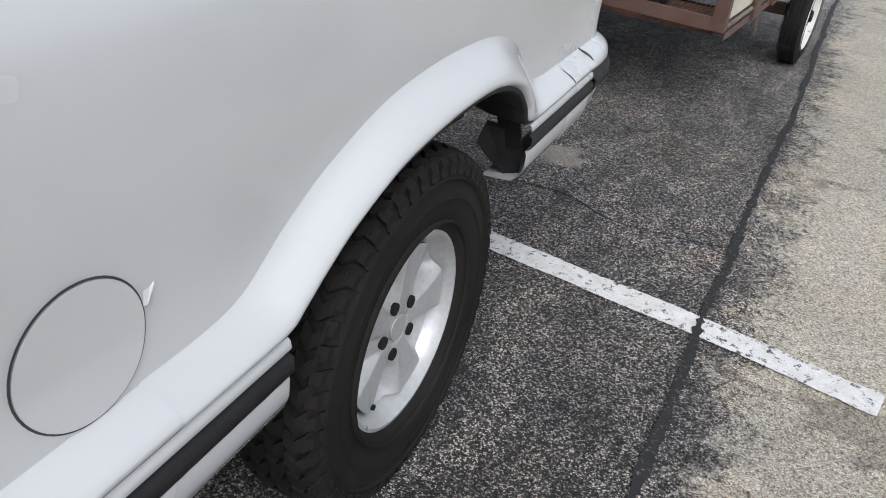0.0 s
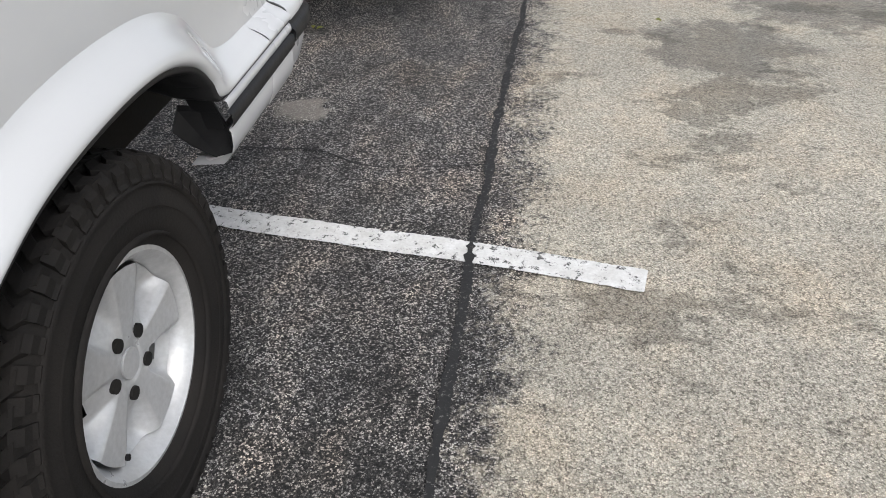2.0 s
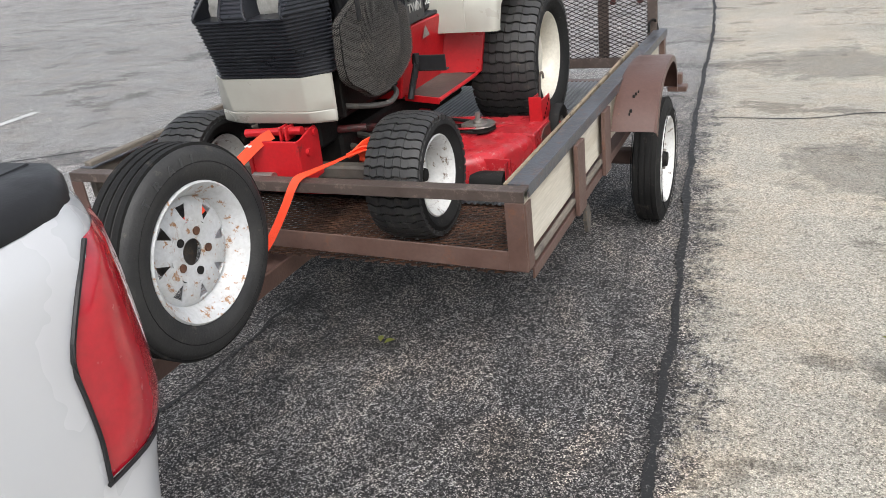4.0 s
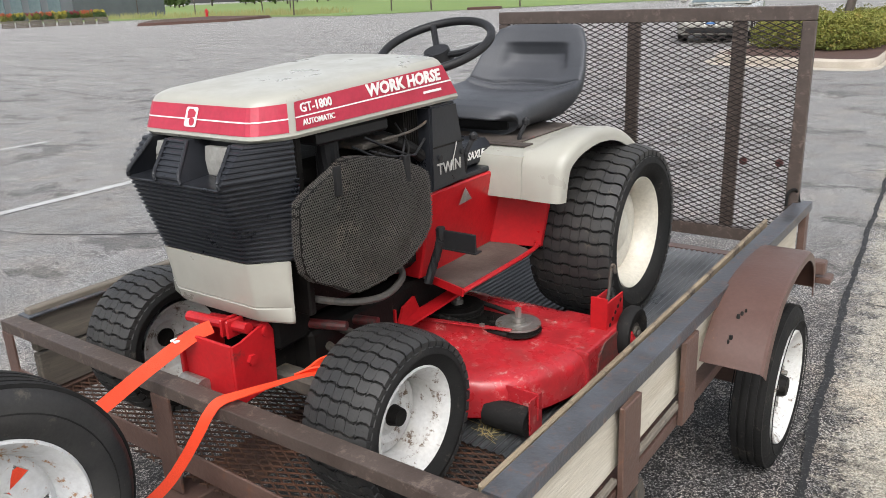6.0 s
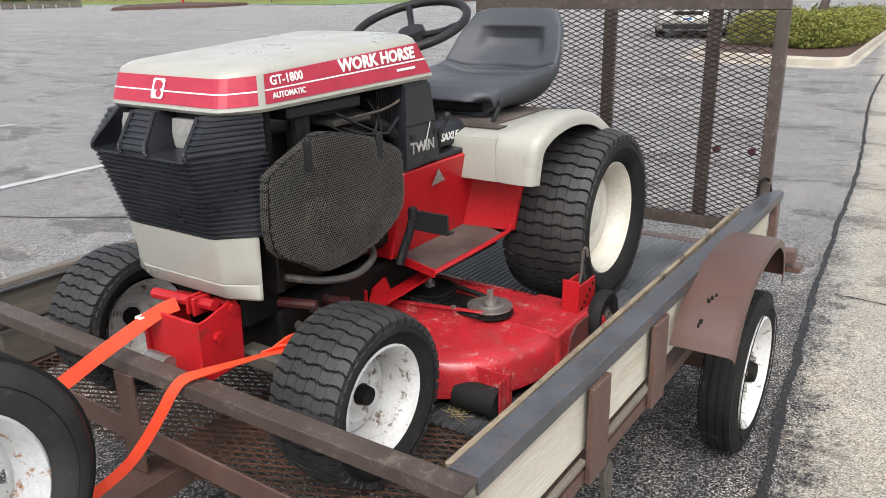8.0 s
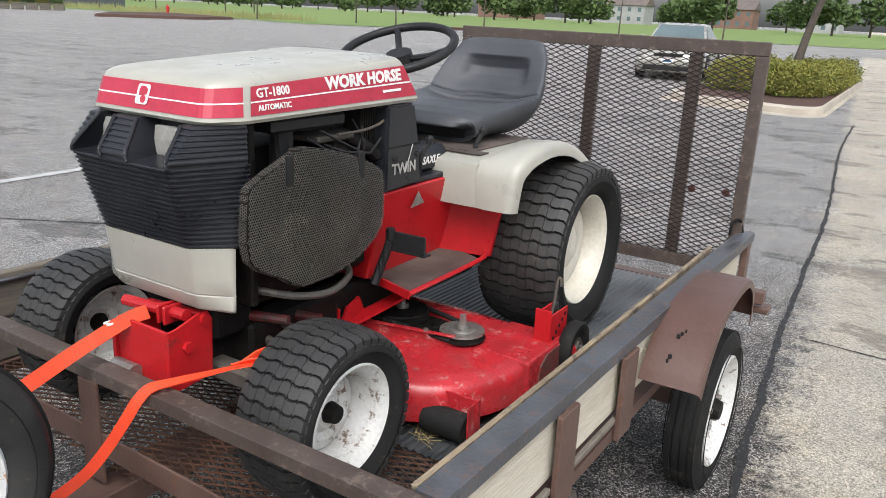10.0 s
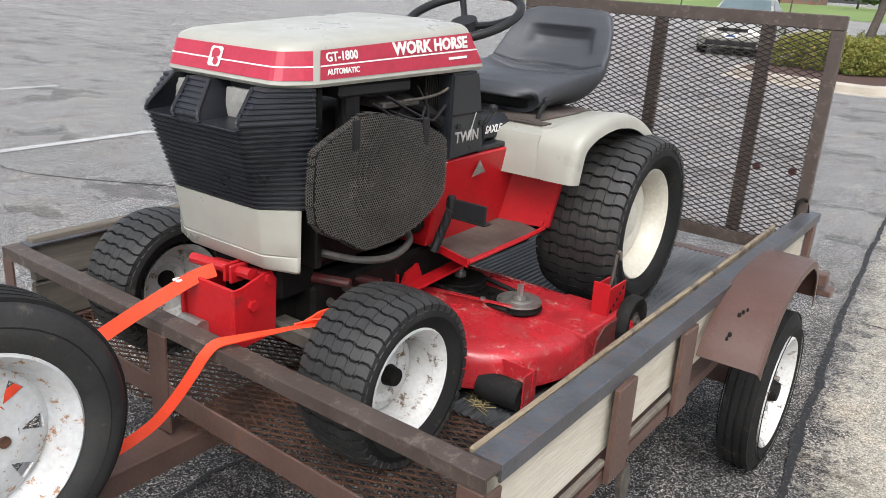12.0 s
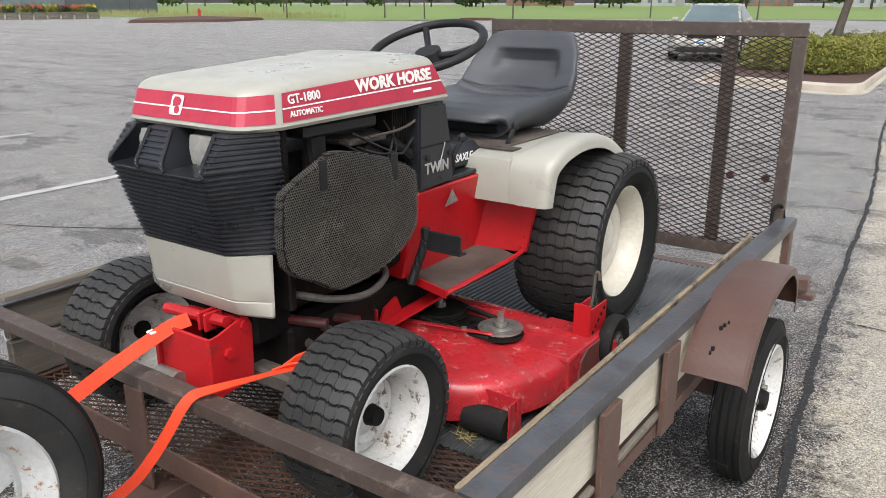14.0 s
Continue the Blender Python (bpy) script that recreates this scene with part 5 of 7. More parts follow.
def screen_ring(x, grow, mid=(0.40, 0.985)):
    """Outline of the bulging screen in the y-z plane."""
    pts = [(0.186, 1.050), (0.205, 1.082), (0.299, 1.121), (0.343, 1.138), (0.433, 1.123), (0.523, 1.098), (0.605, 1.062), (0.626, 1.03), (0.626, 0.915), (0.535, 0.855), (0.419, 0.830), (0.334, 0.834), (0.277, 0.866), (0.188, 0.924)]
    sm = []
    n = len(pts)
    for i in range(n):
        a, b, c, d = (Vector((*pts[(i + k) % n], 0)) for k in (-1, 0, 1, 2))
        for k in range(3):
            t = k / 3
            q = 0.5 * ((2 * b) + (c - a) * t + (2 * a - 5 * b + 4 * c - d) * t * t + (3 * b - a - 3 * c + d) * t ** 3)
            sm.append(q)
    return [(x, mid[0] + (q.x - mid[0]) * grow, mid[1] + (q.y - mid[1]) * grow) for q in sm]


bm = bm_new()
loft(bm, [screen_ring(0.238, 0.985), screen_ring(0.250, 0.99), screen_ring(0.2605, 0.975), screen_ring(0.2625, 0.95)])
bmesh.ops.recalc_face_normals(bm, faces=bm.faces[:])
guard = part("engine_screen", bm, ENGINE, tractor, "dark perforated engine air screen", angle=40)
# perforated sheet: a fine lattice bent over the bulge
bm = bm_new()
inside = [(p[1], p[2]) for p in screen_ring(0, 0.99)]


def in_screen(y, z):
    hit = False
    n = len(inside)
    for i in range(n):
        (y0, z0), (y1, z1) = inside[i], inside[(i + 1) % n]
        if (z0 > z) != (z1 > z) and y < (y1 - y0) * (z - z0) / (z1 - z0) + y0:
            hit = not hit
    return hit


step = 0.0064
for i in range(72):
    for j in range(58):
        y, z = 0.17 + i * step + (step / 2 if j % 2 else 0), 0.835 + j * step * 0.87
        if not in_screen(y, z):
            continue
        r = 0.00345
        d = math.hypot(y - 0.43, z - 0.99)
        x = 0.2645 + 0.010 * (1 - min(1.0, max(0.0, (d - 0.09) / 0.05)))
        vo = [bm.verts.new((x, y + r * 1.05 * math.cos(a * math.tau / 6 + math.pi / 6), z + r * 1.05 * math.sin(a * math.tau / 6 + math.pi / 6))) for a in range(6)]
        vi = [bm.verts.new((x + 0.001, y + r * 0.66 * math.cos(a * math.tau / 6 + math.pi / 6), z + r * 0.66 * math.sin(a * math.tau / 6 + math.pi / 6))) for a in range(6)]
        for a in range(6):
            b = (a + 1) % 6
            bm.faces.new((vo[a], vo[b], vi[b], vi[a]))
# the sheet's rolled sides
edge = [Vector((0, p[1], p[2])) for p in screen_ring(0, 0.995)]
for a, b in zip(edge, edge[1:] + edge[:1]):
    along = (b - a).normalized()
    away = Vector((0, along.z, -along.y))
    if away.dot((a + b) / 2 - Vector((0, 0.40, 0.985))) < 0:
        away = -away
    for i in range(max(1, int((b - a).length / step))):
        for j in range(4):
            c = a + along * step * (i + (0.5 if j % 2 else 0.0)) + Vector((0.241 + j * step * 0.87, 0, 0)) + away * 0.001
            vo, vi = [], []
            for k in range(6):
                q = k * math.tau / 6
                d = along * math.cos(q) + Vector((1, 0, 0)) * math.sin(q)
                vo.append(bm.verts.new(c + d * 0.0036))
                vi.append(bm.verts.new(c + d * 0.0023 + away * 0.0006))
            for k in range(6):
                m = (k + 1) % 6
                bm.faces.new((vo[k], vo[m], vi[m], vi[k]))
tagged(part("perforated_sheet", bm, SCREEN, guard), kind="stuff")
for y, z in ((0.30, 1.095), (0.535, 1.075)):
    bm = bm_new()
    box(bm, (0.262, y - 0.011, z - 0.03), (0.270, y + 0.011, z + 0.035), 0.003, None, 2)
    part("screen_clip", bm, BLACK_PLASTIC, guard)

# dash, tunnel and red side panels
bm = bm_new()
loft(bm, [[(x, y, z) for y, z in ((0.655, 0.985), (0.815, 0.993), (0.80, 1.10), (0.775, 1.205), (0.66, 1.205))] for x in (-0.215, 0.215)])
bmesh.ops.recalc_face_normals(bm, faces=bm.faces[:])
bmesh.ops.bevel(bm, geom=bm.edges[:], offset=0.006, segments=2, affect="EDGES")
dash = part("dash_panel", bm, GRILLE_BLACK, tractor, "black dash side panel")
dash.location = (0, 0.045, -0.01)
bm = bm_new()
box(bm, (0.214, 0.665, 1.097), (0.2175, 0.80, 1.101))
part("panel_joint", bm, DARK, dash)
bm = bm_new()
disc_x(bm, 0.214, 0.220, 0.008, (0.69, 1.07), 12)
part("screw", bm, BLACK_PLASTIC, dash)
bm = bm_new()
disc_x(bm, 0.214, 0.220, 0.008, (0.79, 1.07), 12)
part("screw", bm, BLACK_PLASTIC, dash)
SIDE = Matrix(((0, 0, 1, 0.2165), (1, 0, 0, 0.678), (0, 1, 0, 1.028), (0, 0, 0, 1)))
letters("TWIN", 0.04, SIDE, LAMP_GLASS, dash, wide=1.0, depth=0.0005)
bm = bm_new()
tube(bm, [(0.218, 0.735, 1.03), (0.218, 0.765, 1.10)], 0.0015, 5, 2)
part("decal_flash", bm, LAMP_GLASS, dash)
bm = bm_new()
loft(bm, [[(x, y, z) for y, z in ((0.655, 0.74), (1.03, 0.74), (1.045, 0.83), (1.045, 0.985), (0.66, 0.984))] for x in (-0.208, 0.208)])
for v in bm.verts:
    v.co.x *= 0.76 if v.co.z < 0.75 else 0.90 if v.co.z < 0.9 else 1.0
bmesh.ops.recalc_face_normals(bm, faces=bm.faces[:])
bmesh.ops.bevel(bm, geom=bm.edges[:], offset=0.005, segments=1, affect="EDGES")
tunnel = part("side_panel", bm, RED, tractor, "red steel centre panel")
tunnel.location = (0, 0.045, -0.012)
bm = bm_new()
box(bm, (-0.2, 0.81, 0.985), (0.2, 0.995, 1.0), 0.003)
box(bm, (-0.17, 0.79, 0.99), (0.17, 1.03, 1.068), 0.02)
part("tunnel_cover", bm, GRILLE_BLACK, tunnel)
letters("SAXLE", 0.030, Matrix(((0, 0, 1, 0.1715), (1, 0, 0, 0.882), (0, 1, 0, 1.024), (0, 0, 0, 1))), DECAL_WHITE, tunnel, shear=0.2, wide=1.0)
bm = bm_new()
v = [bm.verts.new(p) for p in ((0.2105, 0.775, 0.925), (0.2105, 0.84, 0.93), (0.2105, 0.81, 0.968))]
bm.faces.new(v)
part("warning_triangle", bm, STEEL, tunnel, "silver warning triangle sticker")
# footrests
for s in (1, -1):
    bm = bm_new()
    e = s * 0.315
    loft(bm, [[(s * 0.15, 0.72, 0.725), (e, 0.68, 0.722), (e, 1.04, 0.728), (s * 0.15, 1.10, 0.732)], [(s * 0.15, 0.72, 0.733), (e, 0.68, 0.730), (e, 1.04, 0.736), (s * 0.15, 1.10, 0.740)]])
    bmesh.ops.recalc_face_normals(bm, faces=bm.faces[:])
    foot = part("footrest", bm, TREAD_PLATE, tractor, "scuffed steel footrest with red rim")
    bm = bm_new()
    loft(bm, [[(s * 0.165, 0.716, z), (e, 0.672, z - 0.002), (e, 0.678, z - 0.002), (s * 0.165, 0.722, z)] for z in (0.720, 0.742)])
    tube(bm, [(e, 0.675, 0.732), (e, 1.03, 0.738), (s * 0.30, 1.09, 0.75)], 0.007, 6, 4)
    loft(bm, [[(s * 0.14, 1.045, 0.735), (e, 1.085, 0.735), (e, 1.10, 0.735), (s * 0.14, 1.06, 0.735)], [(s * 0.14, 1.045, 0.95), (s * 0.34, 1.12, 0.95), (s * 0.34, 1.135, 0.95), (s * 0.14, 1.06, 0.95)]])
    bmesh.ops.recalc_face_normals(bm, faces=bm.faces[:])
    part("footrest_rim", bm, RED, foot)
bm = bm_new()
tube(bm, [(0.215, 0.66, 0.74), (0.222, 0.68, 0.79), (0.235, 0.695, 0.85), (0.237, 0.697, 0.888)], 0.012, 8)
box(bm, (0.22, 0.695, 0.832), (0.345, 0.701, 0.882), 0.002)
box(bm, (0.22, 0.695, 0.828), (0.345, 0.725, 0.834), 0.002)
part("pedal", bm, BLACK_PLASTIC, tractor, "black drive pedal")
# fender pan
for s in (1, -1):
    bm = bm_new()
    prof = [(0.99, 0.90), (0.995, 0.96), (1.003, 1.005), (1.03, 1.038), (1.09, 1.064), (1.19, 1.078), (1.30, 1.068), (1.39, 1.036), (1.45, 1.0)]
    line = smooth_line([(0, y, z) for y, z in prof], 5)
    rings = []
    for i, p in enumerate(line):
        t = i / (len(line) - 1)
        out = 0.425 + 0.035 * t
        d = (line[min(i + 1, len(line) - 1)] - line[max(i - 1, 0)]).normalized()
        n = Vector((0, d.z, -d.y))
        back = 0.006 * min(1.0, max(0.0, (p.z - 0.9) / 0.1))
        ring = [(s * 0.300, max(p.y, 0.996), min(p.z, 1.033)), (s * 0.318, max(p.y, 0.996 - back * 0.3), min(p.z, 1.035) + max(0.0, p.z - 1.035) * 0.25), (s * 0.338, p.y, p.z - back), (s * (out - 0.03), p.y, p.z)]
        for x, k in ((out - 0.012, 0.003), (out - 0.003, 0.010), (out, 0.022), (out + 0.002, 0.040)):
            q = p + n * k
            ring.append((s * x, q.y, q.z))
        rings.append(ring)
    loft(bm, rings, closed=False, caps=False)
    bmesh.ops.recalc_face_normals(bm, faces=bm.faces[:])
    bmesh.ops.solidify(bm, geom=bm.faces[:], thickness=0.004)
    part("fender", bm, BEIGE, tractor, "beige rear wheel fender", angle=50)
bm = bm_new()
loft(bm, [[(x, y, z) for y, z in ((0.994, 0.90), (0.992, 1.00), (1.0, 1.020), (1.06, 1.036), (1.45, 1.036), (1.45, 1.028), (1.06, 1.028), (1.006, 1.012), (0.998, 1.0), (1.0, 0.90))] for x in (-0.306, 0.306)])
bmesh.ops.recalc_face_normals(bm, faces=bm.faces[:])
deck_pan = part("fender_apron", bm, BEIGE, tractor, "beige steel apron between the fenders", angle=30)
bm = bm_new()
box(bm, (0.12, 1.05, 1.0365), (0.285, 1.10, 1.041), 0.001)
box(bm, (-0.20, 1.07, 1.0365), (0.24, 1.44, 1.043), 0.002)
part("seat_plate", bm, TREAD_PLATE, deck_pan)
bm = bm_new()
box(bm, (-0.244, 1.12, 0.7), (0.244, 1.5, 1.02), 0.02)
box(bm, (-0.14, 0.3, 0.60), (0.14, 1.3, 0.72), 0.01)
box(bm, (-0.24, 1.30, 0.62), (0.24, 1.46, 0.76), 0.03)
part("transaxle", bm, ENGINE, tractor)
for x, y in ((0.205, 0.862), (0.215, 1.13)):
    bm = bm_new()
    tube(bm, [(x, y, 1.0), (x + 0.01, y - 0.005, 1.05), (x + 0.02, y + 0.015, 1.09)], 0.007, 8)
    box(bm, (x + 0.010, y + 0.004, 1.08), (x + 0.030, y + 0.030, 1.105), 0.007)
    part("lever", bm, BLACK_PLASTIC, tractor)
# seat
def seat_section(t):
    """Middle line of the pan from front lip to top of the back: y, z, half width, edge lift."""
    keys = [(0.0, 0.950, 1.118, 0.15, 0.0), (0.025, 0.958, 1.138, 0.187, 0.0), (0.07, 0.975, 1.152, 0.203, 0.004), (0.16, 1.015, 1.160, 0.216, 0.012), (0.34, 1.13, 1.155, 0.225, 0.03), (0.5, 1.25, 1.145, 0.225, 0.045), (0.58, 1.30, 1.165, 0.222, 0.04), (0.66, 1.335, 1.215, 0.215, 0.035), (0.8, 1.36, 1.29, 0.195, 0.02), (0.93, 1.375, 1.345, 0.165, 0.01), (1.0, 1.385, 1.362, 0.14, 0.0)]
    for a, b in zip(keys, keys[1:]):
        if t <= b[0]:
            f = (t - a[0]) / (b[0] - a[0])
            return [p + (q - p) * f for p, q in zip(a[1:], b[1:])]
    return list(keys[-1][1:])


bm = bm_new()
rings = []
for i in range(121):
    t = i / 120
    y, z, w, lift = seat_section(t)
    y0, z0 = seat_section(max(0, t - 0.02))[:2]
    y1, z1 = seat_section(min(1, t + 0.02))[:2]
    n = Vector((0, -(z1 - z0), y1 - y0)).normalized()
    thick = 0.034 * min(1.0, 0.25 + t / 0.03) + 0.056 * min(1.0, t / 0.08) ** 0.5 * max(0.0, min(1.0, (0.72 - t) / 0.2)) + 0.012 * min(1.0, (1 - t) / 0.1)
    ring = []
    for k in range(64):
        q = math.tau * k / 64
        cu, su = math.cos(q), math.sin(q)
        u = math.copysign(abs(cu) ** 0.55, cu)
        h = math.copysign(abs(su) ** 0.75, su)
        off = lift * abs(u) ** 3 * 1.5 - thick / 2 + h * thick / 2
        if su > 0:
            if 0.61 < t < 0.83 and abs(u) < 0.66:
                off -= 0.030 * min(1.0, (t - 0.61) / 0.10) * min(1.0, (0.83 - t) / 0.07) * (1 - (abs(u) / 0.66) ** 6)
            for tc in (0.535, 0.585):
                off -= 0.016 * math.exp(-((t - tc - 0.012 * math.cos(u * 4.5)) / 0.0085) ** 2) * su
            if 0.15 < t < 0.52:
                off += 0.010 * math.sin((t - 0.15) / 0.37 * math.pi) * (1 - u * u)
        ring.append(Vector((u * w, y, z)) + n * off)
    rings.append(ring)
loft(bm, rings)
bmesh.ops.recalc_face_normals(bm, faces=bm.faces[:])
seat = part("seat", bm, VINYL, tractor, "dark grey moulded vinyl seat", smooth=True)
seat.location = (0.0, -0.17, -0.018)
seat.scale = (1.0, 1.33, 1.0)
bm = bm_new()
box(bm, (-0.16, 1.18, 1.05), (0.16, 1.5, 1.09), 0.01)
part("seat_bracket", bm, BLACK_PLASTIC, tractor)
# steering
bm = bm_new()
tube(bm, [(0, 0.80, 1.15), (0, 1.0, 1.28)], 0.022, 12, 1)
column = part("steering_column", bm, BLACK_PLASTIC, tractor)
sw = new("steering_wheel")
sw.parent = tractor
sw.matrix_basis = pose(0.0, 1.03, 1.316, 22, 0, 0)
sw["label"] = "black plastic steering wheel"
bm = bm_new()
ring = []
for i in range(48):
    a = i * math.tau / 48
    c = Vector((0.168 * math.cos(a), 0.168 * math.sin(a), 0))
    d = Vector((math.cos(a), math.sin(a), 0))
    ring.append([c + d * 0.0125 * math.cos(b * math.tau / 10) + Vector((0, 0, 0.0125 * math.sin(b * math.tau / 10))) for b in range(10)])
loft(bm, ring + [ring[0]], caps=False)
bmesh.ops.remove_doubles(bm, verts=bm.verts[:], dist=0.0001)
bmesh.ops.recalc_face_normals(bm, faces=bm.faces[:])
part("wheel_ring", bm, BLACK_PLASTIC, sw, smooth=True)
for a in (125, 245, 5):
    bm = bm_new()
    ca, sa = math.cos(radians(a)), math.sin(radians(a))
    tube(bm, [(0.03 * ca, 0.03 * sa, -0.03), (0.1 * ca, 0.1 * sa, -0.02), (0.165 * ca, 0.165 * sa, 0)], 0.010, 8)
    part("wheel_spoke", bm, BLACK_PLASTIC, sw)
bm = bm_new()
disc_z(bm, -0.055, -0.012, 0.045, (0, 0), 24, 0.038)
part("wheel_hub", bm, BLACK_PLASTIC, sw)


# wheels of the tractor
def turf_tread(bm, r, width, lanes, count, height):
    """Rows of low rubber bars across a rounded crown, each row waving from lane to lane."""
    w = width * 1.0
    lane = w / lanes
    pitch = math.tau / count

    def crown(x):
        return r - 0.075 * r * abs(2 * x / w) ** 3

    for i in range(count):
        for k in range(lanes):
            edge = k in (0, lanes - 1)
            x0 = -w / 2 + k * lane + lane * (0.0 if edge else 0.02)
            x1 = x0 + lane * (1.0 if edge else 0.96)
            turn = 0.15 * pitch * (1 if k % 2 else -1)
            vs = []
            for f in (0.0, 0.22, 0.78, 1.0):
                x = x0 + (x1 - x0) * f
                shift = turn * (-1 if f in (0.0, 1.0) else 1) * 0.5
                for da in (0.10, 0.90):
                    a = (i + da) * pitch + shift
                    for q in (crown(x) - 0.004, crown(x) + height):
                        vs.append(bm.verts.new((x, q * math.cos(a), q * math.sin(a))))
            for m in (0, 4, 8):
                lo0, hi0, lo1, hi1, lo2, hi2, lo3, hi3 = vs[m:m + 8]
                bm.faces.new((hi0, hi1, hi3, hi2))
                bm.faces.new((lo0, hi0, hi2, lo2))
                bm.faces.new((hi1, lo1, lo3, hi3))
            bm.faces.new((vs[0], vs[2], vs[3], vs[1]))
            bm.faces.new((vs[12], vs[13], vs[15], vs[14]))
    bmesh.ops.recalc_face_normals(bm, faces=bm.faces[:])


def turf_carcass(bm, r, width, rim_r):
    w = width / 2
    half = [(0.0, r), (0.3, r * 0.998), (0.55, r * 0.987), (0.78, r * 0.962), (0.93, r * 0.934), (1.0, r * 0.90), (1.045, r * 0.82), (1.04, (r + rim_r) / 2), (0.98, rim_r + 0.02), (0.90, rim_r + 0.006), (0.80, rim_r - 0.004)]
    lathe(bm, [(-w * x, q) for x, q in reversed(half)] + [(w * x, q) for x, q in half[1:]], 72)


def tractor_wheel(m, r, width, rim_r, rim_mat, rows, count, h, dish, lab, hub=True):
    e = new("wheel")
    e.parent, e.matrix_basis = tractor, m
    e["label"] = lab
    b = bm_new()
    turf_carcass(b, r - h, width, rim_r + 0.01)
    tyre = part("tyre", b, RUBBER, e, angle=60)
    b = bm_new()
    turf_tread(b, r - h, width, rows, count, h)
    shoulder_lugs(b, (r - h) * 0.945, width * 1.0, count, r * 0.055, 0.001)
    part("tread", b, TREAD_RUBBER, tyre)
    steel_rim(e, rim_r, width * 0.82, rim_mat, dish, hub=hub)
    return e


fw = tractor_wheel(pose(0.418, 0.242, BZ + 0.006 + 0.19), 0.19, 0.168, 0.113, WHEEL_WHITE, 7, 42, 0.0075, 0.075, "turf tyre on a chipped white rim")
copy_thing(fw, pose(-0.35, 0.242, BZ + 0.006 + 0.19, 0, 0, 180))
rw = tractor_wheel(pose(0.385, 1.385, BZ + 0.017 + 0.281), 0.281, 0.262, 0.168, WHEEL_CREAM, 9, 46, 0.0105, 0.06, "large turf tyre on a cream rim", False)
copy_thing(rw, pose(-0.385, 1.385, BZ + 0.017 + 0.281, 0, 0, 180))
# front axle and red hitch bracket
bm = bm_new()
box(bm, (-0.30, 0.225, 0.60), (0.34, 0.275, 0.645), 0.008)
part("front_axle", bm, AXLE_STEEL, tractor, "dirty grey cast front axle")
for x in (-0.08, 0.05):
    bm = bm_new()
    box(bm, (x, 0.2, 0.62), (x + 0.03, 0.75, 0.72), 0.004)
    part("frame_rail", bm, ENGINE, tractor)
bm = bm_new()
box(bm, (-0.11, 0.215, 0.70), (0.12, 0.33, 0.79), 0.01)
part("axle_mount", bm, ENGINE, tractor)
for pts in ([(-0.25, 0.33, 0.65), (0.1, 0.36, 0.67), (0.27, 0.29, 0.65)], [(0.10, 0.40, 0.70), (0.2, 0.40, 0.68), (0.3, 0.29, 0.66)]):
    bm = bm_new()
    tube(bm, pts, 0.011)
    part("tie_rod", bm, AXLE_STEEL, tractor)
# cross tubes whose red already holds the shade around the axle
for pts in ([(0.06, 0.30, 0.735), (0.2, 0.36, 0.73)], [(0.02, 0.42, 0.70), (0.2, 0.47, 0.70)]):
    bm = bm_new()
    tube(bm, pts, 0.012, 10, 1)
    part("cross_tube", bm, SHADED_RED, tractor)
bm = bm_new()
box(bm, (-0.046, 0.088, 0.632), (0.114, 0.096, 0.765), 0.002)
loft(bm, [[(x, 0.0885, 0.625), (x, 0.20, 0.635), (x, 0.205, 0.765), (x, 0.192, 0.787), (x, 0.165, 0.783), (x, 0.112, 0.767), (x, 0.0885, 0.765)] for x in (0.115, 0.122)])
box(bm, (-0.058, 0.08, 0.632), (-0.047, 0.2, 0.755), 0.002)
tube(bm, [(-0.10, 0.15, 0.77), (0.10, 0.155, 0.78)], 0.013, 10, 1)
tube(bm, [(-0.07, 0.19, 0.76), (0.10, 0.195, 0.77)], 0.010, 10, 1)
for x in (0.03, 0.05):
    box(bm, (x, 0.13, 0.752), (x + 0.008, 0.18, 0.795), 0.003)
bmesh.ops.recalc_face_normals(bm, faces=bm.faces[:])
hitch = part("hitch_bracket", bm, RED, tractor, "red steel front hitch bracket")
bm = bm_new()
disc_x(bm, 0.1205, 0.129, 0.012, (0.182, 0.77), 10)
part("bolt", bm, RED, hitch)
bm = bm_new()
disc_x(bm, 0.1205, 0.131, 0.013, (0.135, 0.72), 6)
part("bolt", bm, RED, hitch)
bm = bm_new()
disc_x(bm, -0.04, 0.03, 0.02, (0.072, 0.655), 14)
part("pin", bm, STEEL, hitch)

# mower deck
def deck_ring(z, g):
    pts = [(-0.52, 0.55), (-0.45, 0.44), (-0.2, 0.40), (0.1, 0.42), (0.36, 0.50), (0.50, 0.60), (0.565, 0.76), (0.575, 0.97), (0.56, 1.03), (-0.2, 1.05), (-0.5, 0.98), (-0.55, 0.8)]
    cx, cy = 0.0, 0.75
    line = smooth_line([(x, y, 0) for x, y in pts] + [(*pts[0], 0)], 4)[:-1]
    return [(cx + (p.x - cx) * g, cy + (p.y - cy) * g, z) for p in line]


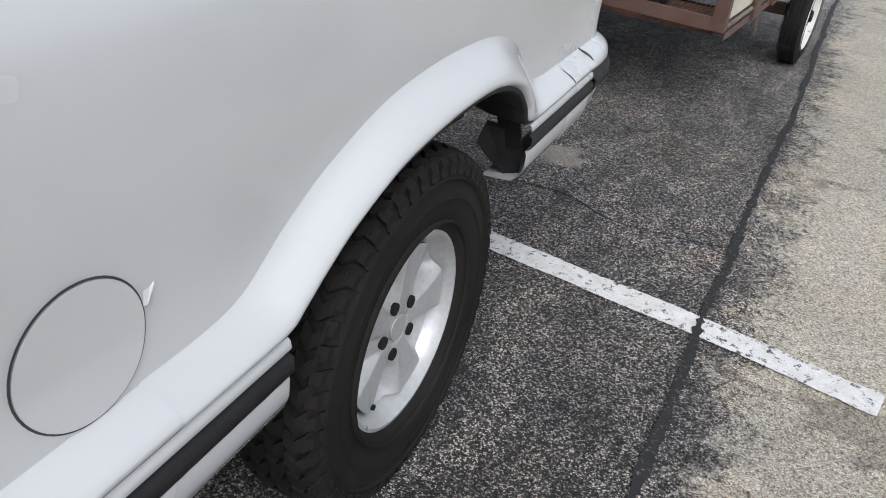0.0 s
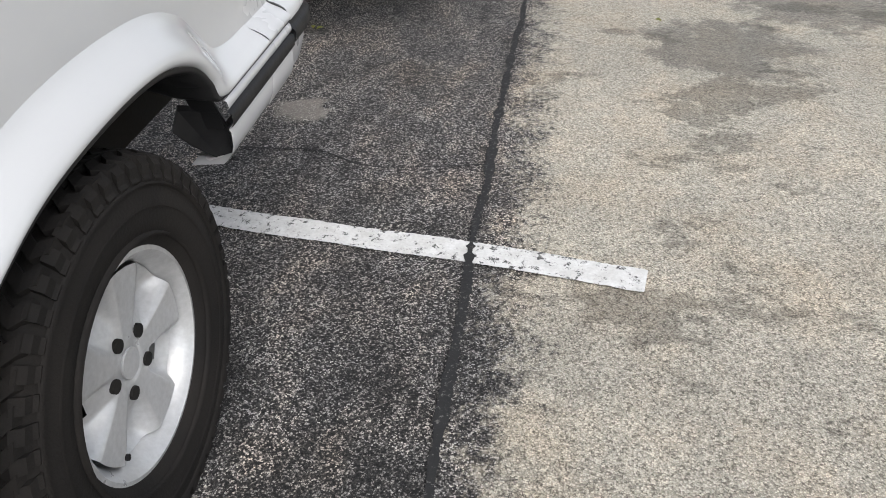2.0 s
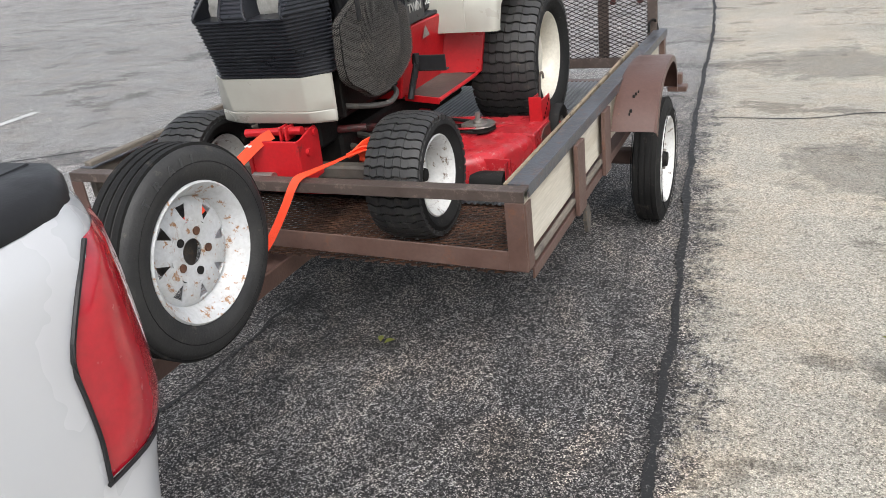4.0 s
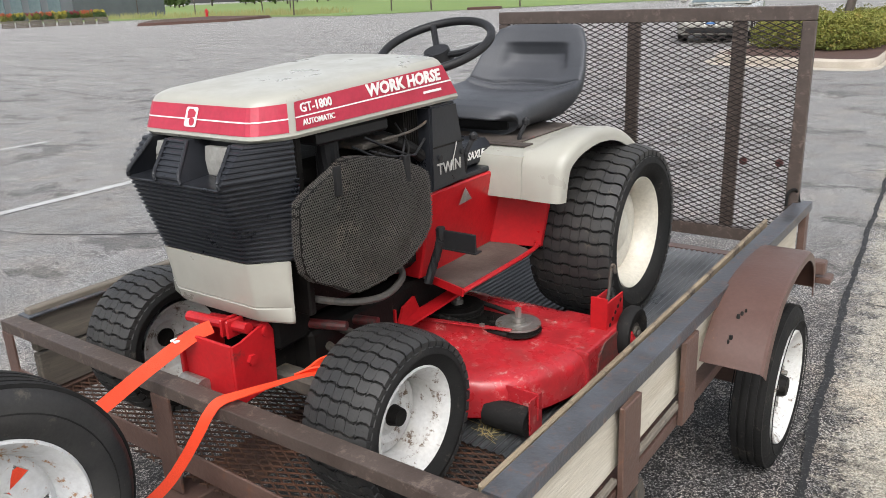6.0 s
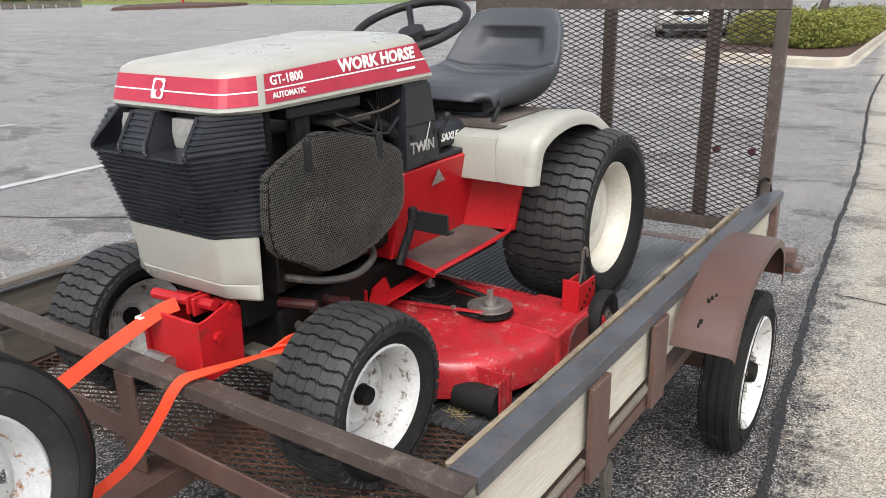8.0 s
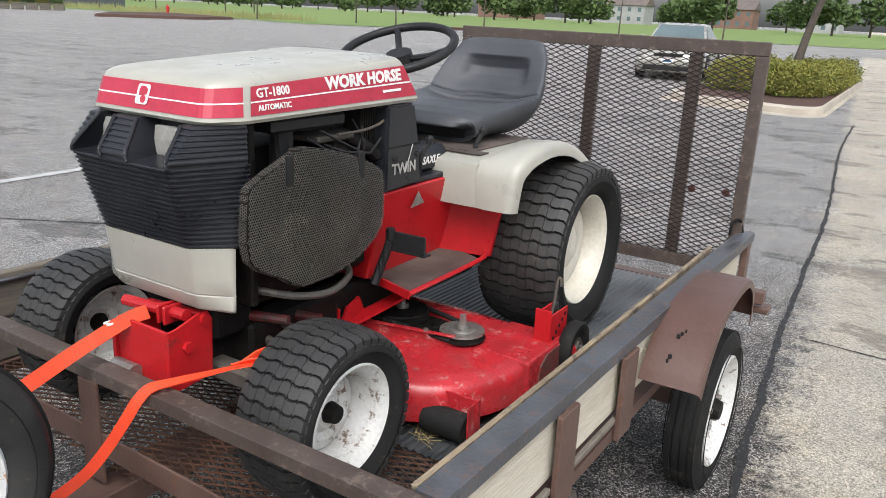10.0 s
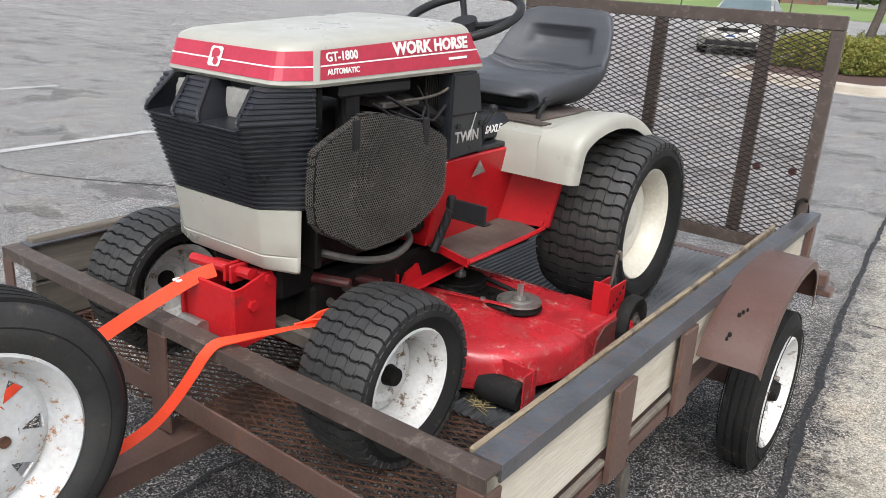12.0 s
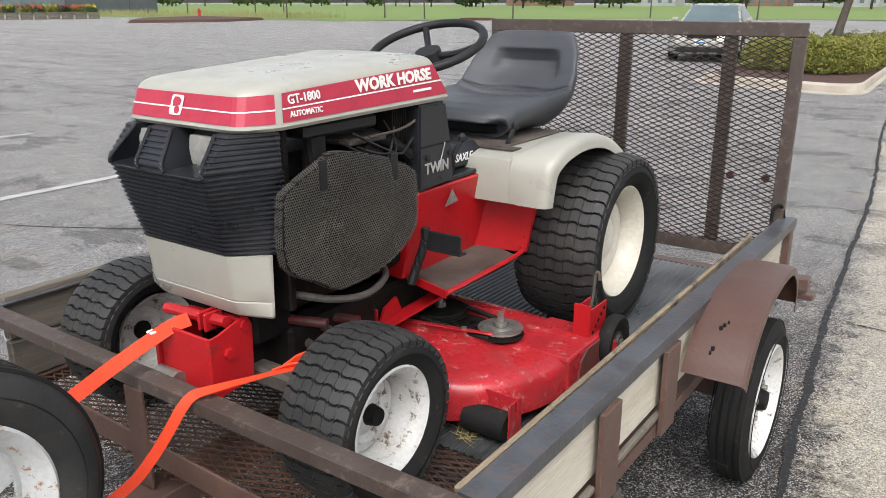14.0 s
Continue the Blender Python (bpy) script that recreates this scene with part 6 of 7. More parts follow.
bm = bm_new()
loft(bm, [deck_ring(0.478, 1.015), deck_ring(0.478, 1.0), deck_ring(0.54, 1.0), deck_ring(0.562, 0.985), deck_ring(0.573, 0.95), deck_ring(0.577, 0.85)])
bmesh.ops.recalc_face_normals(bm, faces=bm.faces[:])
deck = part("mower_deck", bm, RED_WORN, tractor, "scuffed red mower deck", angle=45)
deck.location = (0.03, 0, 0)
for x, y, r, z in ((0.36, 0.825, 0.062, 0.60), (0.15, 0.84, 0.075, 0.605), (-0.2, 0.84, 0.07, 0.6)):
    bm = bm_new()
    disc_z(bm, z + 0.002, z + 0.007, r, (x, y), 40, r * 0.985)
    disc_z(bm, z + 0.007, z + 0.0085, r * 0.55, (x, y), 32, r * 0.52)
    pulley = part("pulley", bm, STEEL if x > 0.3 else ENGINE, deck, "worn steel belt pulley", angle=40)
    bm = bm_new()
    disc_z(bm, z + 0.01, z + 0.022, 0.018, (x, y), 16)
    disc_z(bm, z + 0.022, z + 0.048, 0.010, (x, y), 6)
    part("pulley_bolt", bm, STEEL, pulley)
    bm = bm_new()
    disc_z(bm, z - 0.008, z + 0.0018, r * 0.93, (x, y), 36)
    disc_z(bm, z - 0.014, z - 0.008, r * 1.02, (x, y), 36)
    part("lower_sheave", bm, ENGINE, pulley)
    bm = bm_new()
    disc_z(bm, 0.565, z - 0.02, 0.045, (x, y), 20)
    part("spindle", bm, ENGINE, pulley)
bm = bm_new()
tube(bm, [(0.36, 0.765, 0.592), (0.16, 0.763, 0.60), (-0.2, 0.77, 0.597)], 0.007, 6, 1)
tube(bm, [(0.36, 0.887, 0.592), (0.16, 0.915, 0.60), (-0.2, 0.91, 0.597)], 0.007, 6, 1)
part("drive_belt", bm, RUBBER, deck)
GUARD = pose(0.37, 0.778, 0, 0, 0, 12)
bm = bm_new()
box(bm, (-0.36, -0.004, 0.574), (0.0, 0.0, 0.604), 0.001, GUARD)
box(bm, (-0.36, -0.016, 0.6045), (0.0, 0.0, 0.608), 0.001, GUARD)
box(bm, (-0.30, 0.0005, 0.574), (-0.002, 0.05, 0.578), 0.001, GUARD)
box(bm, (-0.30, 0.170, 0.574), (-0.03, 0.174, 0.60), 0.001, GUARD)
guard_rail = part("belt_guard", bm, RED_WORN, deck, "scuffed red belt guard rail")
bm = bm_new()
disc_z(bm, 0.608, 0.614, 0.008, (0.29, 0.752), 6)
part("guard_bolt", bm, STEEL, guard_rail)
# greasy recess between the pulleys
bm = bm_new()
box(bm, (-0.26, 0.775, 0.5775), (0.33, 0.905, 0.5815), 0.002)
for x, y in ((0.23, 0.80), (0.255, 0.85), (0.21, 0.87), (0.28, 0.82), (0.02, 0.82), (-0.06, 0.86)):
    disc_z(bm, 0.5815, 0.594, 0.010, (x, y), 6)
part("belt_bed", bm, ENGINE, deck)
# rusted end of the deck
bm = bm_new()
box(bm, (0.40, 0.80, 0.482), (0.578, 1.036, 0.5775), 0.008, None, 2)
part("deck_corner", bm, RED_WORN, deck)
bm = bm_new()
loft(bm, [[(x, 0.85, 0.480), (x, 1.037, 0.480), (x, 1.037, 0.572), (x, 0.90, 0.570), (x, 0.862, 0.545)] for x in (0.5785, 0.583)])
bmesh.ops.recalc_face_normals(bm, faces=bm.faces[:])
part("deck_end", bm, RUSTY_RED, deck, "rusted dark end plate of the mower deck")
bm = bm_new()
ribbon(bm, [(0.10, 0.55, 0.612), (0.135, 0.65, 0.634), (0.17, 0.80, 0.665)], 0.042, 0.008, (1, 0, 0))
part("lift_arm", bm, RED, deck)
bm = bm_new()
loft(bm, [[(x, 0.60, 0.625), (x, 0.70, 0.635), (x, 0.675, 0.688), (x, 0.625, 0.672)] for x in (0.118, 0.126)])
box(bm, (0.02, 0.60, 0.628), (0.118, 0.607, 0.672), 0.002)
bmesh.ops.recalc_face_normals(bm, faces=bm.faces[:])
part("lift_bracket", bm, RED, deck)
# front anti-scalp roller
bm = bm_new()
disc_x(bm, 0.43, 0.545, 0.036, (0.56, 0.487), 24)
roller = part("roller", bm, RUBBER, deck, "black deck roller", angle=40)
bm = bm_new()
box(bm, (0.41, 0.575, 0.49), (0.56, 0.579, 0.56), 0.001)
box(bm, (0.552, 0.54, 0.465), (0.556, 0.599, 0.555), 0.001)
box(bm, (0.414, 0.54, 0.465), (0.418, 0.599, 0.555), 0.001)
part("roller_bracket", bm, RED_WORN, roller)
# rear gauge wheel, held up off the floor by its bracket
bm = bm_new()
lathe(bm, [(-0.018, 0.03), (-0.02, 0.055), (-0.019, 0.068), (-0.010, 0.075), (0.010, 0.075), (0.019, 0.068), (0.02, 0.055), (0.016, 0.046), (0.012, 0.03)], 40)
gw = part("gauge_wheel", bm, RUBBER, deck, "small black gauge wheel", angle=40)
gw.location = (0.592, 1.047, 0.544)
bm = bm_new()
disc_x(bm, -0.014, 0.012, 0.045, (0, 0), 24)
disc_x(bm, 0.012, 0.020, 0.020, (0, 0), 16)
disc_x(bm, 0.020, 0.028, 0.010, (0, 0), 6)
part("gauge_hub", bm, AXLE_STEEL, gw)
bm = bm_new()
box(bm, (0.512, 0.952, 0.555), (0.560, 0.957, 0.668), 0.001)
box(bm, (0.555, 0.957, 0.535), (0.560, 1.06, 0.655), 0.001)
box(bm, (0.512, 0.957, 0.535), (0.517, 1.06, 0.655), 0.001)
box(bm, (0.555, 0.945, 0.535), (0.575, 1.055, 0.55), 0.001)
bracket = part("gauge_bracket", bm, RED, deck)
for k in range(5):
    bm = bm_new()
    disc_x(bm, 0.5595, 0.5608, 0.006, (0.975 + k * 0.017, 0.585 + k * 0.013), 10)
    part("adjusting_hole", bm, DARK, bracket)
bm = bm_new()
tube(bm, [(0.535, 1.0, 0.60), (0.54, 1.01, 0.68), (0.542, 1.015, 0.735), (0.548, 1.02, 0.742), (0.552, 1.02, 0.72)], 0.0045, 6)
part("lift_pin", bm, AXLE_STEEL, deck)

# ---- ratchet straps ----
strap = thing("tie_down_strap", pose(0, 0, 0), "bright orange tie-down strap from tractor to trailer tongue", "strap", "tie-down straps")
bm = bm_new()
ribbon(bm, [(-0.708, 0.125, 0.777), (-0.725, 0.09, 0.767), (-0.744, 0.03, 0.740), (-0.752, -0.04, 0.715), (-0.748, -0.14, 0.686), (-0.75, -0.27, 0.645), (-0.75, -0.40, 0.60)], 0.031, 0.003, (0.56, 0.18, -0.75))
part("webbing", bm, ORANGE, strap)
bm = bm_new()
box(bm, (-0.758, 0.048, 0.757), (-0.738, 0.066, 0.763), 0.002)
part("strap_label", bm, DECAL_WHITE, strap)
strap2 = thing("tie_down_strap", pose(0, 0, 0), "slack orange tie-down strap hanging over the front rail", "strap", "tie-down straps")
bm = bm_new()
ribbon(bm, [(-0.36, 0.225, 0.715), (-0.395, 0.19, 0.722), (-0.446, 0.15, 0.716), (-0.494, 0.10, 0.703), (-0.54, 0.05, 0.690), (-0.562, 0.012, 0.684), (-0.573, -0.012, 0.662), (-0.588, -0.03, 0.624), (-0.616, -0.06, 0.561), (-0.638, -0.10, 0.512), (-0.665, -0.17, 0.472), (-0.70, -0.24, 0.44), (-0.74, -0.30, 0.398)], 0.023, 0.003, (0.55, -0.62, 0.12), 8, (0.66, 0.44, -0.5))
part("webbing", bm, ORANGE, strap2)
bm = bm_new()
ribbon(bm, [(-0.455, 0.17, 0.708), (-0.43, 0.19, 0.728), (-0.395, 0.215, 0.735), (-0.385, 0.225, 0.705), (-0.41, 0.205, 0.69), (-0.45, 0.178, 0.70)], 0.035, 0.006, (0.5, 0.2, 0.8))
ribbon(bm, [(-0.475, 0.15, 0.705), (-0.43, 0.175, 0.722), (-0.40, 0.20, 0.700), (-0.395, 0.215, 0.672)], 0.024, 0.004, (0.2, -0.6, 0.7))
part("strap_loop", bm, ORANGE, strap2)

# ---- planted island ----
def rounded_outline(pts, r=0.8, k=5):
    out = []
    n = len(pts)
    for i in range(n):
        a, b, c = (Vector((*pts[(i + j) % n], 0)) for j in (-1, 0, 1))
        p, q = b + (a - b).normalized() * r, b + (c - b).normalized() * r
        for s in range(k + 1):
            t = s / k
            out.append(p * (1 - t) ** 2 + b * 2 * t * (1 - t) + q * t * t)
    return out


ISL = rounded_outline([(-4.1, 14.3), (-1.2, 13.5), (-1.55, 24.0), (-4.6, 24.6)], 0.75)
cen = Vector((-2.6, 19.0, 0))


def shrunk(d):
    return [p + (cen - p).normalized() * d for p in ISL]


bm = bm_new()
loft(bm, [[(p.x, p.y, -0.02) for p in ISL], [(p.x, p.y, 0.11) for p in ISL], [(p.x, p.y, 0.135) for p in shrunk(0.03)], [(p.x, p.y, 0.14) for p in shrunk(0.2)], [(p.x, p.y, 0.08) for p in shrunk(0.22)]], caps=False)
bmesh.ops.recalc_face_normals(bm, faces=bm.faces[:])
tagged(part("kerb", bm, CONCRETE, angle=40), "pale concrete kerb round a planted island", "kerb", kind="structure")
bm = bm_new()
rim = [bm.verts.new((p.x, p.y, 0.10)) for p in shrunk(0.21)]
bm.faces.new(rim)
tagged(part("mulch_bed", bm, MULCH), "dark brown bark mulch inside the kerb", "mulch", kind="structure")
bm = bm_new()
loft(bm, [[(p.x, p.y, 0.005) for p in [q + (q - cen).normalized() * 0.35 for q in ISL]], [(p.x, p.y, 0.008) for p in ISL]], caps=False)
tagged(part("gutter", bm, CONCRETE), "flat concrete gutter along the kerb", "gutter", kind="structure")


def leafy(bm, centre, radii, count, size, rng, flat=0.0):
    """Small leaves scattered through a lumpy volume, denser near its skin."""
    for _ in range(count):
        d = Vector((rng.gauss(0, 1), rng.gauss(0, 1), rng.gauss(0, 1))).normalized()
        lump = 0.82 + 0.3 * noise.noise(Vector(centre) * 0.7 + d * 1.9)
        q = (0.55 + 0.45 * rng.random() ** 0.5) * lump
        p = Vector(centre) + Vector((d.x * radii[0], d.y * radii[1], d.z * radii[2])) * q
        if p.z < 0.12:
            p.z = 0.12 + rng.random() * 0.1
        u = Vector((rng.gauss(0, 1), rng.gauss(0, 1), rng.gauss(0, 0.7))).normalized()
        w = u.cross(Vector((rng.gauss(0, 1), rng.gauss(0, 1), rng.gauss(0, 1)))).normalized()
        s = size * (0.6 + 0.8 * rng.random())
        bm.faces.new([bm.verts.new(p + u * s), bm.verts.new(p + w * s * 0.5), bm.verts.new(p - u * s), bm.verts.new(p - w * s * 0.5)])


rng = random.Random(5)
for i, (x, y) in enumerate(((-3.5, 16.9), (-2.85, 16.6), (-2.3, 16.4), (-1.95, 16.7), (-3.6, 18.3), (-2.8, 18.2), (-2.1, 18.2), (-3.5, 20), (-2.7, 20.2), (-2.2, 20.1), (-2.5, 17.4), (-3.2, 17.6), (-1.85, 17.6), (-1.85, 19.2), (-1.9, 21.2))):
    bush = thing("shrub", pose(0, 0, 0), "low green and yellow shrub in the mulch bed", "shrub", "shrubs on the island")
    bm = bm_new()
    leafy(bm, (x, y, 0.38), (0.62, 0.80, 0.47), 4200, 0.026, rng)
    part("foliage", bm, LEAF, bush)
    bm = bm_new()
    tube(bm, [(x, y, 0.09), (x + 0.05, y, 0.3)], 0.03, 6, 1)
    tube(bm, [(x - 0.1, y, 0.09), (x - 0.25, y + 0.1, 0.4)], 0.02, 6, 1)
    part("stem", bm, BARK, bush)


def tree(x, y, h, r, lean=(0, 0), crown=(1.6, 1.6, 1.3), leaves=900, size=0.12, seed=1, base=0.0, material=None, label="small green tree with a slim trunk", low=0.55):
    rg = random.Random(seed)
    t = thing("tree", pose(0, 0, 0), label, "tree", "trees round the car park")
    b = bm_new()
    top = (x + lean[0], y + lean[1], h * 0.8)
    tube(b, [(x, y, base), (x + lean[0] * 0.3, y + lean[1] * 0.3, h * 0.3), (x + lean[0] * 0.7, y + lean[1] * 0.7, h * 0.58), top], r, 10, 4, 0.3)
    for k in range(6):
        a = k * 1.1 + rg.random()
        z0 = h * (low + 0.05 * k * 0.6)
        p = Vector((x + lean[0] * z0 / h, y + lean[1] * z0 / h, z0))
        q = p + Vector((math.cos(a) * crown[0] * 0.7, math.sin(a) * crown[1] * 0.7, h * 0.2))
        tube(b, [p, p.lerp(q, 0.5) + Vector((0, 0, 0.05 * h)), q], r * 0.4, 6, 3, 0.3)
    part("trunk", b, BARK, t, angle=60)
    b = bm_new()
    for k in range(7):
        a = k * 0.9
        c = (top[0] + math.cos(a) * crown[0] * 0.5, top[1] + math.sin(a) * crown[1] * 0.5, h * (low + 0.22) + (k % 3) * crown[2] * 0.35)
        leafy(b, c, tuple(v * 0.6 for v in crown), leaves // 7, size, rg)
    part("crown", b, material or TREE_LEAF, t)
    return t


tree(-2.75, 19.6, 5.2, 0.11, (0.9, 0.3), (1.9, 1.9, 1.1), 2400, 0.09, 3, 0.09, label="leaning young tree behind the shrubs", low=0.62)

# ---- parked car ----
car = thing("parked_car", pose(-5.60, 19.2, 0, 0, 0, 9), "pale silver-gold sedan parked facing the trailer", "car")
bm = bm_new()
W = 0.88


def car_ring(y, zb, zt, w, crown=0.04):
    return [(-w, y, zb + 0.1), (-w * 1.0, y, (zb + zt) / 2), (-w * 0.96, y, zt - 0.06), (-w * 0.86, y, zt), (0, y, zt + crown), (w * 0.86, y, zt), (w * 0.96, y, zt - 0.06), (w, y, (zb + zt) / 2), (w, y, zb + 0.1), (w * 0.9, y, zb), (-w * 0.9, y, zb)]


loft(bm, [car_ring(0.0, 0.25, 0.58, 0.70, 0.02), car_ring(0.08, 0.2, 0.66, 0.80), car_ring(0.3, 0.18, 0.74, 0.86), car_ring(1.2, 0.18, 0.88, 0.88), car_ring(3.6, 0.2, 0.92, 0.88), car_ring(4.4, 0.22, 0.9, 0.84), car_ring(4.6, 0.3, 0.78, 0.76)])
bmesh.ops.recalc_face_normals(bm, faces=bm.faces[:])
cbody = part("body", bm, CAR_PAINT, car, smooth=True)
bm = bm_new()
loft(bm, [[(-0.78, 1.15, 0.9), (0.78, 1.15, 0.9), (0.78, 3.9, 0.93), (-0.78, 3.9, 0.93)], [(-0.6, 1.95, 1.36), (0.6, 1.95, 1.36), (0.58, 3.1, 1.37), (-0.58, 3.1, 1.37)], [(-0.45, 2.05, 1.40), (0.45, 2.05, 1.40), (0.45, 3.0, 1.40), (-0.45, 3.0, 1.40)]])
bmesh.ops.recalc_face_normals(bm, faces=bm.faces[:])
part("cabin", bm, CAR_PAINT, car, angle=50)
bm = bm_new()
v = [bm.verts.new(p) for p in ((-0.70, 1.215, 0.945), (0.70, 1.215, 0.945), (0.56, 1.895, 1.345), (-0.56, 1.895, 1.345))]
bm.faces.new(v)
part("windscreen", bm, CAR_GLASS, car)
for s in (-1, 1):
    bm = bm_new()
    v = [bm.verts.new(p) for p in ((s * 0.775, 1.35, 0.955), (s * 0.775, 3.6, 0.97), (s * 0.61, 3.1, 1.33), (s * 0.612, 2.05, 1.33))]
    bm.faces.new(v)
    part("side_window", bm, CAR_GLASS, car)
    bm = bm_new()
    box(bm, (s * 0.72 - 0.13, -0.015, 0.57), (s * 0.72 + 0.13, 0.16, 0.67), 0.03, pose(0, 0, 0, 0, 0, 0))
    part("headlight", bm, LAMP_GLASS, car)
    bm = bm_new()
    box(bm, (s * 0.92 - 0.08, 1.35, 0.95), (s * 0.92 + 0.08, 1.45, 1.06), 0.03)
    part("mirror", bm, CAR_PAINT, car)
    for y in (0.85, 3.55):
        e = new("wheel")
        e.parent = car
        e.matrix_basis = pose(s * 0.80, y, 0.31, 0, 0, 0 if s > 0 else 180)
        bm = bm_new()
        tyre_mesh(bm, 0.31, 0.2, 0.2)
        part("tyre", bm, RUBBER, e, angle=50)
        bm = bm_new()
        disc_x(bm, 0.0, 0.09, 0.2, (0, 0), 20, 0.18)
        part("rim", bm, ALLOY, e)
bm = bm_new()
box(bm, (-0.36, -0.02, 0.585), (0.36, 0.05, 0.665), 0.015)
for k in range(3):
    box(bm, (-0.34, -0.03, 0.595 + k * 0.024), (0.34, 0.0, 0.603 + k * 0.024))
part("radiator_grille", bm, BLACK_PLASTIC, car)
bm = bm_new()
box(bm, (-0.74, -0.06, 0.36), (0.74, 0.06, 0.54), 0.04, None, 2)
part("bumper", bm, CAR_PAINT, car)
bm = bm_new()
box(bm, (-0.6, -0.065, 0.25), (0.6, 0.05, 0.355), 0.02)
part("air_intake", bm, BLACK_PLASTIC, car)
bm = bm_new()
box(bm, (-0.15, -0.072, 0.43), (0.15, -0.062, 0.53), 0.002)
plate = part("number_plate", bm, DECAL_WHITE, car)
bm = bm_new()
box(bm, (-0.11, -0.076, 0.455), (0.11, -0.0725, 0.505))
part("plate_bar", bm, surface("plate_blue", (0.05, 0.16, 0.4), rough=0.4), plate)

# ---- distance: lawn, road, houses, trees ----
bm = bm_new()
v = [bm.verts.new(p) for p in ((-360, 44, 0.03), (-73, 46.5, 0.03), (-61, 49.5, 0.03), (-50, 47.5, 0.03), (-42, 46, 0.03), (-37, 53, 0.03), (-34, 57, 0.03), (-27, 66, 0.03), (-10, 72, 0.03), (120, 78, 0.03), (120, 320, 0.05), (-360, 320, 0.05))]
bm.faces.new(v)
tagged(part("lawn", bm, GRASS), "wide mown grass field beyond the car park", "grass", kind="stuff")
rng = random.Random(9)
bm = bm_new()
for _ in range(2600):
    x = -120 + 70 * rng.random()
    y = 51 + rng.random() * 5
    h = 0.3 + 0.5 * rng.random()
    s = 0.08
    bm.faces.new([bm.verts.new((x - s, y, 0.03)), bm.verts.new((x + s, y, 0.03)), bm.verts.new((x + rng.gauss(0, 0.15), y, h))])
tagged(part("tall_grass", bm, surface("dry_grass", (0.30, 0.29, 0.13), (0.22, 0.24, 0.08), scale=0.5, rough=0.9)), "strip of tall dry yellow grass at the field's edge", "grass", kind="stuff")
bm = bm_new()
v = [bm.verts.new(p) for p in ((-14, 50, 0.012), (60, 45, 0.012), (60, 73, 0.012), (-15, 69, 0.012))]
bm.faces.new(v)
tagged(part("road", bm, surface("worn_grey_road", (0.27, 0.262, 0.245), (0.21, 0.205, 0.195), scale=0.4, rough=0.85, fine=12)), "pale road past the planted island", "road", kind="structure")
for i in range(46):
    x = -270 + i * 6.9 + rng.uniform(-2, 2)
    y = 175 + rng.uniform(-15, 30)
    hh = rng.uniform(6, 11)
    tree(x, y, hh, 0.25, (rng.uniform(-0.5, 0.5), 0), (5.0, 4.0, 3.4), 700, 0.6, 40 + i, label="distant leafy tree at the field's edge", low=0.14)
for i, (x, y, hh) in enumerate(((-17, 70, 6), (-34.6, 60, 6), (-27, 72, 6.5), (-52.5, 51, 5), (-57, 55, 5.5), (-62, 56, 5), (-47, 58, 5.5), (-70, 54, 5.5), (-80, 54, 5), (-41, 56, 5), (-5, 78, 7))):
    tree(x, y, hh, 0.07, (rng.uniform(-0.2, 0.2), 0), (1.3, 1.3, 1.2), 500, 0.16, 90 + i, label="young tree with a thin trunk on the grass", low=0.5)


def house(x, y, w, d, h, wall, name="house", label="pale two-storey house beyond the field", rows=2, cols=4):
    t = thing(name, pose(x, y, 0), label, "house", "far houses")
    b = bm_new()
    box(b, (-w / 2, 0, 0), (w / 2, d, h))
    part("wall", b, wall, t)
    b = bm_new()
    loft(b, [[(-w / 2 - 0.4, -0.4, h), (-w / 2 - 0.4, d + 0.4, h), (-w / 2 - 0.4, d / 2, h + d * 0.32)], [(w / 2 + 0.4, -0.4, h), (w / 2 + 0.4, d + 0.4, h), (w / 2 + 0.4, d / 2, h + d * 0.32)]])
    bmesh.ops.recalc_face_normals(b, faces=b.faces[:])
    part("roof", b, ROOF, t)
    for r in range(rows):
        for c in range(cols):
            b = bm_new()
            xx = -w / 2 + w * (c + 0.5) / cols
            zz = h * (r + 0.35) / rows
            box(b, (xx - 0.6, -0.08, zz), (xx + 0.6, 0.02, zz + 1.3), 0.02)
            part("window", b, CAR_GLASS, t)


house(-38, 262, 12, 9, 6, WALL)
house(-64, 268, 12, 9, 6, BRICK_WALL, label="brown brick house beyond the field")
house(-98, 262, 14, 9, 6, WALL)
house(-140, 256, 22, 10, 5, BRICK_WALL, label="long brown brick house beyond the field", rows=1)

# mulch beds, hydrant and plant racks at the lot's far edge
for pts in ([(-50, 33.2), (-47.5, 40), (-50, 46.3), (-61, 48.5), (-58, 40)], [(-36, 53.5), (-33.5, 54.5), (-34, 56.5), (-36.5, 56)]):
    out = rounded_outline(pts, 0.9)
    bm = bm_new()
    loft(bm, [[(p.x, p.y, 0.01) for p in out], [(p.x * 0.97 + sum(q.x for q in out) / len(out) * 0.03, p.y * 0.97 + sum(q.y for q in out) / len(out) * 0.03, 0.2) for p in out]])
    bmesh.ops.recalc_face_normals(bm, faces=bm.faces[:])
    tagged(part("mulch_mound", bm, MULCH), "dark mulch bed at the car park's edge", "mulch bed", kind="structure")
hyd = thing("fire_hydrant", pose(-59.8, 47.3, 0.1), "red fire hydrant on the grass edge", "fire hydrant")
bm = bm_new()
disc_z(bm, 0, 0.08, 0.19, (0, 0), 16)
disc_z(bm, 0.08, 0.62, 0.13, (0, 0), 16, 0.12)
disc_z(bm, 0.62, 0.8, 0.15, (0, 0), 16, 0.03)
part("barrel", bm, RED, hyd)
bm = bm_new()
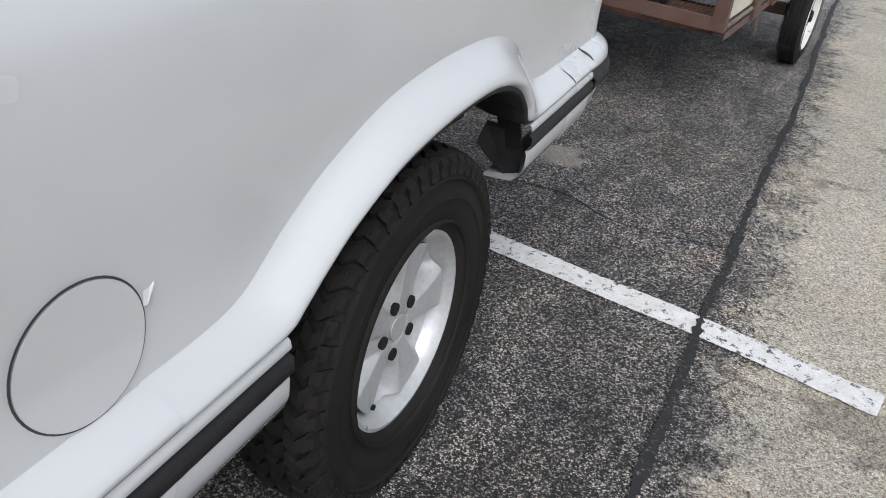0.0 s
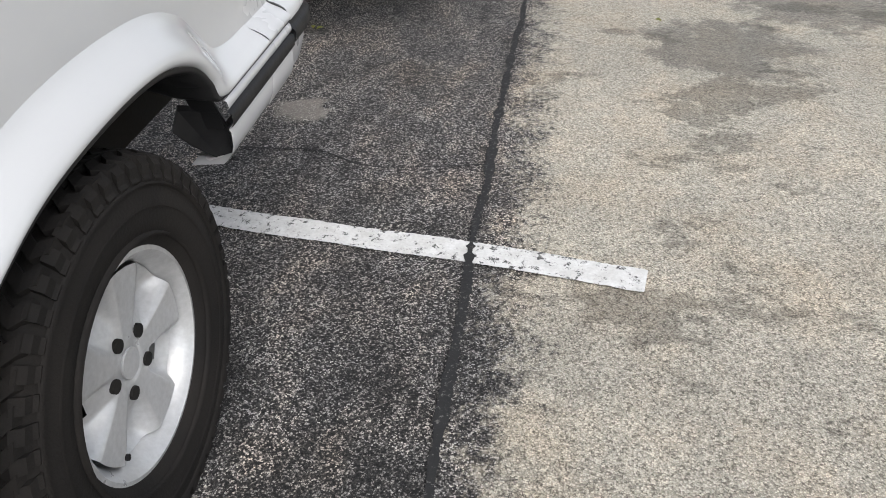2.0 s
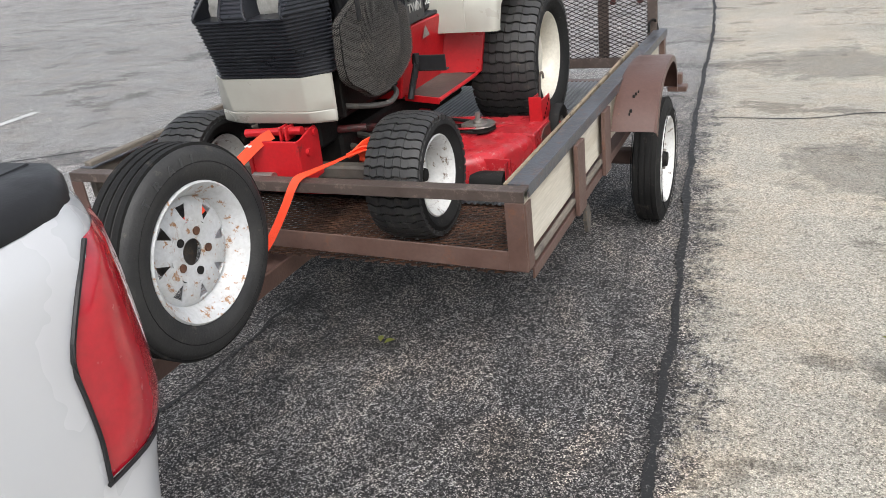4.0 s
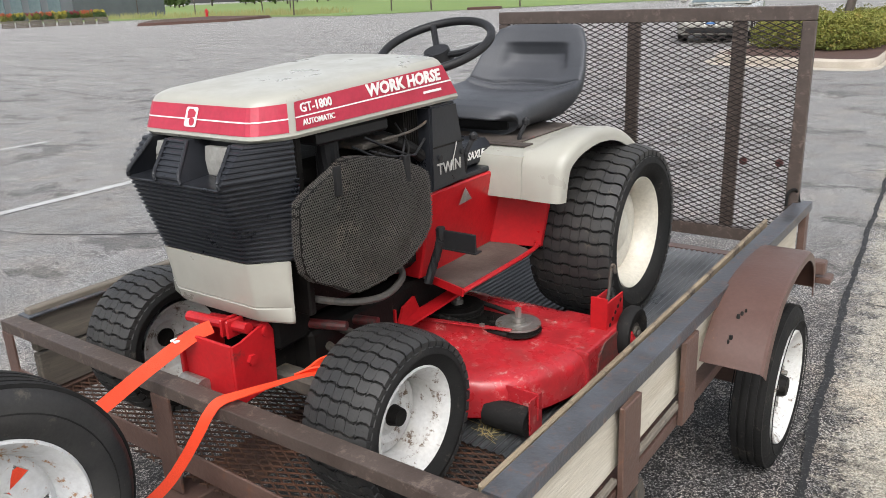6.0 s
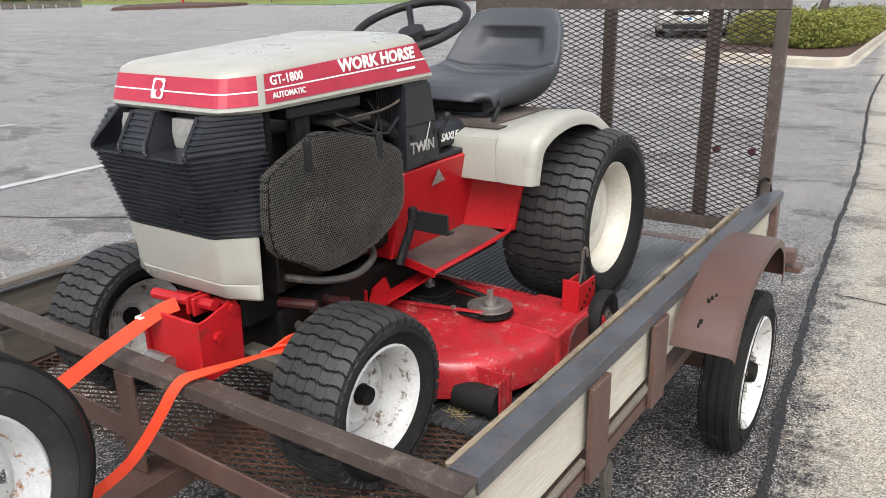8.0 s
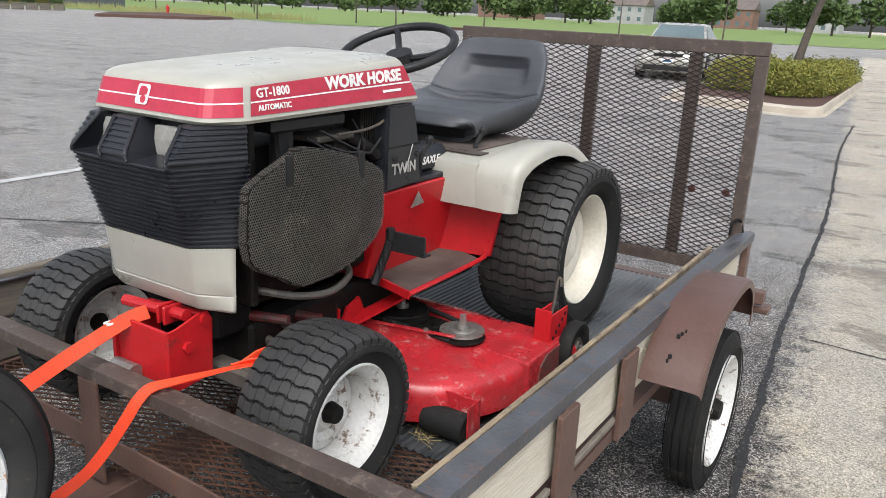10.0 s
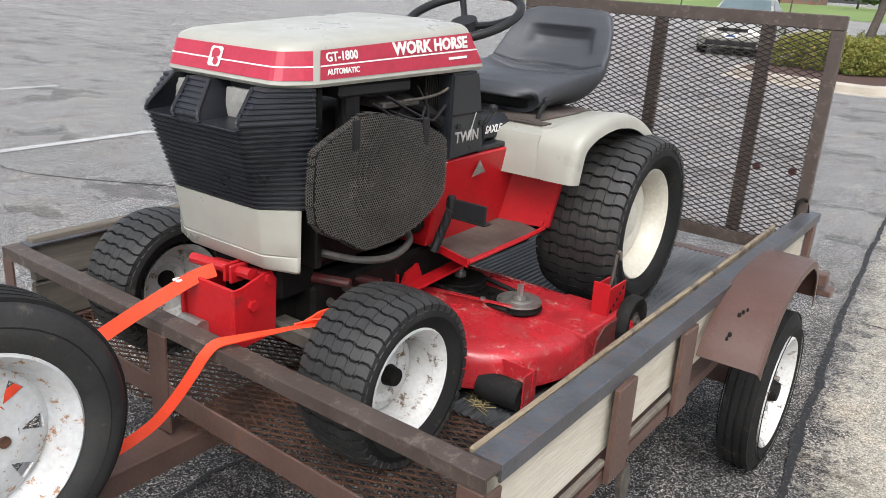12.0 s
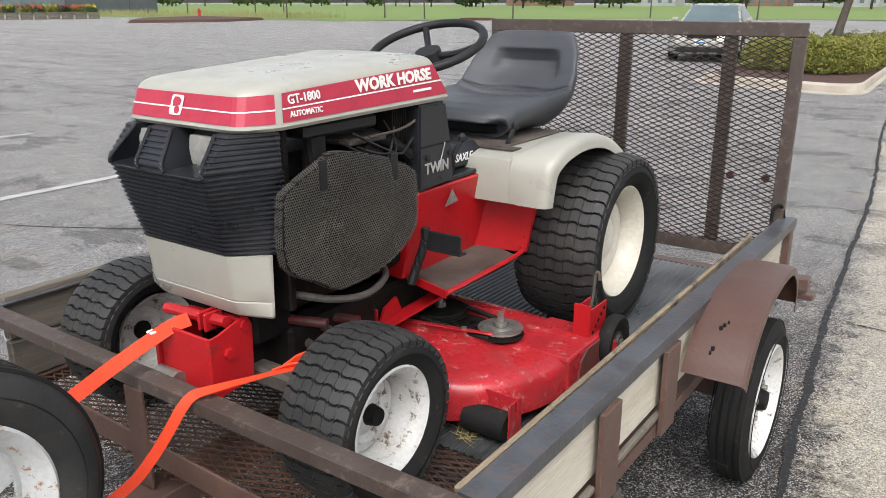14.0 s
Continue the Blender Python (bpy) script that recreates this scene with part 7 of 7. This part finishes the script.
disc_x(bm, -0.22, 0.22, 0.06, (0, 0.48), 12)
part("outlet", bm, RED, hyd)
BLOSSOM = [surface("flowers_" + n, c, tuple(v * 0.7 for v in c), scale=3, rough=0.8) for n, c in (("orange", (0.50, 0.13, 0.06)), ("yellow", (0.50, 0.42, 0.05)), ("red", (0.28, 0.04, 0.06)))]
for i in range(8):
    x, y = -67.4 + i * 0.34, 33.0 + i * 1.0
    rack = thing("plant_rack", pose(x, y, 0, 0, 0, 90) @ Matrix.Diagonal((0.7, 1, 1.6, 1)), "timber crate rack heaped with flowering garden plants", "plant rack", "garden centre racks")
    bm = bm_new()
    box(bm, (-0.72, -0.42, 0.30), (0.72, 0.42, 0.36), 0.01)
    for k in range(4):
        box(bm, (-0.70, -0.41, 0.02 + k * 0.07), (0.70, -0.39, 0.08 + k * 0.07), 0.004)
    for a in (-0.68, 0.68):
        for c in (-0.38, 0.38):
            box(bm, (a - 0.03, c - 0.03, 0), (a + 0.03, c + 0.03, 0.30))
    part("table", bm, WOOD_DARK, rack)
    rg = random.Random(i)
    bm = bm_new()
    for k in range(9):
        leafy(bm, (-0.64 + k * 0.16, rg.uniform(-0.25, 0.25), 0.50 + rg.uniform(-0.05, 0.08)), (0.22, 0.30, 0.20), 110, 0.06, rg)
    part("greenery", bm, (LEAF, TREE_LEAF)[i % 2], rack)
    bm = bm_new()
    for k in range(8):
        leafy(bm, (-0.60 + k * 0.17, rg.uniform(-0.3, 0.3), 0.66 + rg.uniform(-0.05, 0.05)), (0.16, 0.2, 0.09), 45, 0.06, rg)
    part("blossom", bm, BLOSSOM[i % 3], rack)
store = thing("garden_centre", pose(-100, 50, 0), "dark low garden centre building at the lot's edge", "building")
bm = bm_new()
box(bm, (-14, 0, 0), (14, 12, 5), 0.05)
part("wall", bm, surface("dark_cladding", (0.08, 0.09, 0.10), (0.11, 0.12, 0.13), scale=0.5, rough=0.6), store)
for i in range(6):
    bm = bm_new()
    box(bm, (-12 + i * 4.2, -0.06, 0.3), (-9.4 + i * 4.2, 0.0, 2.8), 0.02)
    part("window", bm, CAR_GLASS, store)

# small litter
bm = bm_new()
rg = random.Random(4)
for _ in range(26):
    a, l = rg.uniform(0, math.tau), rg.uniform(0.02, 0.05)
    q = Vector((-0.245 + rg.gauss(0, 0.012), 0.53 + rg.gauss(0, 0.012), 0.447))
    tube(bm, [q, q + Vector((math.cos(a) * l, math.sin(a) * l, rg.uniform(0.0, 0.02)))], 0.0008, 4, 1)
tagged(part("dry_grass_clump", bm, surface("straw", (0.42, 0.33, 0.14), (0.3, 0.24, 0.1), scale=30, rough=0.8)), "tuft of dry straw beside the deck roller", "grass", kind="stuff")
for x, y, r in ((-0.537, 0.272, 20), (-0.50, 0.262, 140), (1.02, 0.62, 60)):
    bm = bm_new()
    pts = [(0, -0.02), (0.009, -0.008), (0.010, 0.006), (0, 0.02), (-0.010, 0.006), (-0.009, -0.008)]
    loft(bm, [[(a, b, 0.004 + 0.6 * abs(a)) for a, b in pts], [(a, b, 0.0055 + 0.6 * abs(a)) for a, b in pts]])
    lf = part("fallen_leaf", bm, LEAF)
    lf.matrix_world = pose(x, y, 0.001, 0, 0, r)
    tagged(lf, "small yellow-green fallen leaf on the asphalt", "leaf", "fallen leaves")
